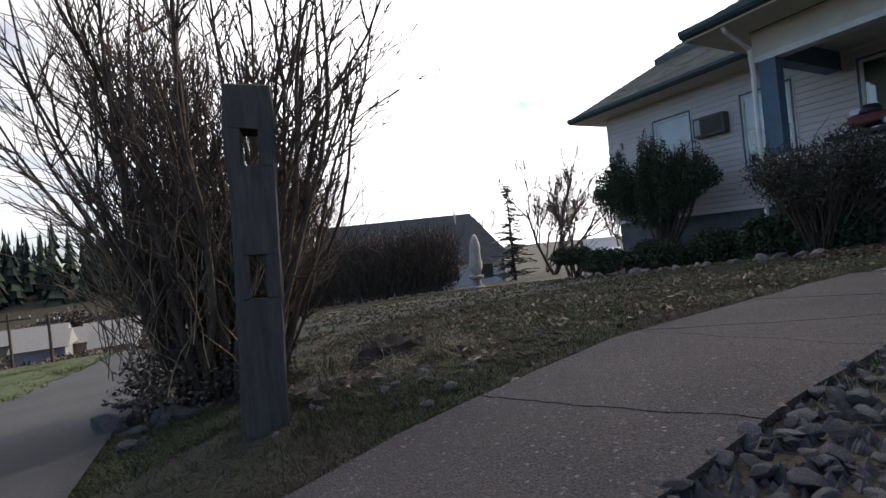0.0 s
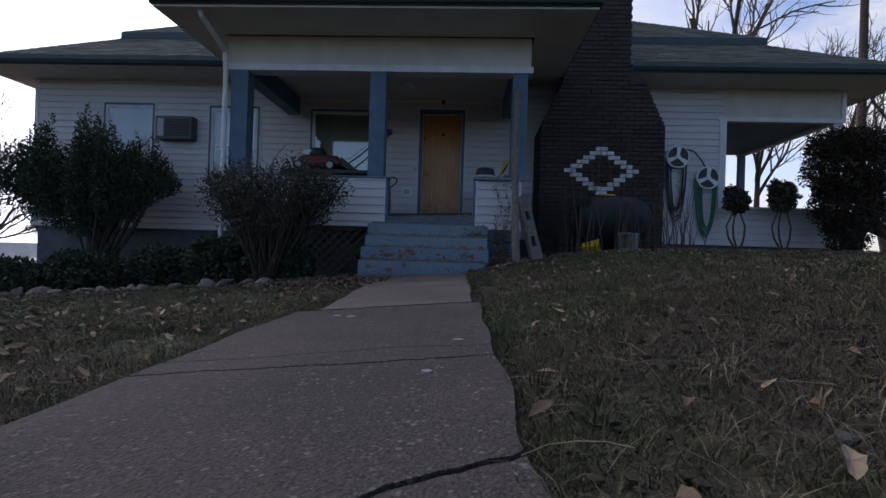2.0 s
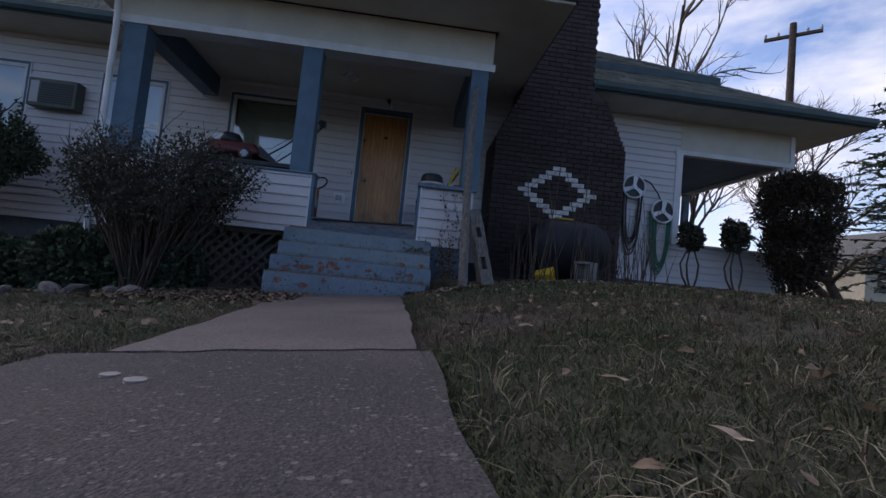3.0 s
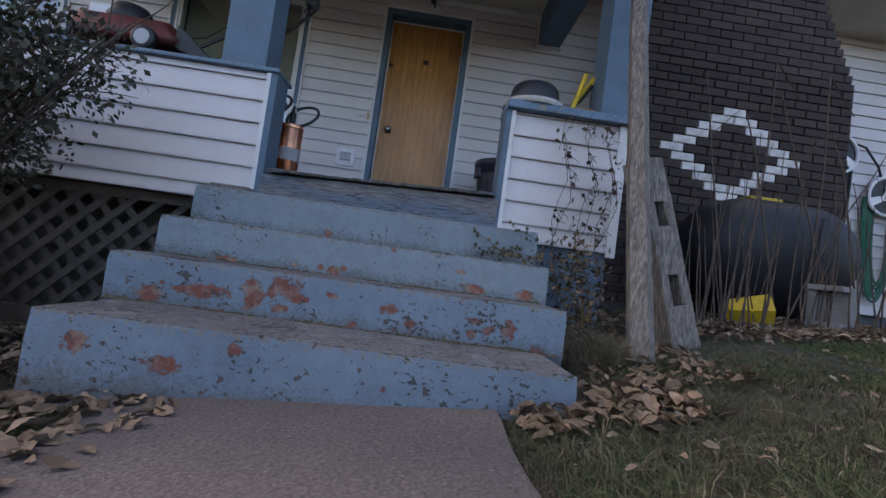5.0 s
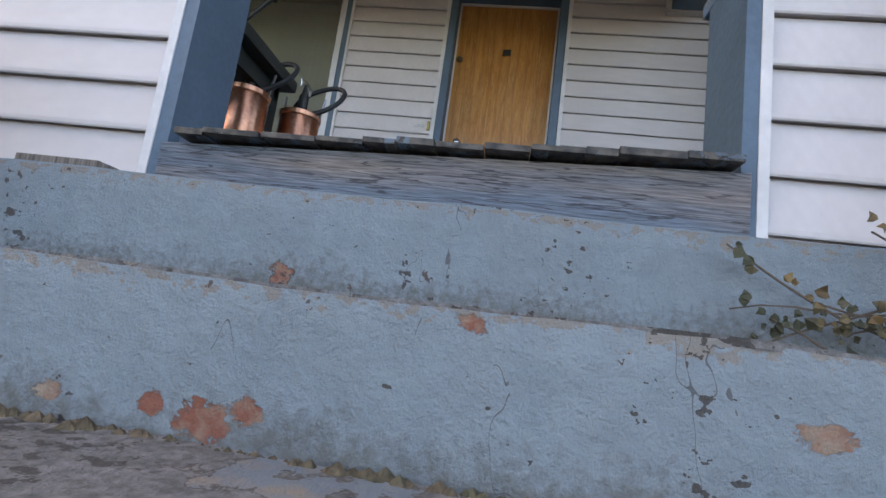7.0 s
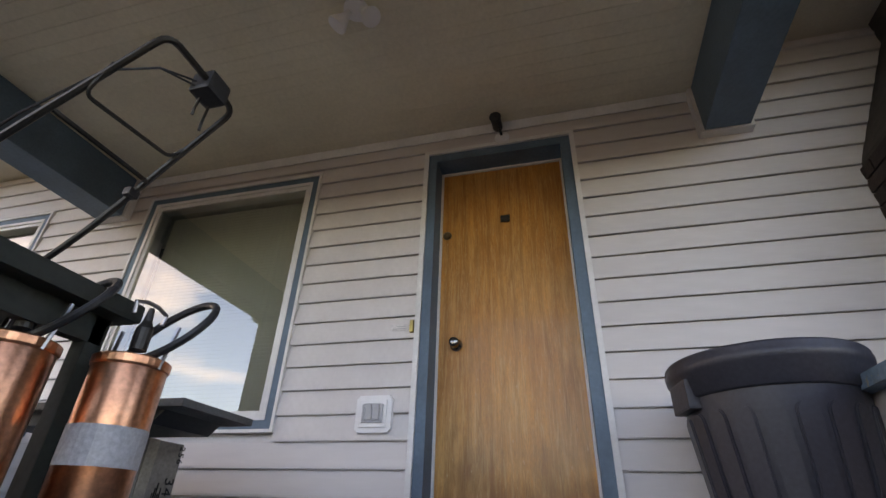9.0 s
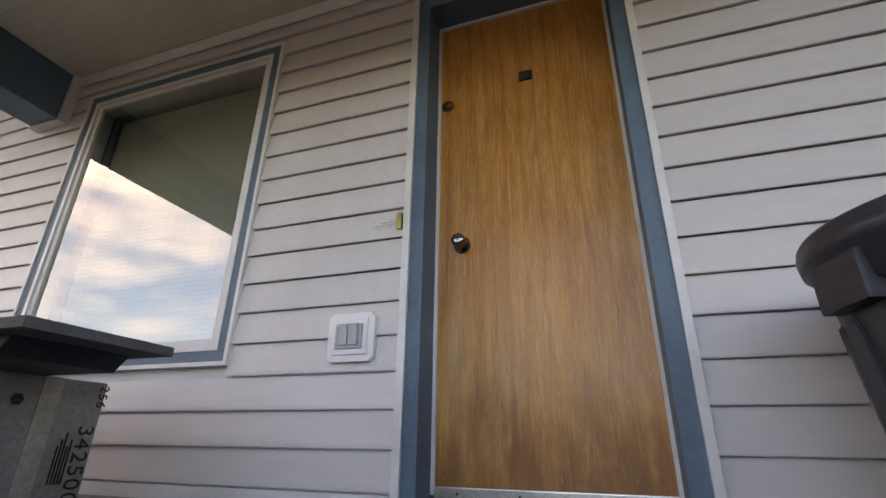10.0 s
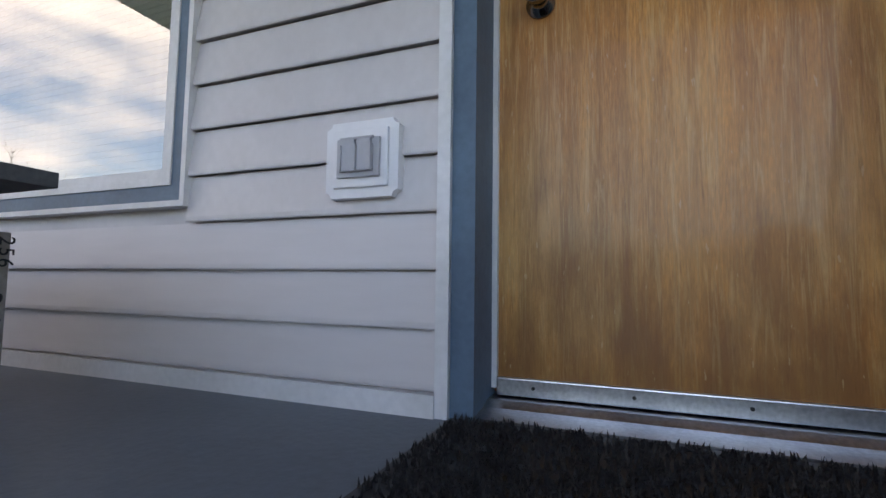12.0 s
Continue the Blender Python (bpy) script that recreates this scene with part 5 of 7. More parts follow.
# rubbish bin
CX, CY = -0.40, -0.90
bin_ = thing("rubbish_bin", "dark slate ribbed plastic rubbish bin without a lid", "bin", (CX, CY, 0.99))
bin_mat = mat("slate_plastic", (0.030, 0.032, 0.045), (0.036, 0.038, 0.05), 0.45, 5, 80, 0.08)
part("body", lathe([(0.20, 0.0), (0.205, 0.01), (0.262, 0.50), (0.262, 0.55), (0.25, 0.55), (0.246, 0.5), (0.19, 0.02)], (CX, CY, 0.99), 48), bin_mat, bin_, "", True)
part("rim", lathe([(0.262, 0.475), (0.272, 0.48), (0.282, 0.535), (0.296, 0.545), (0.300, 0.572), (0.294, 0.578), (0.297, 0.588), (0.290, 0.598), (0.272, 0.602), (0.25, 0.595), (0.25, 0.55)], (CX, CY, 0.99), 56), bin_mat, bin_, "", True)
arch = [(-0.027, 0.05), (0.027, 0.05)] + [(0.030 * math.cos(q * math.pi / 8), 0.405 + 0.030 * math.sin(q * math.pi / 8)) for q in range(9)]
for i in range(20):
    a = i * math.tau / 20
    rb = prism(arch, "x", -0.006, 0.005)
    bmesh.ops.bevel(rb, geom=[e for e in rb.edges if all(v.co.x > 0 for v in e.verts)], offset=0.004, segments=2, affect="EDGES")
    rb.transform(Matrix.Translation((CX, CY, 0.99)) @ pose(0, 0, 0, 0, 0, math.degrees(a)) @ Matrix.Translation((0.208, 0, 0)) @ pose(0, 0, 0, 0, 6.3, 0))
    part("rib", rb, bin_mat, bin_)
for a in (100, 280):
    hb = box(-0.012, 0.03, -0.07, 0.07, 0.44, 0.535, 0.008)
    hb.transform(Matrix.Translation((CX, CY, 0.99)) @ pose(0, 0, 0, 0, 0, a) @ Matrix.Translation((0.255, 0, 0)))
    part("handle", hb, bin_mat, bin_)

# bench with the mower
table = thing("porch_bench", "dark painted wooden bench behind the porch wall", "bench", (-1.5, 1.5, 0.98))
dark_paint = mat("dark_green_paint", (0.022, 0.03, 0.028), (0.03, 0.036, 0.034), 0.55, 5, 60, 0.1)
part("top", box(-1.85, -1.18, 0.90, 2.35, 1.565, 1.62, 0.012), dark_paint, table)
part("apron", box(-1.80, -1.23, 0.96, 1.00, 1.49, 1.565), dark_paint, table)
for x in (-1.80, -1.27):
    for y in (0.96, 2.22):
        part("leg", box(x, x + 0.05, y, y + 0.05, 0.985, 1.565, 0.004), dark_paint, table)

mow = thing("lawn_mower", "faded red push lawn mower with folded-up black handle", "lawn mower", (-1.5, 1.85, 1.64))
deck = box(-1.78, -1.24, 1.44, 2.15, 1.70, 1.855, 0.05)
for v in deck.verts:
    if v.co.z > 1.78:
        v.co.y = 1.85 + (v.co.y - 1.85) * 0.82
        v.co.x = -1.51 + (v.co.x + 1.51) * 0.85
part("deck", deck, red_paint, mow, "", True)
part("engine", lathe([(0.14, 0), (0.15, 0.05), (0.13, 0.10), (0.10, 0.14), (0.0, 0.15)], (-1.5, 1.9, 1.86), 20), black_plastic, mow, "", True)
part("engine_cover", box(-1.62, -1.4, 1.86, 2.1, 1.88, 1.96, 0.02), white_plastic, mow)
part("rear_flap", prism([(1.46, 1.84), (1.46, 1.70), (1.26, 1.625), (1.24, 1.66)], "x", -1.74, -1.28), black_plastic, mow)
for x in (-1.82, -1.22):
    for y in (1.60, 2.08):
        w = part("wheel", lathe([(0.062, -0.022), (0.072, -0.016), (0.072, 0.016), (0.062, 0.022)], (x, y, 1.692), 28, m=pose(0, 0, 0, 0, 90, 0)), black_plastic, mow, "", True)
        part("hub", lathe([(0.046, -0.026), (0.050, 0.0), (0.046, 0.026)], (x, y, 1.692), 24, m=pose(0, 0, 0, 0, 90, 0)), grey_plastic, w)
def rounded(corners, r=0.045):
    """Points along a bent bar, with its corners rounded off."""
    pts = [Vector(corners[0])]
    for a, b, c in zip(corners, corners[1:], corners[2:]):
        a, b, c = Vector(a), Vector(b), Vector(c)
        p, q = b + (a - b).normalized() * r, b + (c - b).normalized() * r
        pts += [p.lerp(b, t).lerp(b.lerp(q, t), t) for t in (0, 0.25, 0.5, 0.75, 1)]
    return pts + [Vector(corners[-1])]


hp = [(-1.25, 1.62, 1.72), (-1.245, 1.42, 1.70), (-1.24, 1.18, 1.90), (-1.23, 0.775, 2.335), (-1.555, 0.755, 2.315), (-1.60, 1.18, 1.90), (-1.66, 1.42, 1.70), (-1.70, 1.62, 1.72)]
part("handlebar", tube(rounded(hp), 0.011, 8), black_metal, mow)
part("bail", tube(rounded([(-1.224, 0.885, 2.225), (-1.25, 0.955, 2.14), (-1.57, 0.945, 2.10), (-1.575, 0.88, 2.20)], 0.03), 0.0065, 6), black_metal, mow)
part("brace", tube(rounded([(-1.235, 1.03, 2.06), (-1.27, 1.015, 2.05), (-1.57, 1.02, 2.05), (-1.585, 1.03, 2.06)], 0.02), 0.008, 6), black_metal, mow)
part("clamp", box(-1.262, -1.222, 1.055, 1.085, 2.0, 2.03, 0.006), black_plastic, mow)
part("throttle_box", box(-1.385, -1.295, 0.745, 0.825, 2.285, 2.365, 0.012), black_plastic, mow)
for s_ in (0, 1):
    part("cable", tube([(-1.385, 0.80, 2.32 - 0.02 * s_), (-1.47, 0.86, 2.30), (-1.55, 0.95, 2.22), (-1.60, 1.1, 2.03), (-1.6, 1.35, 1.84), (-1.55, 1.6, 1.82)], 0.004, 6), black_plastic, mow)
    part("lever", tube([(-1.31 - s_ * 0.04, 0.80, 2.29), (-1.285 - s_ * 0.045, 0.835, 2.245 + 0.02 * s_), (-1.28 - s_ * 0.045, 0.84, 2.21 + 0.03 * s_)], 0.005, 6), black_metal, mow)

# low table by the window, carton under it
low = thing("side_table", "low table with a grey board top on black plastic", "table", (-0.55, 1.55, 0.99))
part("tabletop", box(-0.80, -0.39, 1.03, 2.0, 1.422, 1.45, 0.003), grey_board, low, "grey board top")
part("tray", prism([(1.14, 1.422), (1.19, 1.375), (1.95, 1.375), (1.98, 1.422)], "x", -0.752, -0.44), black_plastic, low)
for x in (-0.72, -0.33):
    part("leg", tube([(x, 1.86, 1.39), (x, 1.88, 1.30), (x, 1.90, 1.15), (x, 1.86, 0.995)], 0.016, 8), black_metal, low)
    fx = -0.74 if x < -0.5 else -0.63
    part("leg", tube([(fx, 1.40, 1.39), (fx, 1.41, 1.2), (fx, 1.42, 0.995)], 0.016, 8), grey_plastic, low)
tag_ = thing("orange_disc", "small flat orange plastic dish on the table", "dish", (-0.5, 1.5, 1.45))
part("dish", lathe([(0.05, 0), (0.07, 0.008), (0.065, 0.012), (0.0, 0.008)], (-0.5, 1.45, 1.45), 20), clay_mat, tag_)

carton = thing("cardboard_box", "white printed cardboard carton standing under the table", "box", (-0.4, 1.65, 0.995))
part("carton", box(-0.60, -0.23, 1.48, 1.82, 0.995, 1.375, 0.006), card_mat, carton)
part("tape", box(-0.44, -0.38, 1.477, 1.481, 0.995, 1.375), mat("parcel_tape", (0.40, 0.36, 0.30), None, 0.4), carton)


def letters(body, size, loc, m, material, parent):
    cu = bpy.data.curves.new("lettering", "FONT")
    cu.body, cu.size, cu.extrude = body, size, 0.0008
    tmp = new("tmp_text", cu)
    me = bpy.data.meshes.new_from_object(tmp.evaluated_get(bpy.context.evaluated_depsgraph_get()))
    bpy.data.objects.remove(tmp)
    me.transform(Matrix.Translation(Vector(loc) - ORIGIN[parent.name]) @ m)
    me.materials.append(material)
    ob = new("printing", me)
    ob.parent = parent
    return ob


turn = pose(0, 0, 0, 90, 0, 0) @ pose(0, 0, 0, 0, 0, -90)
for i, ch in enumerate("342500"):
    letters(ch, 0.072, (-0.29, 1.476, 1.235 - i * 0.040), turn, ink_mat, carton)
for i, ch in enumerate("256"):
    letters(ch, 0.045, (-0.255, 1.476, 1.365 - i * 0.026), turn, ink_mat, carton)
for i in range(5):
    part("text_bar", box(-0.345 + i * 0.010, -0.341 + i * 0.010, 1.475, 1.478, 1.06, 1.17 + 0.02 * (i % 3)), ink_mat, carton)
part("logo", lathe([(0.018, -0.001), (0.018, 0.001)], (-0.50, 1.476, 1.30), 6, m=pose(0, 0, 0, 90, 0, 0)), ink_mat, carton)

# copper sprayers
for sx, sy, tape_on in ((-1.215, 0.84, True), (-1.41, 0.99, False)):
    sp = thing("garden_sprayer", "old copper hand sprayer with a black looped hose", "sprayer", (sx, sy, 0.985), "copper sprayers")
    part("tank", lathe([(0.083, 0), (0.088, 0.006), (0.088, 0.45), (0.082, 0.462), (0.03, 0.475), (0.0, 0.476)], (sx, sy, 0.985), 32), copper_mat, sp, "", True)
    part("collar", lathe([(0.091, 0.435), (0.093, 0.44), (0.093, 0.458), (0.088, 0.462)], (sx, sy, 0.985), 32), copper_mat, sp)
    part("pump", lathe([(0.022, 0.49), (0.022, 0.55), (0.012, 0.572), (0.008, 0.61)], (sx, sy, 0.985), 14), black_metal, sp)
    gz = 0.985 + 0.61
    part("grip", tube([(sx - 0.05, sy, gz - 0.03), (sx - 0.055, sy, gz), (sx - 0.02, sy, gz + 0.012), (sx + 0.02, sy, gz + 0.012), (sx + 0.055, sy, gz), (sx + 0.05, sy, gz - 0.03)], 0.006, 8), steel_mat, sp)
    hoop = [(sx + 0.04 + 0.05 * math.cos(t), sy - 0.06 + 0.112 * math.sin(t), 0.985 + 0.555 + 0.092 * math.cos(t + 0.35)) for t in [i * math.tau / 28 for i in range(28)]]
    part("hose", tube(hoop, 0.011, 8, closed=True), black_plastic, sp)
    for s in (-1, 1):
        part("strap", tube([(sx, sy + 0.088 * s, 1.42), (sx + 0.02, sy + 0.095 * s, 1.54)], 0.006, 6), steel_mat, sp)
    if tape_on:
        part("tape_band", lathe([(0.0885, 0.20), (0.0895, 0.20), (0.0895, 0.29), (0.0885, 0.29)], (sx, sy, 0.985), 32), mat("silver_tape", (0.42, 0.43, 0.45), (0.34, 0.35, 0.37), 0.4), sp, "silver tape round the tank")

# things on the right half wall
dish = thing("upturned_tub", "black rubber tub upside down on a pale round board", "tub", (-2.1, -0.74, 1.495))
part("board", lathe([(0.17, 0), (0.175, 0.012), (0.17, 0.03), (0.0, 0.03)], (-2.12, -0.74, 1.495), 32), mat("pale_board", (0.48, 0.46, 0.43), (0.40, 0.38, 0.35), 0.7), dish)
part("tub", lathe([(0.135, 0.03), (0.14, 0.05), (0.128, 0.115), (0.105, 0.14), (0.05, 0.15), (0.0, 0.15)], (-2.12, -0.74, 1.495), 32), black_plastic, dish, "", True)
lop = thing("loppers", "long-handled garden loppers with yellow handles", "loppers", (-2.1, -0.95, 1.50))
part("handle", tube([(-2.12, -0.93, 1.505), (-2.06, -1.02, 1.66), (-2.02, -1.12, 1.82)], 0.014, 8), yellow_plastic, lop)
part("handle", tube([(-2.15, -0.94, 1.505), (-2.12, -0.98, 1.62), (-2.10, -1.02, 1.76)], 0.014, 8), yellow_plastic, lop)
part("blade", tube([(-2.13, -0.91, 1.50), (-2.12, -1.0, 1.60), (-2.10, -1.06, 1.70)], 0.010, 6), black_metal, lop)
pot = thing("broken_flowerpot", "broken piece of an orange clay flowerpot", "flowerpot", (-2.13, -1.05, 1.495))
part("shard", lathe([(0.03, 0), (0.04, 0.04), (0.035, 0.045), (0.0, 0.03)], (-2.14, -1.04, 1.495), 9), clay_mat, pot)
plank = thing("loose_plank", "short weathered plank lying on the top step", "plank", (-2.3, 0.72, 0.79))
part("plank", box(-2.38, -2.26, 0.64, 0.82, 0.793, 0.822, 0.004), grey_wood, plank)

# ---- beside the steps ----
GZ = ground(-2.9, -1.15)
pole_a = solid("fence_rail", tube([(-2.90, -1.13, GZ), (-2.72, -1.12, 1.0), (-2.52, -1.12, 1.8), (-2.28, -1.15, 2.72)], [0.056, 0.050, 0.045, 0.036], 5), grey_wood, "long weathered split rail leaning on the porch", "rail", (-2.9, -1.13, GZ))


def mortised(name, base, top, w, d, holes, material, label, category):
    """A square post from base to top with slots cut right through it."""
    ob = thing(name, label, category, base)
    axis = Vector(top) - Vector(base)
    L = axis.length
    bm = bmesh.new()
    zs = sorted({0.0, L, *[h for pair in holes for h in pair]})
    hw = w * 0.17
    for a, b in zip(zs, zs[1:]):
        cut = any(h0 <= (a + b) / 2 <= h1 for h0, h1 in holes)
        n_ = max(1, int((b - a) / 0.08))
        for i in range(n_):
            z0, z1 = a + (b - a) * i / n_, a + (b - a) * (i + 1) / n_
            for x0, x1 in (((-w / 2, -hw), (hw, w / 2)) if cut else ((-w / 2, w / 2),)):
                box(x0, x1, -d / 2, d / 2, z0, z1, bm=bm)
    bmesh.ops.remove_doubles(bm, verts=bm.verts, dist=0.001)
    inner = [f for f in bm.faces if all(e.link_faces and len(e.link_faces) > 2 for e in f.edges)]
    if inner:
        bmesh.ops.delete(bm, geom=inner, context="FACES")
    bmesh.ops.bevel(bm, geom=[e for e in bm.edges if len(e.link_faces) == 2 and e.calc_face_angle(0) > 1.2], offset=0.006, segments=1, affect="EDGES")
    for v in bm.verts:
        c = v.co
        v.co = c + Vector((noise.noise((c.x * 4, c.y * 4, c.z * 3)), noise.noise((c.x * 4 + 9, c.y * 4, c.z * 3)), noise.noise((c.x * 20, c.y * 20, 4)) if c.z > L - 0.01 else 0)) * 0.008
    rot = Vector((0, 0, 1)).rotation_difference(axis).to_matrix().to_4x4()
    return ob, bm, rot


ob, bm, rot = mortised("fence_post", (-2.62, -1.44, ground(-2.62, -1.44) - 0.01), (-2.50, -1.22, 1.20), 0.15, 0.11, [(0.20, 0.34), (0.56, 0.68)], grey_wood, "weathered grey fence post with mortise slots leaning by the steps", "fence post")
bm.transform(Matrix.Translation(ORIGIN[ob.name]) @ rot @ pose(0, 0, 0, 0, 0, -75))
part("post", bm, grey_wood, ob)
ob, bm, rot = mortised("fence_post", (-10.27, 0.47, -0.03), (-10.225, 0.44, 1.125), 0.14, 0.11, [(0.49, 0.63), (0.90, 1.02)], post_wood, "dark weathered end post with two rail slots beside the path", "fence post")
bm.transform(Matrix.Translation(ORIGIN[ob.name]) @ rot @ pose(0, 0, 0, 0, 0, -8))
part("post", bm, post_wood, ob)

stone_bm = box(-3.1, -2.55, -1.95, -1.25, -0.05, 0.05, 0.012)
for v in stone_bm.verts:
    v.co.z = ground(v.co.x, v.co.y) + bumpy(v.co.x, v.co.y) + (0.012 if v.co.z > 0.03 else -0.06)
stone = solid("stepping_stone", stone_bm, conc_old, "flat grey concrete slab on the lawn", "slab", (-2.8, -1.6, ground(-2.8, -1.6)))

gz = ground(-1.2, -2.8)
grill = thing("covered_grill", "barbecue under a sagging black fabric cover", "barbecue", (-1.2, -2.8, gz))
bm = bmesh.new()
bmesh.ops.create_uvsphere(bm, u_segments=40, v_segments=24, radius=1)
for v in bm.verts:
    c = v.co.copy()
    q = 0.62
    sx = math.copysign(abs(c.x) ** q, c.x) * 0.36
    sy = math.copysign(abs(c.y) ** q, c.y) * 0.62
    z = (max(c.z, -0.98) + 1) / 2
    fold = 0.03 * math.sin(math.atan2(c.y, c.x) * 11) * (1 - z)
    v.co = Vector((-1.2 + sx * (1 + fold), -2.8 + sy * (1 + fold), gz - 0.02 + 0.93 * z ** 0.62 - 0.10 * max(0, abs(c.y) - 0.4)))
part("cover", bm, tarp_mat, grill, "", True)
part("strap", tube([(-1.57, -2.95, gz + 0.78), (-1.59, -2.9, gz + 0.4), (-1.6, -2.88, gz + 0.08)], 0.012, 6), tarp_mat, grill)
scoop = solid("yellow_dustpan", box(-1.3, -1.1, -2.85, -2.6, gz + 0.91, gz + 0.935, 0.01), yellow_plastic, "flat yellow plastic scoop lying on the black cover", "scoop", (-1.2, -2.7, gz + 0.91))
yp = thing("yellow_flowerpot", "bright yellow square plastic pot lying on its side", "flowerpot", (-1.75, -2.36, ground(-1.75, -2.36)))
bm = bmesh.new()
bmesh.ops.create_cone(bm, cap_ends=False, segments=4, radius1=0.13, radius2=0.085, depth=0.24)
bmesh.ops.solidify(bm, geom=bm.faces[:], thickness=0.008)
bm.transform(Matrix.Translation((-1.75, -2.36, ground(-1.75, -2.36) + 0.095)) @ Vector((0.45, 0.88, -0.10)).to_track_quat("Z", "Y").to_matrix().to_4x4() @ pose(0, 0, 0, 0, 0, 10))
part("pot", bm, yellow_plastic, yp)
cb = thing("cinder_block", "pale grey concrete block with one open end standing by the grill", "cinder block", (-1.75, -2.88, ground(-1.75, -2.88)))
cz = ground(-1.75, -2.88) + 0.03
bm = box(-1.85, -1.65, -3.01, -2.86, cz, cz + 0.27, 0.008)
box(-1.85, -1.65, -2.87, -2.78, cz, cz + 0.035, 0.006, bm=bm)
box(-1.85, -1.65, -2.87, -2.78, cz + 0.235, cz + 0.27, 0.006, bm=bm)
box(-1.70, -1.65, -2.87, -2.80, cz + 0.03, cz + 0.24, bm=bm)
bm.transform(Matrix.Translation((-1.75, -2.91, 0)) @ pose(0, 0, 0, 0, 0, 25) @ Matrix.Translation((1.75, 2.91, 0)))
part("block", bm, cinder_mat, cb)
part("brick_foot", box(-1.84, -1.66, -2.99, -2.83, cz - 0.06, cz), cinder_mat, cb)


# ---- hose reels ----
def reel(y, z, hose, label, drop, wide):
    r = thing("hose_reel", label, "hose reel", (-0.05, y, z), "hose reels")
    ring = [(-0.10, y + 0.195 * math.cos(t), z + 0.195 * math.sin(t)) for t in [i * math.tau / 32 for i in range(32)]]
    part("rim", tube(ring, 0.016, 8, closed=True), white_plastic, r)
    part("disc", lathe([(0.185, 0), (0.185, 0.015), (0.0, 0.015)], (-0.075, y, z), 32, m=mx), black_plastic, r)
    for k in range(3):
        a = radians(90 + 120 * k)
        bm = bmesh.new()
        pts = [(-0.105, y + math.cos(a + s) * q, z + math.sin(a + s) * q) for q, s in ((0.03, -0.9), (0.185, -0.12), (0.185, 0.34), (0.03, 0.9))]
        prism([(p[1], p[2]) for p in pts], "x", -0.112, -0.098, bm)
        part("spoke", bm, white_plastic, r)
    part("hub", lathe([(0.045, 0), (0.04, 0.03), (0.0, 0.032)], (-0.095, y, z), 20, m=mx), white_plastic, r)
    part("bracket", box(-0.075, 0.0, y - 0.05, y + 0.05, z - 0.05, z + 0.05), black_metal, r)
    random.seed(int(abs(y) * 100))
    for i in range(8):
        w, d, c = wide * random.uniform(0.65, 1.0), drop * random.uniform(0.75, 1.0), random.uniform(-0.05, 0.05)
        pts = []
        for j in range(17):
            t = j / 16
            pts.append((-0.045 - 0.004 * i, y + c * t + w * (2 * t - 1) * (0.80 + 0.45 * math.sin(t * math.pi)), z - 0.02 - (d - 0.02) * math.sin(t * math.pi) ** 0.75))
        part("hose_loop", tube(pts, 0.0125, 6), hose, r)
    return r


reel(-4.305, 2.29, black_hose, "white hose reel with loops of dark garden hose", 1.20, 0.22)
reel(-4.85, 1.92, green_hose, "white hose reel with loops of green garden hose", 1.10, 0.22)
sp_ = solid("wall_hose", tube([(-0.05, -4.45, 2.45), (-0.08, -4.6, 2.4), (-0.08, -4.75, 2.22), (-0.05, -4.82, 2.12)], 0.0125, 6), black_hose, "short dark hose running between the reels", "hose", (-0.05, -4.6, 2.3))
solid("downspout", tube([(-2.95, 3.05, 3.52), (-2.9, 3.05, 3.42), (-2.30, 3.03, 3.20), (-2.26, 3.03, 2.9), (-2.26, 3.03, 0.0)], 0.035, 8), white_trim, "white downspout on the porch corner", "downspout", kind="structure")


# ---- plants ----
def rods(lines, sides=4):
    """Tapered bars along many lines of points: [(points, first radius, last radius)] to vertices and faces."""
    verts, faces = [], []
    for pts, r0, r1 in lines:
        n = len(pts)
        side = None
        start = len(verts)
        for i, p in enumerate(pts):
            d = (pts[min(i + 1, n - 1)] - pts[max(i - 1, 0)]).normalized()
            if side is None:
                side = d.orthogonal().normalized()
            side = side - d * side.dot(d)
            side = side.normalized() if side.length > 1e-6 else d.orthogonal().normalized()
            up = d.cross(side)
            r = r0 + (r1 - r0) * i / (n - 1)
            for k in range(sides):
                a = k * math.tau / sides
                verts.append(p + (side * math.cos(a) + up * math.sin(a)) * r)
        for i in range(n - 1):
            for k in range(sides):
                a, b = start + i * sides + k, start + i * sides + (k + 1) % sides
                faces.append((a, b, b + sides, a + sides))
    return verts, faces


def under(parent, name, verts, faces, material, smooth=False, kind="", label=""):
    o = ORIGIN[parent.name]
    ob = mesh_object(name, [(v[0] - o.x, v[1] - o.y, v[2] - o.z) for v in verts], faces, material, smooth)
    ob.parent = parent
    return tagged(ob, label, kind=kind)


def wander(p, d, length, n, wob, lift, rnd):
    """A line that starts at p in direction d and bends on its way."""
    pts = [Vector(p)]
    d = Vector(d).normalized()
    for _ in range(n):
        d = (d + Vector((rnd.uniform(-wob, wob), rnd.uniform(-wob, wob), rnd.uniform(-wob, wob) + lift))).normalized()
        pts.append(pts[-1] + d * (length / n))
    return pts


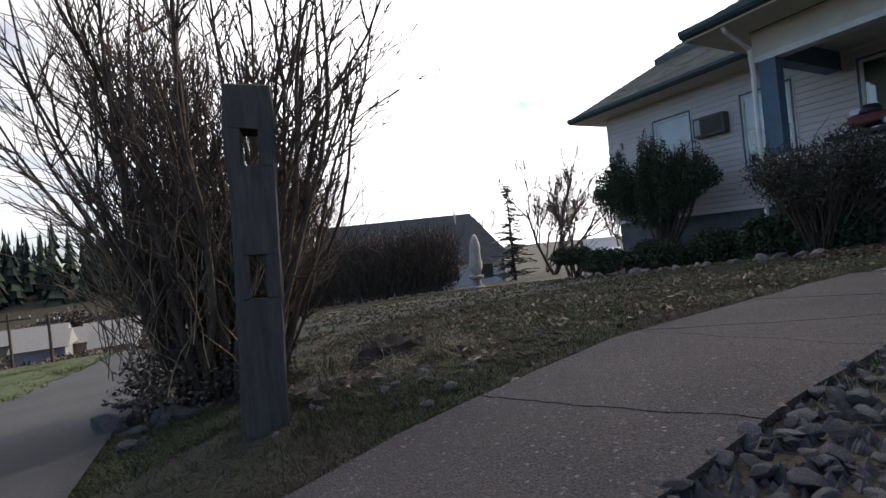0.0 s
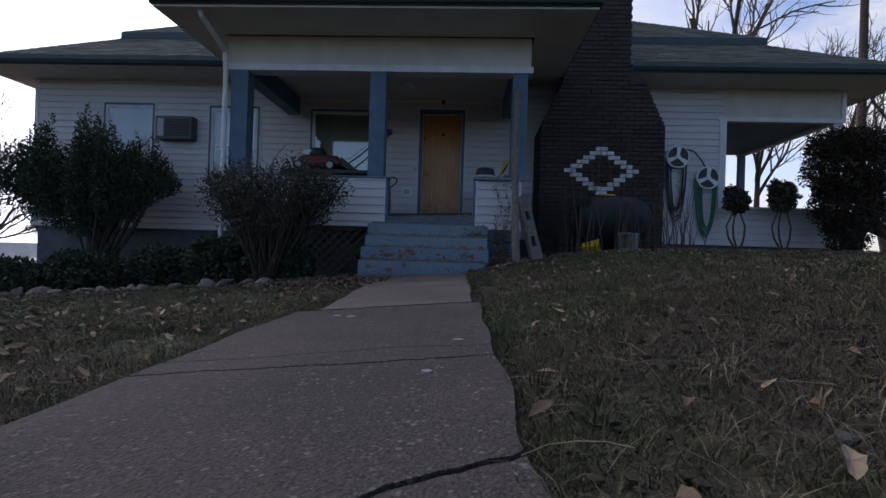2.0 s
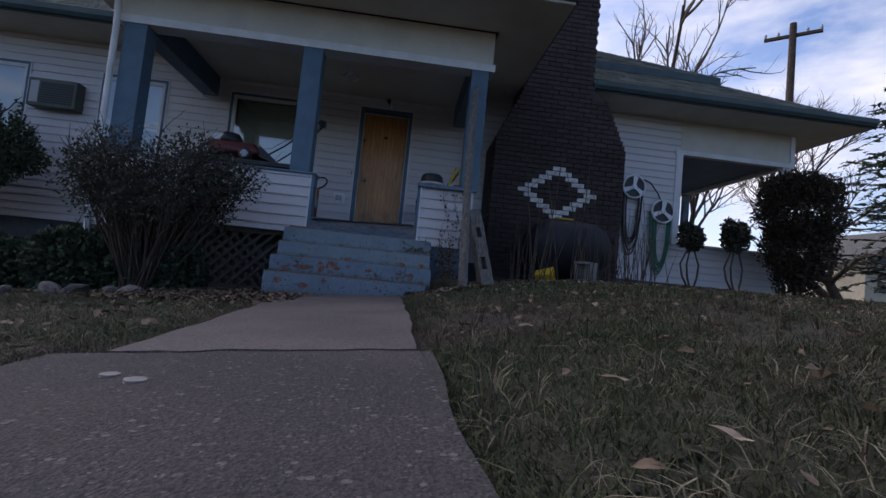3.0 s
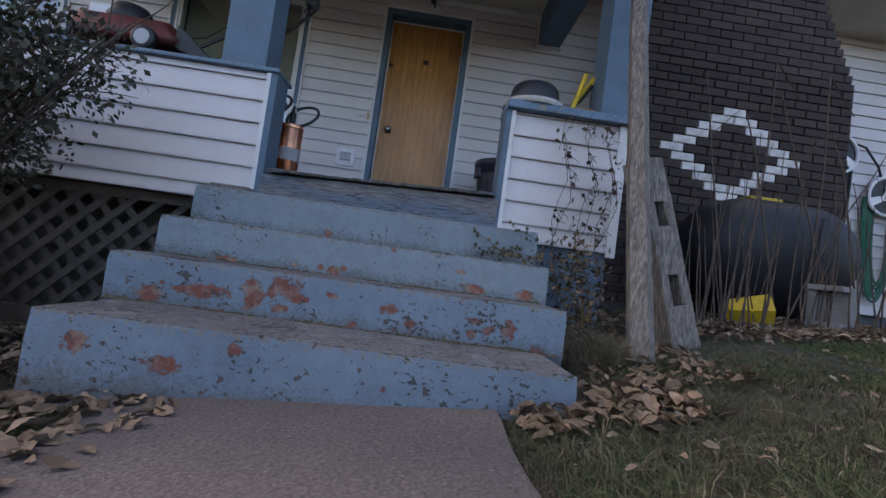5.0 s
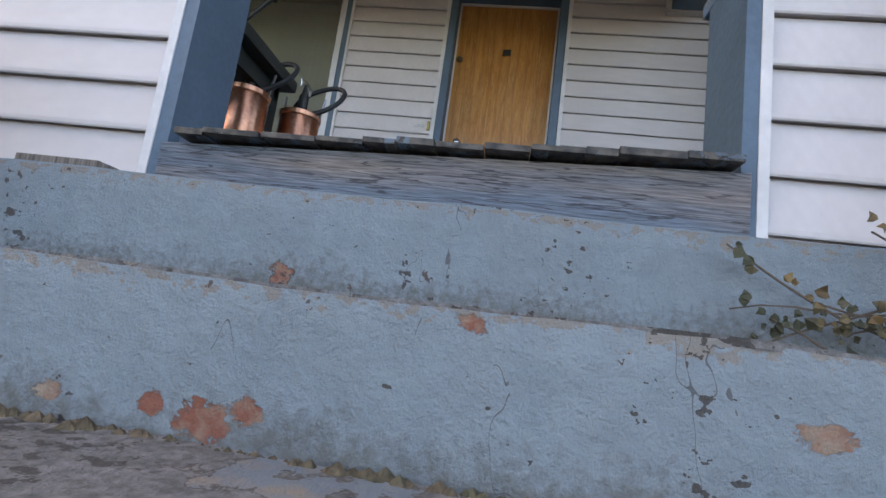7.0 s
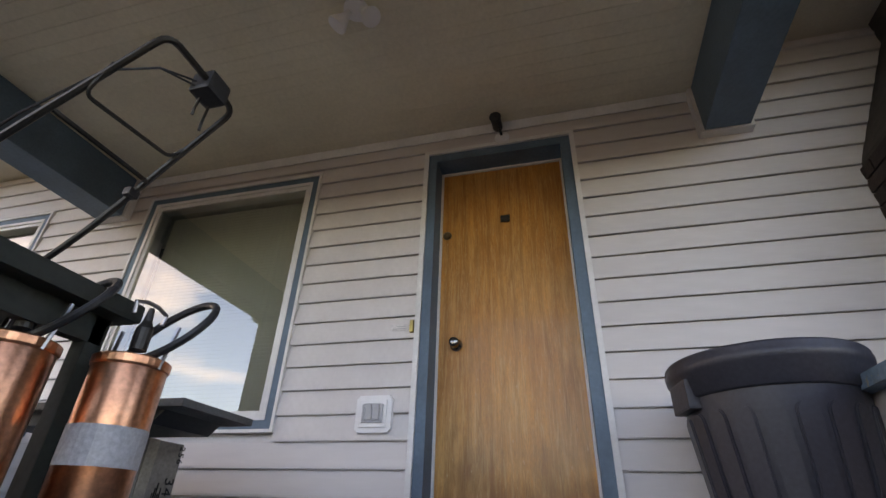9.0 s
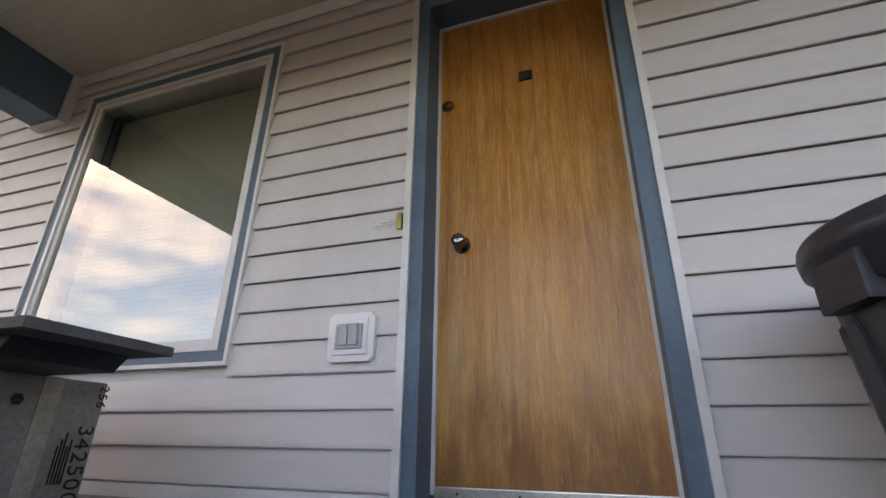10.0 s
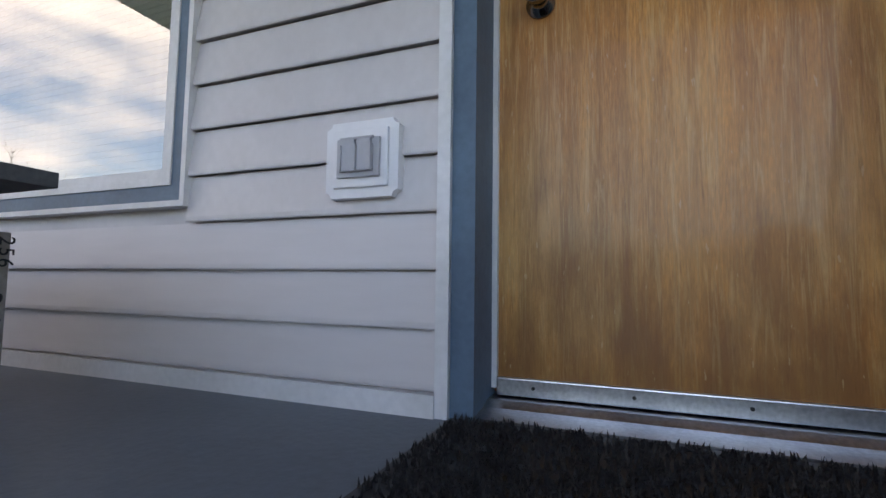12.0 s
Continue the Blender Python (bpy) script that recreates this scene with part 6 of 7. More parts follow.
def branching(p, d, length, r, level, rnd, out, kids=(5, 5, 4), wob=0.22, lift=0.06, shrink=0.6, open_=0.9):
    pts = wander(p, d, length, 6 if level > 1 else 4, wob, lift, rnd)
    out.setdefault(level, []).append((pts, r, r * (0.45 if level else 0.3)))
    if level == 0:
        return
    k = kids[min(level - 1, len(kids) - 1)]
    for i in range(k):
        t = rnd.uniform(0.3, 1.0)
        j = min(int(t * (len(pts) - 1)), len(pts) - 2)
        q = pts[j].lerp(pts[j + 1], t * (len(pts) - 1) - j)
        ax = (pts[j + 1] - pts[j]).normalized()
        side = ax.orthogonal().normalized()
        side.rotate(Matrix.Rotation(rnd.random() * math.tau, 3, ax))
        nd = ax + side * rnd.uniform(0.4, open_) + Vector((0, 0, 0.15))
        branching(q, nd, length * shrink * rnd.uniform(0.7, 1.1), r * 0.5, level - 1, rnd, out, kids, wob, lift, shrink, open_)


def bare_tree(name, base, height, r, label, seed, levels=4, stems=1, spread=0.3, kids=(4, 4, 5, 6), material=bark_mat, twigs=twig_mat, lean=(0, 0)):
    rnd = random.Random(seed)
    t = thing(name, label, "tree", base)
    out = {}
    for s in range(stems):
        a = rnd.random() * math.tau
        d = Vector((math.cos(a) * spread + lean[0], math.sin(a) * spread + lean[1], 1))
        branching(Vector(base) - Vector((0, 0, 0.1)), d, height * 0.55, r, levels, rnd, out, kids, 0.20, 0.05, 0.62, 1.0)
    big, small = [], []
    for lv, ls in out.items():
        (big if lv >= levels - 1 else small).extend(ls)
    under(t, "trunk", *rods(big, 7), material, True)
    under(t, "crown", *rods(small, 4), twigs, kind="stuff")
    return t


def leaf_cloud(blobs, n, size, rnd, shell=0.55, long_=1.6, droop=0.0):
    """Small leaves scattered through ellipsoids ((centre), (radii)); more of them near the outside."""
    verts, faces = [], []
    vol = [b[1][0] * b[1][1] * b[1][2] for b in blobs]
    tot = sum(vol)
    for (c, r), w in zip(blobs, vol):
        for _ in range(int(n * w / tot)):
            d = Vector((rnd.gauss(0, 1), rnd.gauss(0, 1), rnd.gauss(0, 1))).normalized()
            q = shell + (1 - shell) * rnd.random() ** 0.7
            lump = 1 + 0.22 * noise.noise((d.x * 2.5 + c[0], d.y * 2.5 + c[1], d.z * 2.5 + c[2])) + 0.12 * noise.noise((d.x * 7, d.y * 7, d.z * 7))
            p = Vector((c[0] + d.x * r[0] * q * lump, c[1] + d.y * r[1] * q * lump, c[2] + d.z * r[2] * q * lump))
            a = (d + Vector((rnd.uniform(-1, 1), rnd.uniform(-1, 1), rnd.uniform(-1, 1) - droop))).normalized()
            b = a.orthogonal().normalized()
            b.rotate(Matrix.Rotation(rnd.random() * math.tau, 3, a))
            s = size * rnd.uniform(0.6, 1.3)
            i = len(verts)
            verts += [p - b * s * 0.5, p + a * s * long_ * 0.5 , p + b * s * 0.5, p - a * s * long_ * 0.5]
            faces.append((i, i + 1, i + 2, i + 3))
    return verts, faces


# large bare shrub beside the end post
rnd = random.Random(21)
shrub = thing("bare_shrub", "large leafless many-stemmed shrub behind the end post", "shrub", (-10.5, 2.05, -0.15))
stems, twigs = [], []
for s in range(96):
    a = rnd.random() * math.tau
    q = rnd.random() ** 0.6
    base = Vector((-10.29 + 0.28 * q * math.cos(a), 1.98 + 0.4 * q * math.sin(a), -0.2))
    tilt = Vector((math.cos(a) * 0.34 * q + 0.03, math.sin(a) * 0.36 * q - 0.02, 1))
    away = max(0.0, -0.87 * tilt.x + 0.49 * tilt.y)
    tilt += Vector((0.87, -0.49, 0)) * away * 0.45
    L = rnd.uniform(1.7, 2.75)
    pts = wander(base, tilt, L, 9, 0.19, 0.07, rnd)
    stems.append((pts, rnd.uniform(0.010, 0.027), 0.004))
    for k in range(15):
        j = rnd.randint(2, 8)
        d = (pts[j + 1] - pts[j]).normalized() if j < 9 else tilt
        side = d.orthogonal().normalized()
        side.rotate(Matrix.Rotation(rnd.random() * math.tau, 3, d))
        tp = wander(pts[j], d + side * rnd.uniform(0.4, 1.0), rnd.uniform(0.25, 0.65), 4, 0.2, 0.08, rnd)
        twigs.append((tp, 0.005, 0.0018))
        for _ in range(4):
            m_ = rnd.randint(1, 3)
            d2 = (tp[m_ + 1] - tp[m_]).normalized()
            s2 = d2.orthogonal().normalized()
            s2.rotate(Matrix.Rotation(rnd.random() * math.tau, 3, d2))
            twigs.append((wander(tp[m_], d2 + s2 * 0.7, rnd.uniform(0.08, 0.24), 3, 0.1, 0.1, rnd), 0.003, 0.0014))
under(shrub, "stem", *rods(stems, 6), twig_mat, True, label="dark brown crowded stems")
under(shrub, "brush", *rods(twigs, 3), twig_mat, kind="stuff")
dry = []
for _ in range(420):
    a, q = rnd.random() * math.tau, rnd.random() ** 0.5
    b = Vector((-10.36 + 0.5 * q * math.cos(a), 1.9 + 0.6 * q * math.sin(a), rnd.uniform(0.0, 0.7)))
    dry.append((wander(b, (rnd.uniform(-0.5, 0.5), rnd.uniform(-0.5, 0.5), 1), rnd.uniform(0.3, 0.9), 5, 0.25, -0.08, rnd), 0.0035, 0.0012))
under(shrub, "dry_brush", *rods(dry, 3), pale_twig, kind="stuff", label="pale dry stalks among the stems")
under(shrub, "fallen_brush", *leaf_cloud([((-10.38, 2.0, -0.05), (0.5, 0.7, 0.30))], 9000, 0.018, rnd, 0.1), hedge_mat, kind="stuff")


def leafy(name, label, base, blobs, n, size, material, seed, stems=8, twig=0.012, category="shrub", shell=0.5):
    rnd_ = random.Random(seed)
    t = thing(name, label, category, base)
    ls = []
    for i in range(stems):
        c, r = blobs[i % len(blobs)]
        end = Vector(c) + Vector((rnd_.uniform(-0.8, 0.8) * r[0], rnd_.uniform(-0.8, 0.8) * r[1], rnd_.uniform(-0.2, 0.9) * r[2]))
        s = Vector(base) + Vector((rnd_.uniform(-0.1, 0.1), rnd_.uniform(-0.1, 0.1), -0.05))
        mid = s.lerp(end, 0.5) + Vector((rnd_.uniform(-0.08, 0.08), rnd_.uniform(-0.08, 0.08), 0.02))
        ls.append(([s, s.lerp(mid, 0.5), mid, mid.lerp(end, 0.6), end], twig, twig * 0.3))
        for _ in range(5):
            ls.append((wander(mid.lerp(end, rnd_.random()), (rnd_.uniform(-1, 1), rnd_.uniform(-1, 1), 0.7), 0.35, 4, 0.2, 0.05, rnd_), twig * 0.35, twig * 0.12))
    under(t, "stem", *rods(ls, 5), bark_mat, True)
    under(t, "foliage", *leaf_cloud(blobs, n, size, rnd_, shell), material, kind="stuff")
    return t


# yew against the house: several upright lumps
yb = []
rnd = random.Random(4)
for i in range(17):
    y = 4.75 + 2.65 * i / 16 + rnd.uniform(-0.1, 0.1)
    end = abs(i - 8) / 8
    top = 2.15 + rnd.uniform(-0.3, 0.4) - 0.25 * end
    foot = 0.45 + 0.75 * end ** 1.5
    x = -0.95 + rnd.uniform(-0.3, 0.3)
    yb.append(((x, y, (top + foot) / 2), (0.30, 0.27, (top - foot) / 2)))
    for _ in range(2):
        yb.append(((x + rnd.uniform(-0.2, 0.2), y + rnd.uniform(-0.2, 0.2), top - 0.05 + rnd.uniform(-0.1, 0.12)), (0.075, 0.075, 0.26)))
leafy("yew_bush", "dense dark green yew with ragged upright tips", (-0.95, 6.0, ground(-0.95, 6.0)), yb, 52000, 0.029, yew_mat, 5, 24, 0.03, shell=0.35)
rb_ = []
for i in range(13):
    a = i * 2.4
    rb_.append(((-2.95 + 0.35 * math.cos(a), 1.98 + 0.80 * math.sin(a) * (0.45 + 0.55 * (i / 13)), 0.72 + 0.66 * (i / 13) + 0.1 * math.sin(i)), (0.34, 0.36, 0.28)))
leafy("rhododendron", "sparse broadleaf evergreen shrub in front of the porch wall", (-2.95, 2.05, ground(-2.95, 2.05)), rb_, 21000, 0.0195, shrub_leaf, 9, 110, 0.013, shell=0.15)
leafy("low_hedge", "low dark clipped hedge at the foot of the porch", (-2.75, 2.0, ground(-2.75, 2.0)), [((-2.75, 1.80 + 0.28 * i, 0.18), (0.34, 0.28, 0.40)) for i in range(5)], 12000, 0.04, yew_mat, 12, 8, 0.02)
for k, (yy, ww) in enumerate(((4.0, 0.75), (5.4, 0.8), (6.9, 0.9))):
    gz = ground(-1.55, yy)
    leafy("low_shrub", "low spreading dark evergreen along the foundation", (-1.55, yy, gz), [((-1.6, yy, gz + 0.25), (0.45, ww, 0.33)), ((-1.5, yy + 0.4, gz + 0.3), (0.4, 0.5, 0.32))], 6500, 0.04, yew_mat, 30 + k, 8, 0.015)
gz = ground(-1.6, 8.0)
leafy("low_shrub", "small spreading juniper at the house corner", (-1.6, 8.2, gz), [((-1.6, 8.2, gz + 0.55), (0.5, 0.6, 0.25))], 4000, 0.045, yew_mat, 44, 10, 0.03)
gz = ground(-0.62, -6.9)
leafy("topiary_bush", "tall dark clipped bush narrowing to its foot", (-0.62, -6.9, gz), [((-0.65, -6.9, 2.05), (0.55, 0.72, 0.62)), ((-0.65, -6.9, 1.45), (0.48, 0.58, 0.6)), ((-0.65, -6.88, 0.95), (0.32, 0.36, 0.4)), ((-0.65, -6.9, 2.45), (0.5, 0.66, 0.28))], 36000, 0.027, brown_yew, 50, 12, 0.03)
for k, (yy, zz, rr) in enumerate(((-5.18, 1.46, 0.20), (-5.95, 1.56, 0.24))):
    gz = ground(-0.45, yy)
    t = thing("pompom_shrub", "small pruned shrub with a ball of leaves on crooked stems", "shrub", (-0.45, yy - 0.05, gz), "pruned shrubs")
    r2 = random.Random(60 + k)
    ls = []
    for s in (-1, 1, 0.3):
        ls.append(([Vector((-0.45, yy - 0.05, gz - 0.05)), Vector((-0.45, yy + 0.13 * s, gz + 0.25)), Vector((-0.43, yy + 0.16 * s, gz + 0.45)), Vector((-0.45, yy + 0.02 * s, zz - 0.1)), Vector((-0.45, yy + 0.05 * s, zz + 0.1))], 0.02, 0.01))
    under(t, "stem", *rods(ls, 6), twig_mat, True)
    under(t, "foliage", *leaf_cloud([((-0.45, yy, zz), (rr, rr, rr * 1.1)), ((-0.45, yy + 0.1, zz + 0.15), (rr * 0.6, rr * 0.6, rr * 0.7))], 2200, 0.04, r2, 0.3), shrub_leaf, kind="stuff")

# dead vines on the half wall, ivy on the steps, dry stalks by the grill
rnd = random.Random(77)
for yy in (-0.94, -1.07, -1.18):
    v = thing("dead_vine", "dried brown vine hanging on the porch wall", "vine", (-2.26, yy, 0.3))
    ln, lv = [], []
    for q in range(2):
        pts = [Vector((-2.262 - 0.012 * q + 0.015 * rnd.uniform(-1, 1), yy + 0.03 * q + 0.035 * math.sin(i * 1.3 + q) + rnd.uniform(-0.015, 0.015), 1.46 - 0.115 * i)) for i in range(11)]
        ln.append((pts, 0.0018, 0.0024))
        for i in range(30):
            p = pts[rnd.randint(1, 10)] + Vector((-0.01, rnd.uniform(-0.03, 0.03), rnd.uniform(-0.06, 0.06)))
            ln.append((wander(p, (-0.3, rnd.uniform(-1, 1), rnd.uniform(-1, 0.3)), 0.05, 3, 0.6, -0.2, rnd), 0.002, 0.001))
            lv.append(((p.x, p.y, p.z), (0.012, 0.02, 0.025)))
    under(v, "stem", *rods(ln, 4), twig_mat)
    under(v, "leaves", *leaf_cloud(lv, 90, 0.025, rnd, 0.2, 1.5), dead_leaf, kind="stuff", label="curled dead leaves")
ivy = thing("ivy", "trailing ivy with yellowing leaves on the step corner", "ivy", (-2.5, -0.75, 0.3))
ln, iv, ifc = [], [], []
for s in range(11):
    st_ = Vector((-2.46, -0.68 - rnd.random() * 0.2, 0.70 + rnd.uniform(-0.12, 0.12)))
    pts = wander(st_, (-0.05, rnd.uniform(0.3, 1), rnd.uniform(-0.5, 0.3)), rnd.uniform(0.08, 0.30), 6, 0.25, 0.0, rnd)
    for p in pts:
        p.x = max(min(p.x, -2.445), -2.52)
    ln.append((pts, 0.0025, 0.0015))
    for p in pts[1:]:
        for _ in range(2):
            c = p + Vector((-0.012, rnd.uniform(-0.02, 0.02), rnd.uniform(-0.02, 0.02)))
            s_ = rnd.uniform(0.005, 0.0115)
            a = rnd.random() * math.tau
            i = len(iv)
            for q, rr in ((0, 1.2), (0.9, 0.75), (1.7, 0.95), (2.7, 0.7), (3.6, 0.7), (4.6, 0.95), (5.4, 0.75)):
                iv.append(c + Vector((rnd.uniform(-0.004, 0.004), math.cos(a + q) * s_ * rr, math.sin(a + q) * s_ * rr)))
            ifc.append(tuple(range(i, i + 7)))
under(ivy, "runner", *rods(ln, 4), twig_mat, kind="stuff")
under(ivy, "leaves", iv, ifc, ivy_mat, kind="stuff")
under(ivy, "dead_leaves", *leaf_cloud([((-2.5, -1.0, 0.62), (0.13, 0.16, 0.22)), ((-2.6, -0.98, 0.40), (0.18, 0.14, 0.18))], 380, 0.017, rnd, 0.2), leaf_litter, kind="stuff")
under(ivy, "clump", *leaf_cloud([((-2.45, -0.98, 0.60), (0.10, 0.14, 0.14)), ((-2.6, -0.98, 0.36), (0.2, 0.14, 0.16))], 520, 0.018, rnd, 0.2), ivy_mat, kind="stuff")
for yy, nn in ((-2.15, 26), (-2.95, 26), (-3.6, 44)):
    g = ground(-1.9, yy)
    st_ = thing("dry_stalks", "bare dry garden stalks standing by the grill", "dry plants", (-1.9, yy, g))
    ls = [(wander((-1.85 + rnd.uniform(-0.25, 0.2), yy + rnd.uniform(-0.3, 0.3), g - 0.03), (rnd.uniform(-0.15, 0.15), rnd.uniform(-0.2, 0.2), 1), rnd.uniform(0.4, 1.25), 6, 0.08, 0.0, rnd), 0.006, 0.002) for _ in range(nn)]
    for one in ls:
        under(st_, "stalk", *rods([one], 4), twig_mat)


tall = thing("tall_dead_stalks", "long bent dead stalks standing up against the chimney", "dry plants", (-1.6, -2.5, ground(-1.6, -2.5)))
for y0, y1, top in ((-2.2, -2.05, 2.2), (-2.25, -2.55, 2.35), (-2.55, -2.35, 2.0), (-2.7, -2.95, 2.3), (-2.95, -2.6, 2.15), (-3.1, -3.0, 1.9)):
    g = ground(-1.7, y0)
    under(tall, "stalk", *rods([([Vector((-1.75, y0, g - 0.03)), Vector((-1.7, y0 + (y1 - y0) * 0.3, 0.9)), Vector((-1.6, y0 + (y1 - y0) * 0.75, 1.6)), Vector((-1.5, y1, top)), Vector((-1.48, y1 - 0.22 * (1 if y1 < y0 else -1), top - 0.25))], 0.009, 0.004)], 5), twig_mat)

# ---- lawn, leaves and stones ----
def in_path(x, y):
    if x > -3.45 and -0.85 < y < 0.9:
        return True
    l, r = (path_left(x), path_right(x)) if x < -6.6 else (0.205 + 0.10 * (x + 6.63), -0.52)
    return r + 0.015 < y < l - 0.015


rng = np.random.default_rng(8)


def blades(name, count, region, h, material, label, w=0.005, lie=0.8, edge=None, dens=None):
    verts, faces = [], []
    x0, x1, y0, y1 = region
    made = 0
    while made < count:
        x, y = rng.uniform(x0, x1), rng.uniform(y0, y1)
        if edge is not None:
            x = rng.uniform(x0, x1)
            y = (path_left(x) if x < -6.6 else 0.205 + 0.10 * (x + 6.63)) + abs(rng.normal(0, 0.05)) - 0.02 if edge > 0 else (path_right(x) if x < -6.6 else -0.52) - abs(rng.normal(0, 0.05)) + 0.02
        elif in_path(x, y):
            continue
        n_ = noise.noise((x * 1.3, y * 1.3, 7))
        if edge is None and (n_ < -0.25 and rng.random() < 0.75):
            continue
        z = ground(x, y) + bumpy(x, y) - 0.015
        for _ in range(rng.integers(3, 8)):
            a = rng.uniform(0, math.tau)
            hh = h * rng.uniform(0.5, 1.4)
            dx, dy = rng.normal(0, lie) * hh, rng.normal(0, lie) * hh
            px, py = x + rng.normal(0, 0.015), y + rng.normal(0, 0.015)
            i = len(verts)
            c, s = math.cos(a) * w, math.sin(a) * w
            mx_, my_, mz_ = px + dx * 0.4, py + dy * 0.4, z + hh * 0.62
            verts += [(px - c, py - s, z), (px + c, py + s, z), (mx_ + c * 0.8, my_ + s * 0.8, mz_), (mx_ - c * 0.8, my_ - s * 0.8, mz_), (px + dx, py + dy, z + hh * 0.9)]
            faces += [(i, i + 1, i + 2, i + 3), (i + 3, i + 2, i + 4)]
            made += 1
    return tagged(mesh_object(name, verts, faces, material), label, "grass", kind="stuff")


blades("lawn_grass", 190000, (-10.2, -2.8, 0.3, 2.3), 0.030, grass_mat, "short patchy winter lawn", 0.0011)
blades("lawn_grass", 50000, (-10.2, -2.6, 2.3, 4.2), 0.028, grass_mat, "short patchy winter lawn", 0.003)
blades("lawn_grass", 210000, (-9.2, -2.8, -2.4, -0.5), 0.028, grass_mat, "short patchy winter lawn", 0.0010)
blades("lawn_grass", 60000, (-9.6, -1.6, -4.4, -2.4), 0.028, grass_mat, "short patchy winter lawn", 0.003)
blades("lawn_grass", 30000, (-10.2, -1.2, 4.0, 14.0), 0.035, grass_mat, "lawn running down past the house", 0.006)
blades("lawn_grass", 30000, (-9.6, -0.3, -10.5, -4.2), 0.035, grass_mat, "lawn rising towards the side porch", 0.006)
blades("lawn_grass", 70000, (-4.6, -2.5, -3.0, -0.56), 0.040, green_blades, "greener grass near the steps", 0.0012, 1.0)
blades("path_edge_grass", 34000, (-10.0, -3.5, 0, 1), 0.024, grass_mat, "ragged grass hanging over the path edge", 0.0011, edge=1)
blades("path_edge_grass", 28000, (-9.2, -3.5, -1, 0), 0.017, grass_mat, "ragged grass hanging over the path edge", 0.0011, edge=-1)
blades("dry_grass", 38000, (-9.6, -2.6, -4.0, -0.6), 0.034, straw_mat, "pale dry grass in the lawn", 0.0009, 1.1)
blades("dry_grass", 34000, (-10.2, -3.0, 0.35, 4.0), 0.034, straw_mat, "pale dry grass in the lawn", 0.0009, 1.1)
blades("verge_grass", 34000, (-10.85, -9.5, 0.0, 1.5), 0.032, grass_mat, "rough grass round the foot of the post", 0.0012)
blades("verge_blades", 26000, (-14.5, -11.9, 2.7, 12.0), 0.07, turf_mat, "long green grass on the verge", 0.004)
blades("dry_tuft", 8000, (-2.95, -2.5, -1.04, -0.82), 0.12, straw_mat, "tuft of pale dry grass beside the steps", 0.0012, 0.6)
blades("step_edge_grass", 3500, (-3.8, -2.8, -0.99, -0.80), 0.032, grass_mat, "green grass along the side of the steps", 0.0012)


LOBES = [(k * math.tau / 14, (1.0, 0.82, 0.72, 0.62, 0.66, 0.60, 0.72, 0.95, 0.72, 0.58, 0.68, 0.60, 0.74, 0.80)[k]) for k in range(14)]


def scatter_leaves(name, count, region, size, material, label, seed, over=False):
    r3 = random.Random(seed)
    verts, faces = [], []
    for _ in range(count):
        x, y = r3.uniform(region[0], region[1]), r3.uniform(region[2], region[3])
        if in_path(x, y) and not over and r3.random() < 0.97:
            continue
        if x > -3.41 and -0.79 < y < 0.84:
            continue
        z = ground(x, y) + bumpy(x, y) + (0.023 if in_path(x, y) else 0.012 + r3.random() * 0.03)
        a = r3.random() * math.tau
        s = size * r3.uniform(0.5, 1.3)
        nrm = Vector((r3.uniform(-0.7, 0.7), r3.uniform(-0.7, 0.7), 1)).normalized()
        u = nrm.orthogonal().normalized()
        u.rotate(Matrix.Rotation(a, 3, nrm))
        v = nrm.cross(u)
        curl = r3.uniform(0.15, 0.75) * s
        i = len(verts)
        c = Vector((x, y, z))
        verts.append(c)
        tip = r3.uniform(-0.5, 0.5) * s
        for q, rr in LOBES:
            cu, cv = math.cos(q) * rr * 1.25, math.sin(q) * rr * 0.85
            verts.append(c + u * cu * s + v * cv * s + nrm * (curl * 2.2 * cv * cv + tip * cu * cu * 0.5 + curl * 0.25 * r3.uniform(-1, 1)))
        faces += [(i, i + k, i + k % 14 + 1) for k in range(1, 15)]
    return tagged(mesh_object(name, verts, faces, material), label, "leaves", kind="stuff")


scatter_leaves("fallen_leaves", 700, (-9.8, -2.4, -4.5, -0.6), 0.015, leaf_litter, "scattered brown leaves on the lawn", 1)
scatter_leaves("fallen_leaves", 1100, (-10.2, -2.8, 0.35, 5), 0.020, leaf_litter, "scattered brown leaves on the lawn", 2)
scatter_leaves("leaf_drift", 2000, (-2.45, -0.9, -4.0, -1.2), 0.022, leaf_litter, "drift of dead leaves round the grill", 3)
scatter_leaves("leaf_drift", 260, (-3.35, -2.6, -1.35, -0.80), 0.021, leaf_litter, "dead leaves piled beside the steps", 4)
scatter_leaves("leaf_drift", 1300, (-4.1, -2.3, 0.72, 1.9), 0.024, leaf_litter, "dead leaves piled beside the steps", 5)


scatter_leaves("leaf_drift", 420, (-4.35, -3.38, 0.42, 1.25), 0.028, leaf_litter, "dead leaves blown over the edge of the path", 6, True)
scatter_leaves("leaf_drift", 90, (-4.6, -3.42, 0.30, 0.55), 0.026, leaf_litter, "dead leaves blown over the edge of the path", 7, True)
scatter_leaves("leaf_drift", 260, (-3.62, -3.2, -1.02, -0.54), 0.027, leaf_litter, "dead leaves heaped at the corner of the steps", 8, True)
scatter_leaves("leaf_drift", 500, (-2.5, -1.1, -3.6, -1.3), 0.027, pale_leaf, "bleached leaves round the grill", 9)
scatter_leaves("fallen_leaves", 260, (-9.4, -2.6, -3.6, -0.65), 0.017, pale_leaf, "bleached leaves on the lawn", 10)
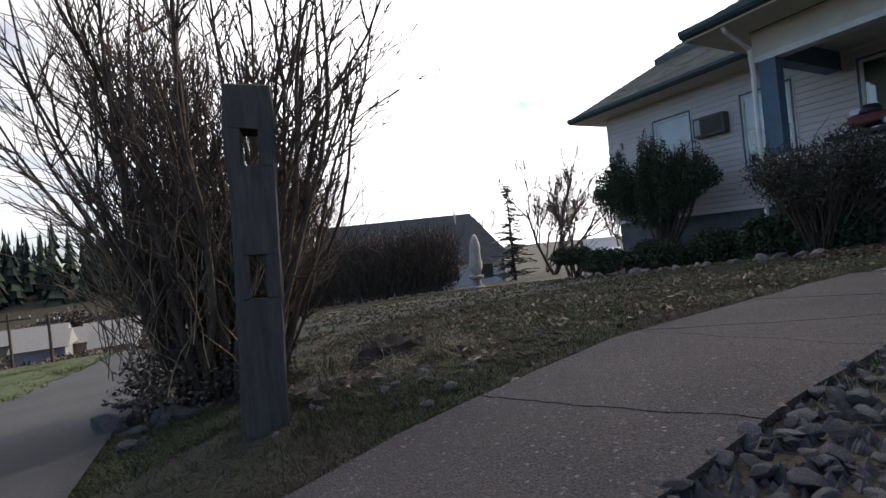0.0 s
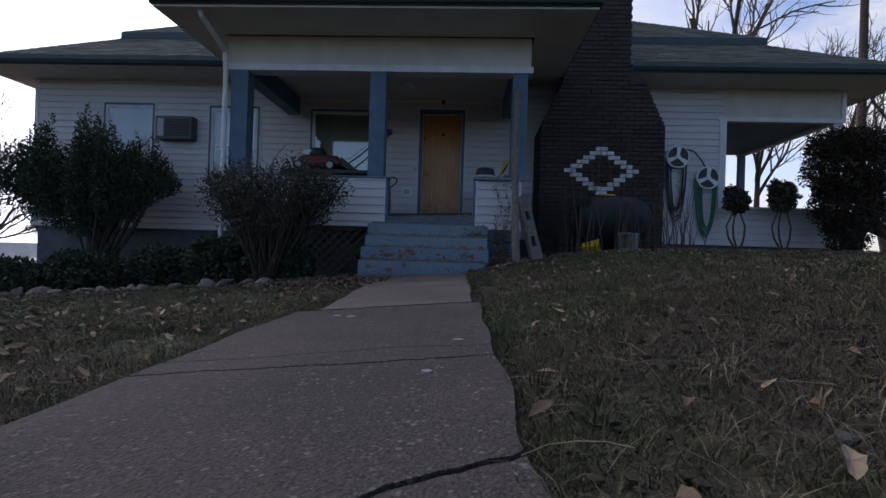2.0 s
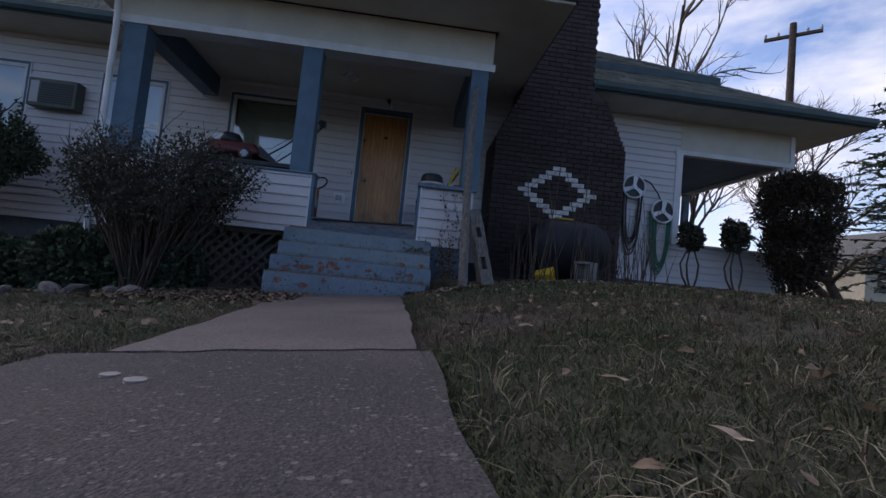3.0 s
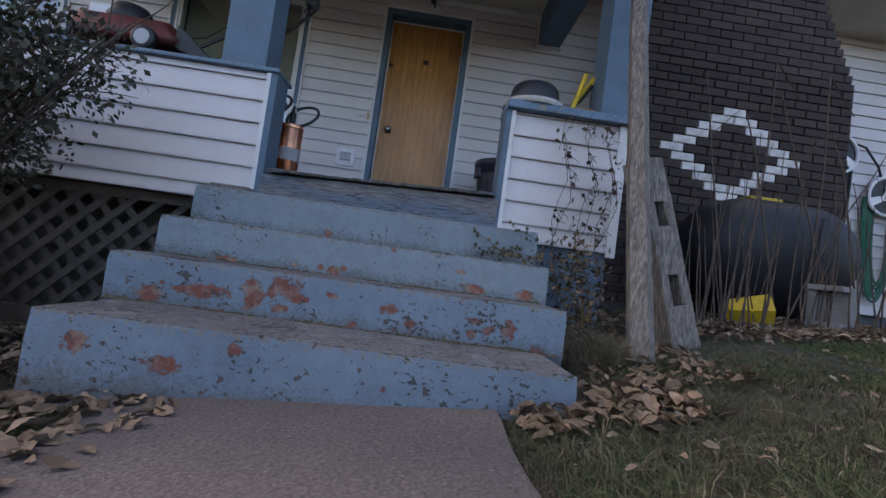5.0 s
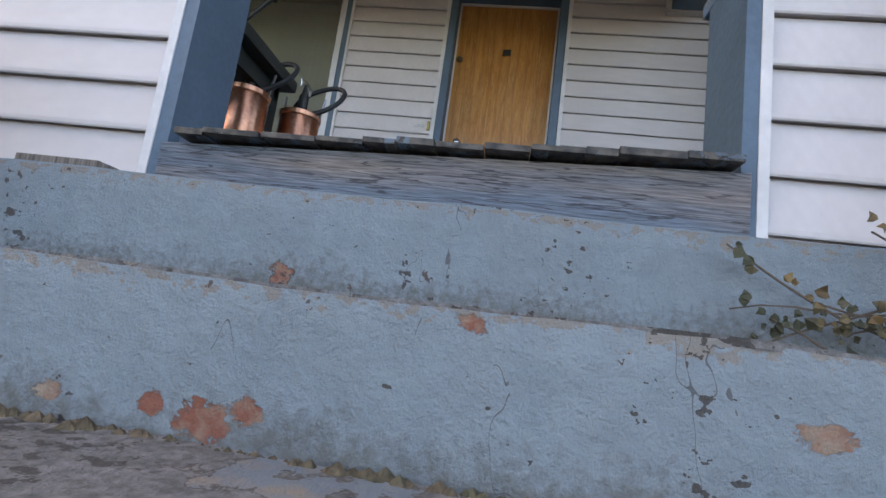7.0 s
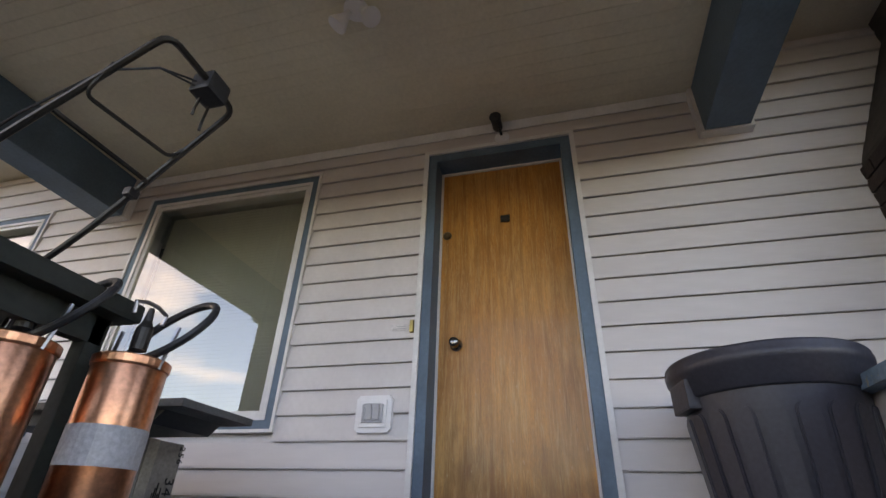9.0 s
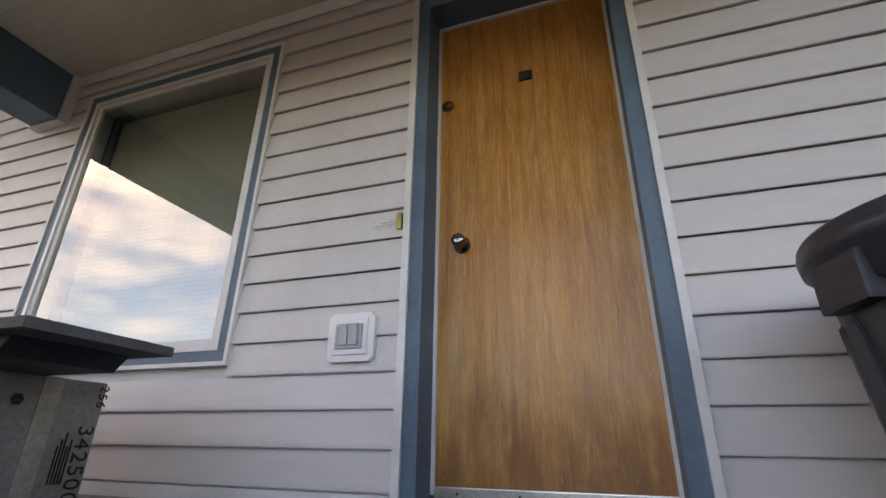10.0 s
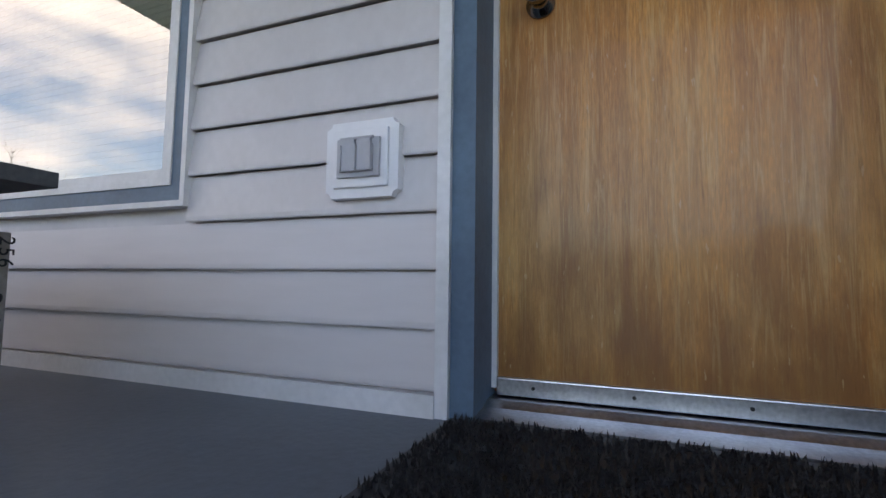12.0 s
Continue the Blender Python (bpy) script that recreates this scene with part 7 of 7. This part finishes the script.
scatter_leaves("fallen_leaves", 420, (-10.2, -6.0, 0.42, 2.4), 0.020, pale_leaf, "bleached leaves on the lawn", 11)


def tufts(name, count, region, height, material, label, seed, width=0.0012, per=16):
    """Clumps of longer grass leaning outwards, some of it fallen over."""
    r3 = random.Random(seed)
    verts, faces = [], []
    while count:
        x, y = r3.uniform(region[0], region[1]), r3.uniform(region[2], region[3])
        if in_path(x, y) or noise.noise((x * 1.9, y * 1.9, seed)) < -0.05:
            continue
        count -= 1
        z = ground(x, y) + bumpy(x, y) - 0.012
        big = r3.uniform(0.55, 1.35)
        for _ in range(per):
            a, out = r3.random() * math.tau, r3.random() ** 0.6
            h = height * big * r3.uniform(0.5, 1.2)
            d = Vector((math.cos(a), math.sin(a), 0))
            w = Vector((-d.y, d.x, 0)) * width
            p = Vector((x, y, z)) + d * 0.02 * big * out
            m1 = p + d * h * 0.35 * out + Vector((0, 0, h * 0.55))
            m2 = p + d * h * (0.9 * out + 0.1) + Vector((0, 0, h * (0.9 - 0.45 * out)))
            m3 = m2 + d * h * 0.35 * out + Vector((0, 0, h * (0.12 - 0.3 * out)))
            i = len(verts)
            verts += [p - w, p + w, m1 + w, m1 - w, m2 + w * 0.7, m2 - w * 0.7, m3]
            faces += [(i, i + 1, i + 2, i + 3), (i + 3, i + 2, i + 4, i + 5), (i + 5, i + 4, i + 6)]
    return tagged(mesh_object(name, verts, faces, material), label, "grass", kind="stuff")


tufts("grass_tufts", 900, (-9.3, -2.9, -3.4, -0.58), 0.062, grass_mat, "shaggy tufts in the winter lawn", 1)
tufts("grass_tufts", 800, (-10.2, -3.4, 0.36, 3.0), 0.055, green_blades, "shaggy tufts in the winter lawn", 2)
tufts("straw_tufts", 420, (-9.3, -2.9, -3.4, -0.58), 0.075, straw_mat, "tufts of bleached dead grass", 3, 0.0010, 11)
tufts("straw_tufts", 520, (-10.2, -5.0, 0.38, 2.6), 0.065, straw_mat, "tufts of bleached dead grass", 4, 0.0010, 11)
tufts("straw_tufts", 90, (-9.95, -9.2, 0.9, 1.7), 0.13, straw_mat, "tall dead grass round the old stump", 5, 0.0014, 20)

# straw and thin twigs lying on the lawn
r3 = random.Random(66)
lying = []
for _ in range(700):
    x, y = r3.uniform(-10.1, -2.9), r3.choice((r3.uniform(0.4, 2.4), r3.uniform(-3.0, -0.62)))
    if in_path(x, y):
        continue
    a, n_ = r3.random() * math.tau, r3.uniform(0.04, 0.14)
    pts = []
    for q in range(5):
        px, py = x + math.cos(a) * n_ * q / 4, y + math.sin(a) * n_ * q / 4
        a += r3.uniform(-0.25, 0.25)
        pts.append(Vector((px, py, ground(px, py) + bumpy(px, py) + 0.014 + 0.012 * math.sin(q * 0.8) * r3.random())))
    lying.append((pts, 0.0011, 0.0006))
tagged(mesh_object("straw_litter", *rods(lying, 3), straw_mat), "loose straw and thin twigs on the lawn", "straw", kind="stuff")

# clods of earth on the bank by the post and beside the path
cv, cf = [], []
unit = bmesh.new()
bmesh.ops.create_icosphere(unit, subdivisions=1, radius=1)
uv_, uf_ = [v.co.copy() for v in unit.verts], [tuple(v.index for v in f.verts) for f in unit.faces]
unit.free()
for _ in range(620):
    x, y = r3.choice(((r3.uniform(-10.15, -8.7), r3.uniform(0.42, 1.5)), (r3.uniform(-8.75, -7.3), r3.uniform(-1.5, -0.62))))
    if in_path(x, y):
        continue
    c, sz_ = Vector((x, y, ground(x, y) + bumpy(x, y))), r3.uniform(0.007, 0.032) * (0.4 if y < 0 else 1.0)
    i = len(cv)
    for v in uv_:
        n_ = 1 + 0.5 * noise.noise(v * 1.7 + c * 9)
        cv.append(c + Vector((v.x * 1.25, v.y, v.z * 0.65)) * sz_ * n_)
    cf += [tuple(k + i for k in f) for f in uf_]
tagged(mesh_object("soil_clods", cv, cf, soil_mat), "crumbly clods of dark earth on the bank", "soil", kind="stuff")


def rock_mesh(seed, material):
    bm = bmesh.new()
    bmesh.ops.create_icosphere(bm, subdivisions=2, radius=1)
    r4 = random.Random(seed)
    cuts = [(Vector((r4.uniform(-1, 1), r4.uniform(-1, 1), r4.uniform(-1, 1))).normalized(), r4.uniform(0.45, 0.8)) for _ in range(7)]
    for v in bm.verts:
        for n_, d in cuts:
            k = v.co.dot(n_) - d
            if k > 0:
                v.co -= n_ * k
        v.co *= 1 + 0.08 * noise.noise(v.co * 3 + Vector((seed, 0, 0)))
    me = bpy.data.meshes.new("rock")
    bm.to_mesh(me)
    bm.free()
    me.materials.append(material)
    return me


ROCKS = [rock_mesh(s, rock_mat) for s in range(5)]
PALE = [rock_mesh(s + 20, pale_rock) for s in range(4)]
r5 = random.Random(31)


def put_rocks(n, region, sizes, meshes, label, group):
    for _ in range(n):
        x, y = r5.uniform(region[0], region[1]), r5.uniform(region[2], region[3])
        s = r5.uniform(*sizes)
        ob = new("rock", meshes[r5.randrange(len(meshes))])
        ob.matrix_basis = Matrix.LocRotScale((x, y, ground(x, y) + s * 0.22), Euler((r5.random() * 0.6, r5.random() * 0.6, r5.random() * 6)), (s * r5.uniform(0.8, 1.3), s, s * r5.uniform(0.4, 0.75)))
        tagged(ob, label, "rock", group)


put_rocks(285, (-10.0, -8.9, -1.4, -0.62), (0.010, 0.032), ROCKS, "broken grey rock beside the path", "rocks by the path")
put_rocks(5, (-8.75, -7.9, -1.6, -0.85), (0.01, 0.025), ROCKS, "grey rock half sunk in the lawn", "rocks by the path")
put_rocks(24, (-10.3, -9.3, 0.15, 0.75), (0.010, 0.030), ROCKS[:3] + PALE[:1], "weathered stone at the foot of the post", "stones by the post")
put_rocks(16, (-10.85, -10.5, 1.0, 2.6), (0.04, 0.10), ROCKS, "rough stone under the bare shrub", "stones by the shrub")
for i in range(26):
    y = 1.6 + i * 0.24
    put_rocks(1, (-3.45 + 0.12 * (y - 1.6) * 1.6, -3.25 + 0.12 * (y - 1.6) * 1.6, y, y + 0.1), (0.06, 0.13), PALE, "pale edging stone of the flower bed", "bed edging stones")
gv, gf = [], []
for _ in range(1500):
    x, y, s = r5.uniform(-10.1, -8.8), r5.uniform(-1.4, -0.58), r5.uniform(0.006, 0.02)
    i = len(gv)
    z = ground(x, y)
    a = r5.random() * 6
    gv += [(x + math.cos(a + q) * s, y + math.sin(a + q) * s, z - 0.01) for q in (0, 1.6, 3.1, 4.6)] + [(x + r5.uniform(-0.4, 0.4) * s, y, z + s * 0.8)]
    gf += [(i, i + 1, i + 4), (i + 1, i + 2, i + 4), (i + 2, i + 3, i + 4), (i + 3, i, i + 4)]
tagged(mesh_object("gravel", gv, gf, rock_mat), "loose grey gravel beside the path", "gravel", kind="stuff")
spots = [(-7.94, -0.42), (-7.6, -0.48), (-6.9, 0.05), (-6.95, -0.02)]
chip_mat = mat("pale_lichen", (0.27, 0.25, 0.24), (0.21, 0.20, 0.19), 0.9)
for x, y in spots:
    s = r5.uniform(0.011, 0.02)
    bm = bmesh.new()
    vs = [bm.verts.new((x + math.cos(q * 0.698) * s * r5.uniform(0.85, 1.1), y + math.sin(q * 0.698) * s * r5.uniform(0.85, 1.1), ground(x, y) + 0.0185)) for q in range(9)]
    lo_ = [bm.verts.new((v.co.x, v.co.y, v.co.z - 0.016)) for v in vs]
    bm.faces.new(vs)
    for q in range(9):
        bm.faces.new((vs[q], lo_[q], lo_[(q + 1) % 9], vs[(q + 1) % 9]))
    solid("pale_chip", bm, chip_mat, "small pale chip on the concrete path", "chip", (x, y, ground(x, y)), "chips on the path")
sb_ = lathe([(0.20, -0.1), (0.16, 0.0), (0.13, 0.03), (0.125, 0.055), (0.10, 0.06), (0.05, 0.045), (0.0, 0.04)], (0, 0, 0), 30)
for v in sb_.verts:
    v.co += Vector((1, 1, 0.8)) * 0.035 * noise.noise(v.co * 21) + Vector((0, 0, 0.02)) * noise.noise(v.co * 60)
sb_.transform(Matrix.Translation((-9.5, 1.3, ground(-9.5, 1.3))) @ Matrix.Diagonal((1.5, 1.1, 1.7, 1)))
stump = solid("tree_stump", sb_, mat("rotten_wood", (0.06, 0.046, 0.036), (0.03, 0.023, 0.02), 0.95, 8, 50, 0.8), "low rotten stump in the grass", "stump", (-9.5, 1.3, ground(-9.5, 1.3)))


# ---- the distance ----
def conifer(name, base, height, radius, label, seed, n_tiers=26, per=9, needles=14, material=conifer_mat, start=0.06, size=1.0):
    r6 = random.Random(seed)
    t = thing(name, label, "tree", base)
    b = Vector(base)
    under(t, "trunk", *rods([([b - Vector((0, 0, 0.2)), b + Vector((0, 0, height * 0.5)), b + Vector((0, 0, height))], height * 0.02, 0.01)], 7), bark_mat, True)
    ls, v, f = [], [], []
    for k in range(n_tiers):
        u = start + (1 - start) * k / n_tiers
        z = height * u
        L = radius * (1 - u) ** 0.8 * r6.uniform(0.75, 1.15) + 0.1
        for j in range(per):
            a = r6.random() * math.tau
            d = Vector((math.cos(a), math.sin(a), r6.uniform(-0.05, 0.25)))
            pts = wander(b + Vector((0, 0, z + r6.uniform(-0.2, 0.2))), d, L * r6.uniform(0.6, 1.1), 5, 0.08, -0.05, r6)
            ls.append((pts, 0.03 * (1 - u) + 0.008, 0.004))
            for _ in range(needles):
                q = r6.random() ** 0.7
                i5 = min(int(q * 5), 4)
                p = pts[i5].lerp(pts[i5 + 1], q * 5 - i5)
                s = (0.10 + 0.16 * (1 - u)) * size * r6.uniform(0.7, 1.3)
                o = Vector((r6.uniform(-1, 1), r6.uniform(-1, 1), r6.uniform(-0.35, 0.2)))
                w = Vector((-o.y, o.x, r6.uniform(-0.3, 0.3))) * 0.35
                i = len(v)
                v += [p - w * s, p + o * s * 0.5 - w * s * 0.6 + Vector((0, 0, 0.02)), p + o * s * 1.4, p + w * s]
                f.append((i, i + 1, i + 2, i + 3))
    under(t, "bough", *rods(ls, 4), bark_mat)
    under(t, "needles", v, f, material, kind="stuff")
    return t


conifer("fir_tree", (4.3, -14.5, ground(4.3, -14.5)), 7.2, 3.5, "tall dark fir tree beyond the side porch", 71, 15, 11, 46, size=0.9, start=0.15)
conifer("fir_tree", (3.3, 17.3, ground(3.3, 17.3)), 4.6, 1.3, "young fir tree at the end of the lawn", 72, 20, 9, 14)
bare_tree("bare_tree", (5.0, 16.4, ground(5.0, 16.4)), 6.8, 0.085, "leafless many-stemmed tree at the end of the lawn", 73, 4, 4, 0.6, (7, 6, 5, 5))
bare_tree("bare_tree", (19.6, -13.2, ground(19.6, -13.2)), 20.0, 0.34, "tall bare tree behind the roof", 74, 4, 1, 0.1, (3, 4, 5, 5))
bare_tree("bare_tree", (13.5, -19.5, ground(13.5, -19.5)), 11.0, 0.16, "bare tree seen through the side porch", 75, 4, 2, 0.3, (4, 5, 5, 6))
bare_tree("bare_tree", (7.5, -10.2, ground(7.5, -10.2)), 7.0, 0.12, "bare tree seen through the side porch", 76, 4, 1, 0.2, (4, 5, 5, 6))
bare_tree("bare_tree", (-8.2, 18.5, ground(-8.2, 18.5)), 7.0, 0.12, "bare tree beside the lane below the garden", 78, 4, 2, 0.3, (5, 6, 5, 6))
bare_tree("bare_tree", (-5.5, 24.0, ground(-5.5, 24.0)), 8.5, 0.1, "bare tree behind the hedge", 79, 4, 4, 0.5, (5, 5, 5, 5))
for bx, by, bh, bs in ((-4.0, 31.0, 10.5, 81), (0.5, 35.0, 10.5, 82), (9.5, 31.0, 6.0, 83), (13.5, 27.0, 6.5, 84), (16.0, 22.0, 5.5, 85)):
    bare_tree("bare_tree", (bx, by, ground(bx, by)), bh, 0.08, "bare brown tree in the distance beyond the lawn", bs, 4, 3, 0.5, (5, 5, 5, 5), twig_mat, pale_twig)
bare_tree("twisted_tree", (2.6, -11.0, ground(2.6, -11.0)), 2.6, 0.14, "small twisted dark tree on the lawn", 80, 3, 2, 0.8, (4, 4, 5))

hedge = thing("bare_hedge", "tall dense tangled brown leafless hedge", "hedge", (-3.5, 17.4, ground(-3.5, 17.4)))
hv, hf, hl = [], [], []
r7 = random.Random(90)
for _ in range(7000):
    u = r7.random()
    p = Vector((-0.9 - 8.4 * u, 16.4 + 2.85 * u, 0)) + Vector((r7.uniform(-0.3, 0.3), r7.uniform(-0.6, 0.6), 0))
    p.z = ground(p.x, p.y)
    hl.append((wander(p + Vector((0, 0, r7.uniform(0, 1.3))), (r7.uniform(-0.8, 0.8), r7.uniform(-0.8, 0.8), 1), 1.35 + r7.uniform(-0.5, 0.85), 5, 0.28, 0.05, r7), 0.016, 0.005))
under(hedge, "stem", *rods(hl, 3), hedge_mat, kind="stuff")
under(hedge, "twig_mass", *leaf_cloud([((-0.9 - 8.4 * u, 16.4 + 2.85 * u, ground(-3, 17.4) + 1.35), (0.75, 0.75, 1.5)) for u in [i / 10 for i in range(11)]], 15000, 0.075, r7, 0.2), hedge_mat, kind="stuff")

barn = thing("barn", "low white barn with a grey hipped roof", "barn", (3.2, 26.5, -2.0))
M = Matrix.Translation((3.2, 26.3, -1.75)) @ pose(0, 0, 0, 0, 0, -29)
bw = box(-6.5, 4.6, -2.6, 2.6, -0.6, 1.5)
bw.transform(M)
part("wall", bw, barn_wall, barn)
br = bmesh.new()
pp = [(-7, -3.1, 1.35), (5.1, -3.1, 1.35), (5.1, 3.1, 1.35), (-7, 3.1, 1.35), (-6.6, 0, 4.35), (3.0, 0, 4.35)]
vv = [br.verts.new(p) for p in pp]
for q in ((0, 1, 5, 4), (2, 3, 4, 5), (1, 2, 5), (3, 0, 4), (3, 2, 1, 0)):
    br.faces.new([vv[i] for i in q])
br.transform(M)
part("roof", br, barn_roof, barn)
for x in (-1.5, 1.2, 3.2):
    w = box(x, x + 0.7, -2.64, -2.58, 0.3, 1.1)
    w.transform(M)
    part("window", w, shade_fill, barn)
vp = tube([(2.0, -0.6, 3.6), (2.0, -0.6, 4.6)], 0.05, 8)
vp.transform(M)
part("vent_pipe", vp, white_trim, barn)

sz = ground(-2.45, 11.6)
st = bmesh.new()
bmesh.ops.create_uvsphere(st, u_segments=20, v_segments=16, radius=1)
for v in st.verts:
    c = v.co
    t = (c.z + 1) / 2
    w = 0.24 - 0.08 * t + 0.06 * math.sin(t * 9) * (1 - t) + 0.03 * noise.noise(c * 3)
    v.co = Vector((-2.45 + c.x * w + 0.06 * t, 11.6 + c.y * w, sz + 0.42 + 1.32 * t))
solid("wrapped_statue", st, wrap_mat, "pale weathered shrouded garden statue", "statue", (-2.45, 11.6, sz + 0.42), smooth=True)
ped = thing("pedestal", "round stone pedestal under the statue", "pedestal", (-2.45, 11.6, sz))
part("base", lathe([(0.26, -0.1), (0.26, 0.08), (0.16, 0.12), (0.13, 0.3), (0.24, 0.36), (0.24, 0.43)], (-2.45, 11.6, sz), 24), cinder_mat, ped)


def power_pole(base, height, label, arm, aim, seed):
    p = thing("utility_pole", label, "utility pole", base)
    b = Vector(base)
    part("pole", tube([b - Vector((0, 0, 0.3)), b + Vector((0, 0, height))], [0.15, 0.11] if height > 8 else [0.09, 0.07], 10), bark_mat, p)
    d = Vector((math.cos(aim), math.sin(aim), 0))
    top = b + Vector((0, 0, height - 0.45))
    part("crossarm", tube([top - d * arm, top + d * arm], 0.07, 4), bark_mat, p)
    for s in (-0.95, -0.5, 0.5, 0.95):
        q = top + d * arm * s + Vector((0, 0, 0.07))
        part("insulator", lathe([(0.03, 0), (0.05, 0.06), (0.03, 0.14), (0.0, 0.15)], q, 10), grey_plastic, p)
    return p


power_pole((7.4, -13.45, ground(7.4, -13.45)), 9.9, "brown wooden utility pole with a crossarm", 0.85, radians(48), 1)
power_pole((-20.5, 38.0, ground(-20.5, 38) - 1.5), 5.8, "small distant utility pole by the lane", 1.1, radians(10), 2)
power_pole((-17.5, 33.0, ground(-17.5, 33) - 1.0), 4.6, "small distant utility pole by the lane", 0.5, radians(10), 3)
wires = []
for k in range(3):
    a, b = Vector((-40, 30, 6.5 + k * 0.5)), Vector((-14, -30, 7.5 + k * 0.5))
    wires.append(([a.lerp(b, i / 12) - Vector((0, 0, 1.2 * math.sin(math.pi * i / 12))) for i in range(13)], 0.02, 0.02))
for k in range(2):
    a, b = Vector((-22, 20, 5.2 + k * 0.35)), Vector((20, 32, 5.2 + k * 0.35))
    wires.append(([a.lerp(b, i / 12) - Vector((0, 0, 0.8 * math.sin(math.pi * i / 12))) for i in range(13)], 0.012, 0.012))
tagged(mesh_object("power_lines", *rods(wires, 4), black_plastic), "thin dark overhead power lines", "power line", kind="stuff")

fh = thing("cottage", "small cream cottage with a grey roof far across the lawn", "house", (13.0, -22.0, ground(13, -22)))
gz = ground(13, -22)
part("wall", box(11.5, 15.5, -24.5, -21.0, gz - 0.3, gz + 2.0), mat("cream_wall", (0.55, 0.48, 0.36), (0.48, 0.42, 0.32), 0.8), fh)
part("roof", prism([(-24.9, gz + 1.95), (-20.6, gz + 1.95), (-22.75, gz + 3.6)], "x", 11.2, 15.8), barn_roof, fh)
part("window", box(11.45, 11.52, -22.4, -21.6, gz + 0.7, gz + 1.6), shade_fill, fh)

def parked_car(x, y, turn_deg, label):
    """A small saloon car with its glass and wheels."""
    gz_ = ground(x, y)
    ob_ = thing("parked_car", label, "car", (x, y, gz_))
    T = Matrix.Translation((x, y, gz_)) @ pose(0, 0, 0, 0, 0, turn_deg)
    body = prism([(-2.1, 0.30), (2.1, 0.30), (2.15, 0.62), (1.95, 0.82), (0.95, 0.90), (-1.45, 0.95), (-2.1, 0.88)], "y", -0.85, 0.85)
    bmesh.ops.bevel(body, geom=body.edges[:], offset=0.05, segments=2, affect="EDGES")
    body.transform(T)
    part("body", body, white_trim, ob_)
    cabin = prism([(-1.35, 0.92), (0.85, 0.90), (0.25, 1.40), (-0.95, 1.42)], "y", -0.70, 0.70)
    bmesh.ops.bevel(cabin, geom=cabin.edges[:], offset=0.04, segments=2, affect="EDGES")
    cabin.transform(T)
    part("cabin", cabin, white_trim, ob_)
    for sy in (-0.715, 0.70):
        pane_ = prism([(-1.12, 0.98), (0.62, 0.96), (0.16, 1.33), (-0.85, 1.34)], "y", sy, sy + 0.015)
        pane_.transform(T)
        part("window", pane_, shade_fill, ob_)
    for wx in (-1.3, 1.3):
        for wy in (-0.82, 0.82):
            wheel_ = lathe([(0.20, -0.1), (0.31, -0.09), (0.31, 0.09), (0.20, 0.1)], (wx, wy, 0.31), 20, m=pose(0, 0, 0, 90, 0, 0))
            wheel_.transform(T)
            part("wheel", wheel_, black_plastic, ob_)
    return ob_


parked_car(6.4, 14.9, 50, "white saloon car parked beyond the corner of the house")

# far woods and the valley
fv, ff = [], []
r8 = random.Random(100)
for _ in range(900):
    a = radians(r8.uniform(87, 205))
    D = r8.uniform(84, 132)
    x, y = -10 + D * math.cos(a), D * math.sin(a)
    if (y < -10 and x > -10) or (y < 98 and x > -55):
        continue
    hgt = r8.uniform(7, 13)
    z0 = ground(x, y) - 0.5
    rad = hgt * 0.17
    for k in range(9):
        u = k / 9
        for j in range(6):
            aa = r8.random() * math.tau
            rr = rad * (1 - u) * r8.uniform(0.7, 1.2)
            i = len(fv)
            zc = z0 + hgt * u
            fv += [(x, y, zc + hgt * 0.2), (x + math.cos(aa - 0.5) * rr, y + math.sin(aa - 0.5) * rr, zc), (x + math.cos(aa + 0.5) * rr, y + math.sin(aa + 0.5) * rr, zc - 0.2)]
            ff.append((i, i + 1, i + 2))
tagged(mesh_object("far_woods", fv, ff, far_green), "dark conifer woods on the far hillside", "woods", kind="stuff")
bl = []
for _ in range(420):
    a = radians(r8.uniform(88, 112))
    D = r8.uniform(34, 92)
    x, y = -10 + D * math.cos(a), D * math.sin(a)
    if x > -13.5:
        continue
    q = r8.uniform(0.4, 1.1) * D / 60
    bl.append(((x, y, ground(x, y) + q * 0.5), (q * 1.3, q, q * 0.9)))
tagged(mesh_object("far_bushes", *leaf_cloud(bl, 22000, 0.30, r8, 0.3), hedge_mat), "brown leafless scrub in the valley", "scrub", kind="stuff")
for k, (x, y, w, d, h) in enumerate(((-24, 62, 4, 4, 2.0), (-20.5, 66, 6, 4, 1.8), (-17.5, 58, 3.5, 3, 1.6), (-27, 72, 6, 4, 2.2), (-19, 76, 7, 4, 1.6))):
    gz = ground(x, y)
    hs = thing("valley_house", "small far house in the valley with a grey roof", "house", (x, y, gz), "valley houses")
    part("wall", box(x - w / 2, x + w / 2, y - d / 2, y + d / 2, gz - 1, gz + h), mat("valley_wall", (0.30, 0.24, 0.17) if k % 2 else (0.28, 0.28, 0.29), None, 0.8), hs)
    part("roof", prism([(y - d / 2 - 0.4, gz + h), (y + d / 2 + 0.4, gz + h), (y, gz + h + 1.6)], "x", x - w / 2 - 0.4, x + w / 2 + 0.4), cinder_mat, hs)
r9 = random.Random(7)
for i in range(9):
    x, y = -14.5 - r9.random() * 2 - i * 0.6, 22 + i * 3.2
    s = r9.uniform(0.25, 0.5)
    ob = new("boulder", ROCKS[i % 5])
    ob.matrix_basis = Matrix.LocRotScale((x, y, ground(x, y) + s * 0.2), Euler((0.2, 0.1, i)), (s * 1.3, s, s * 0.7))
    tagged(ob, "dark boulder along the lane verge", "boulder", "verge boulders")
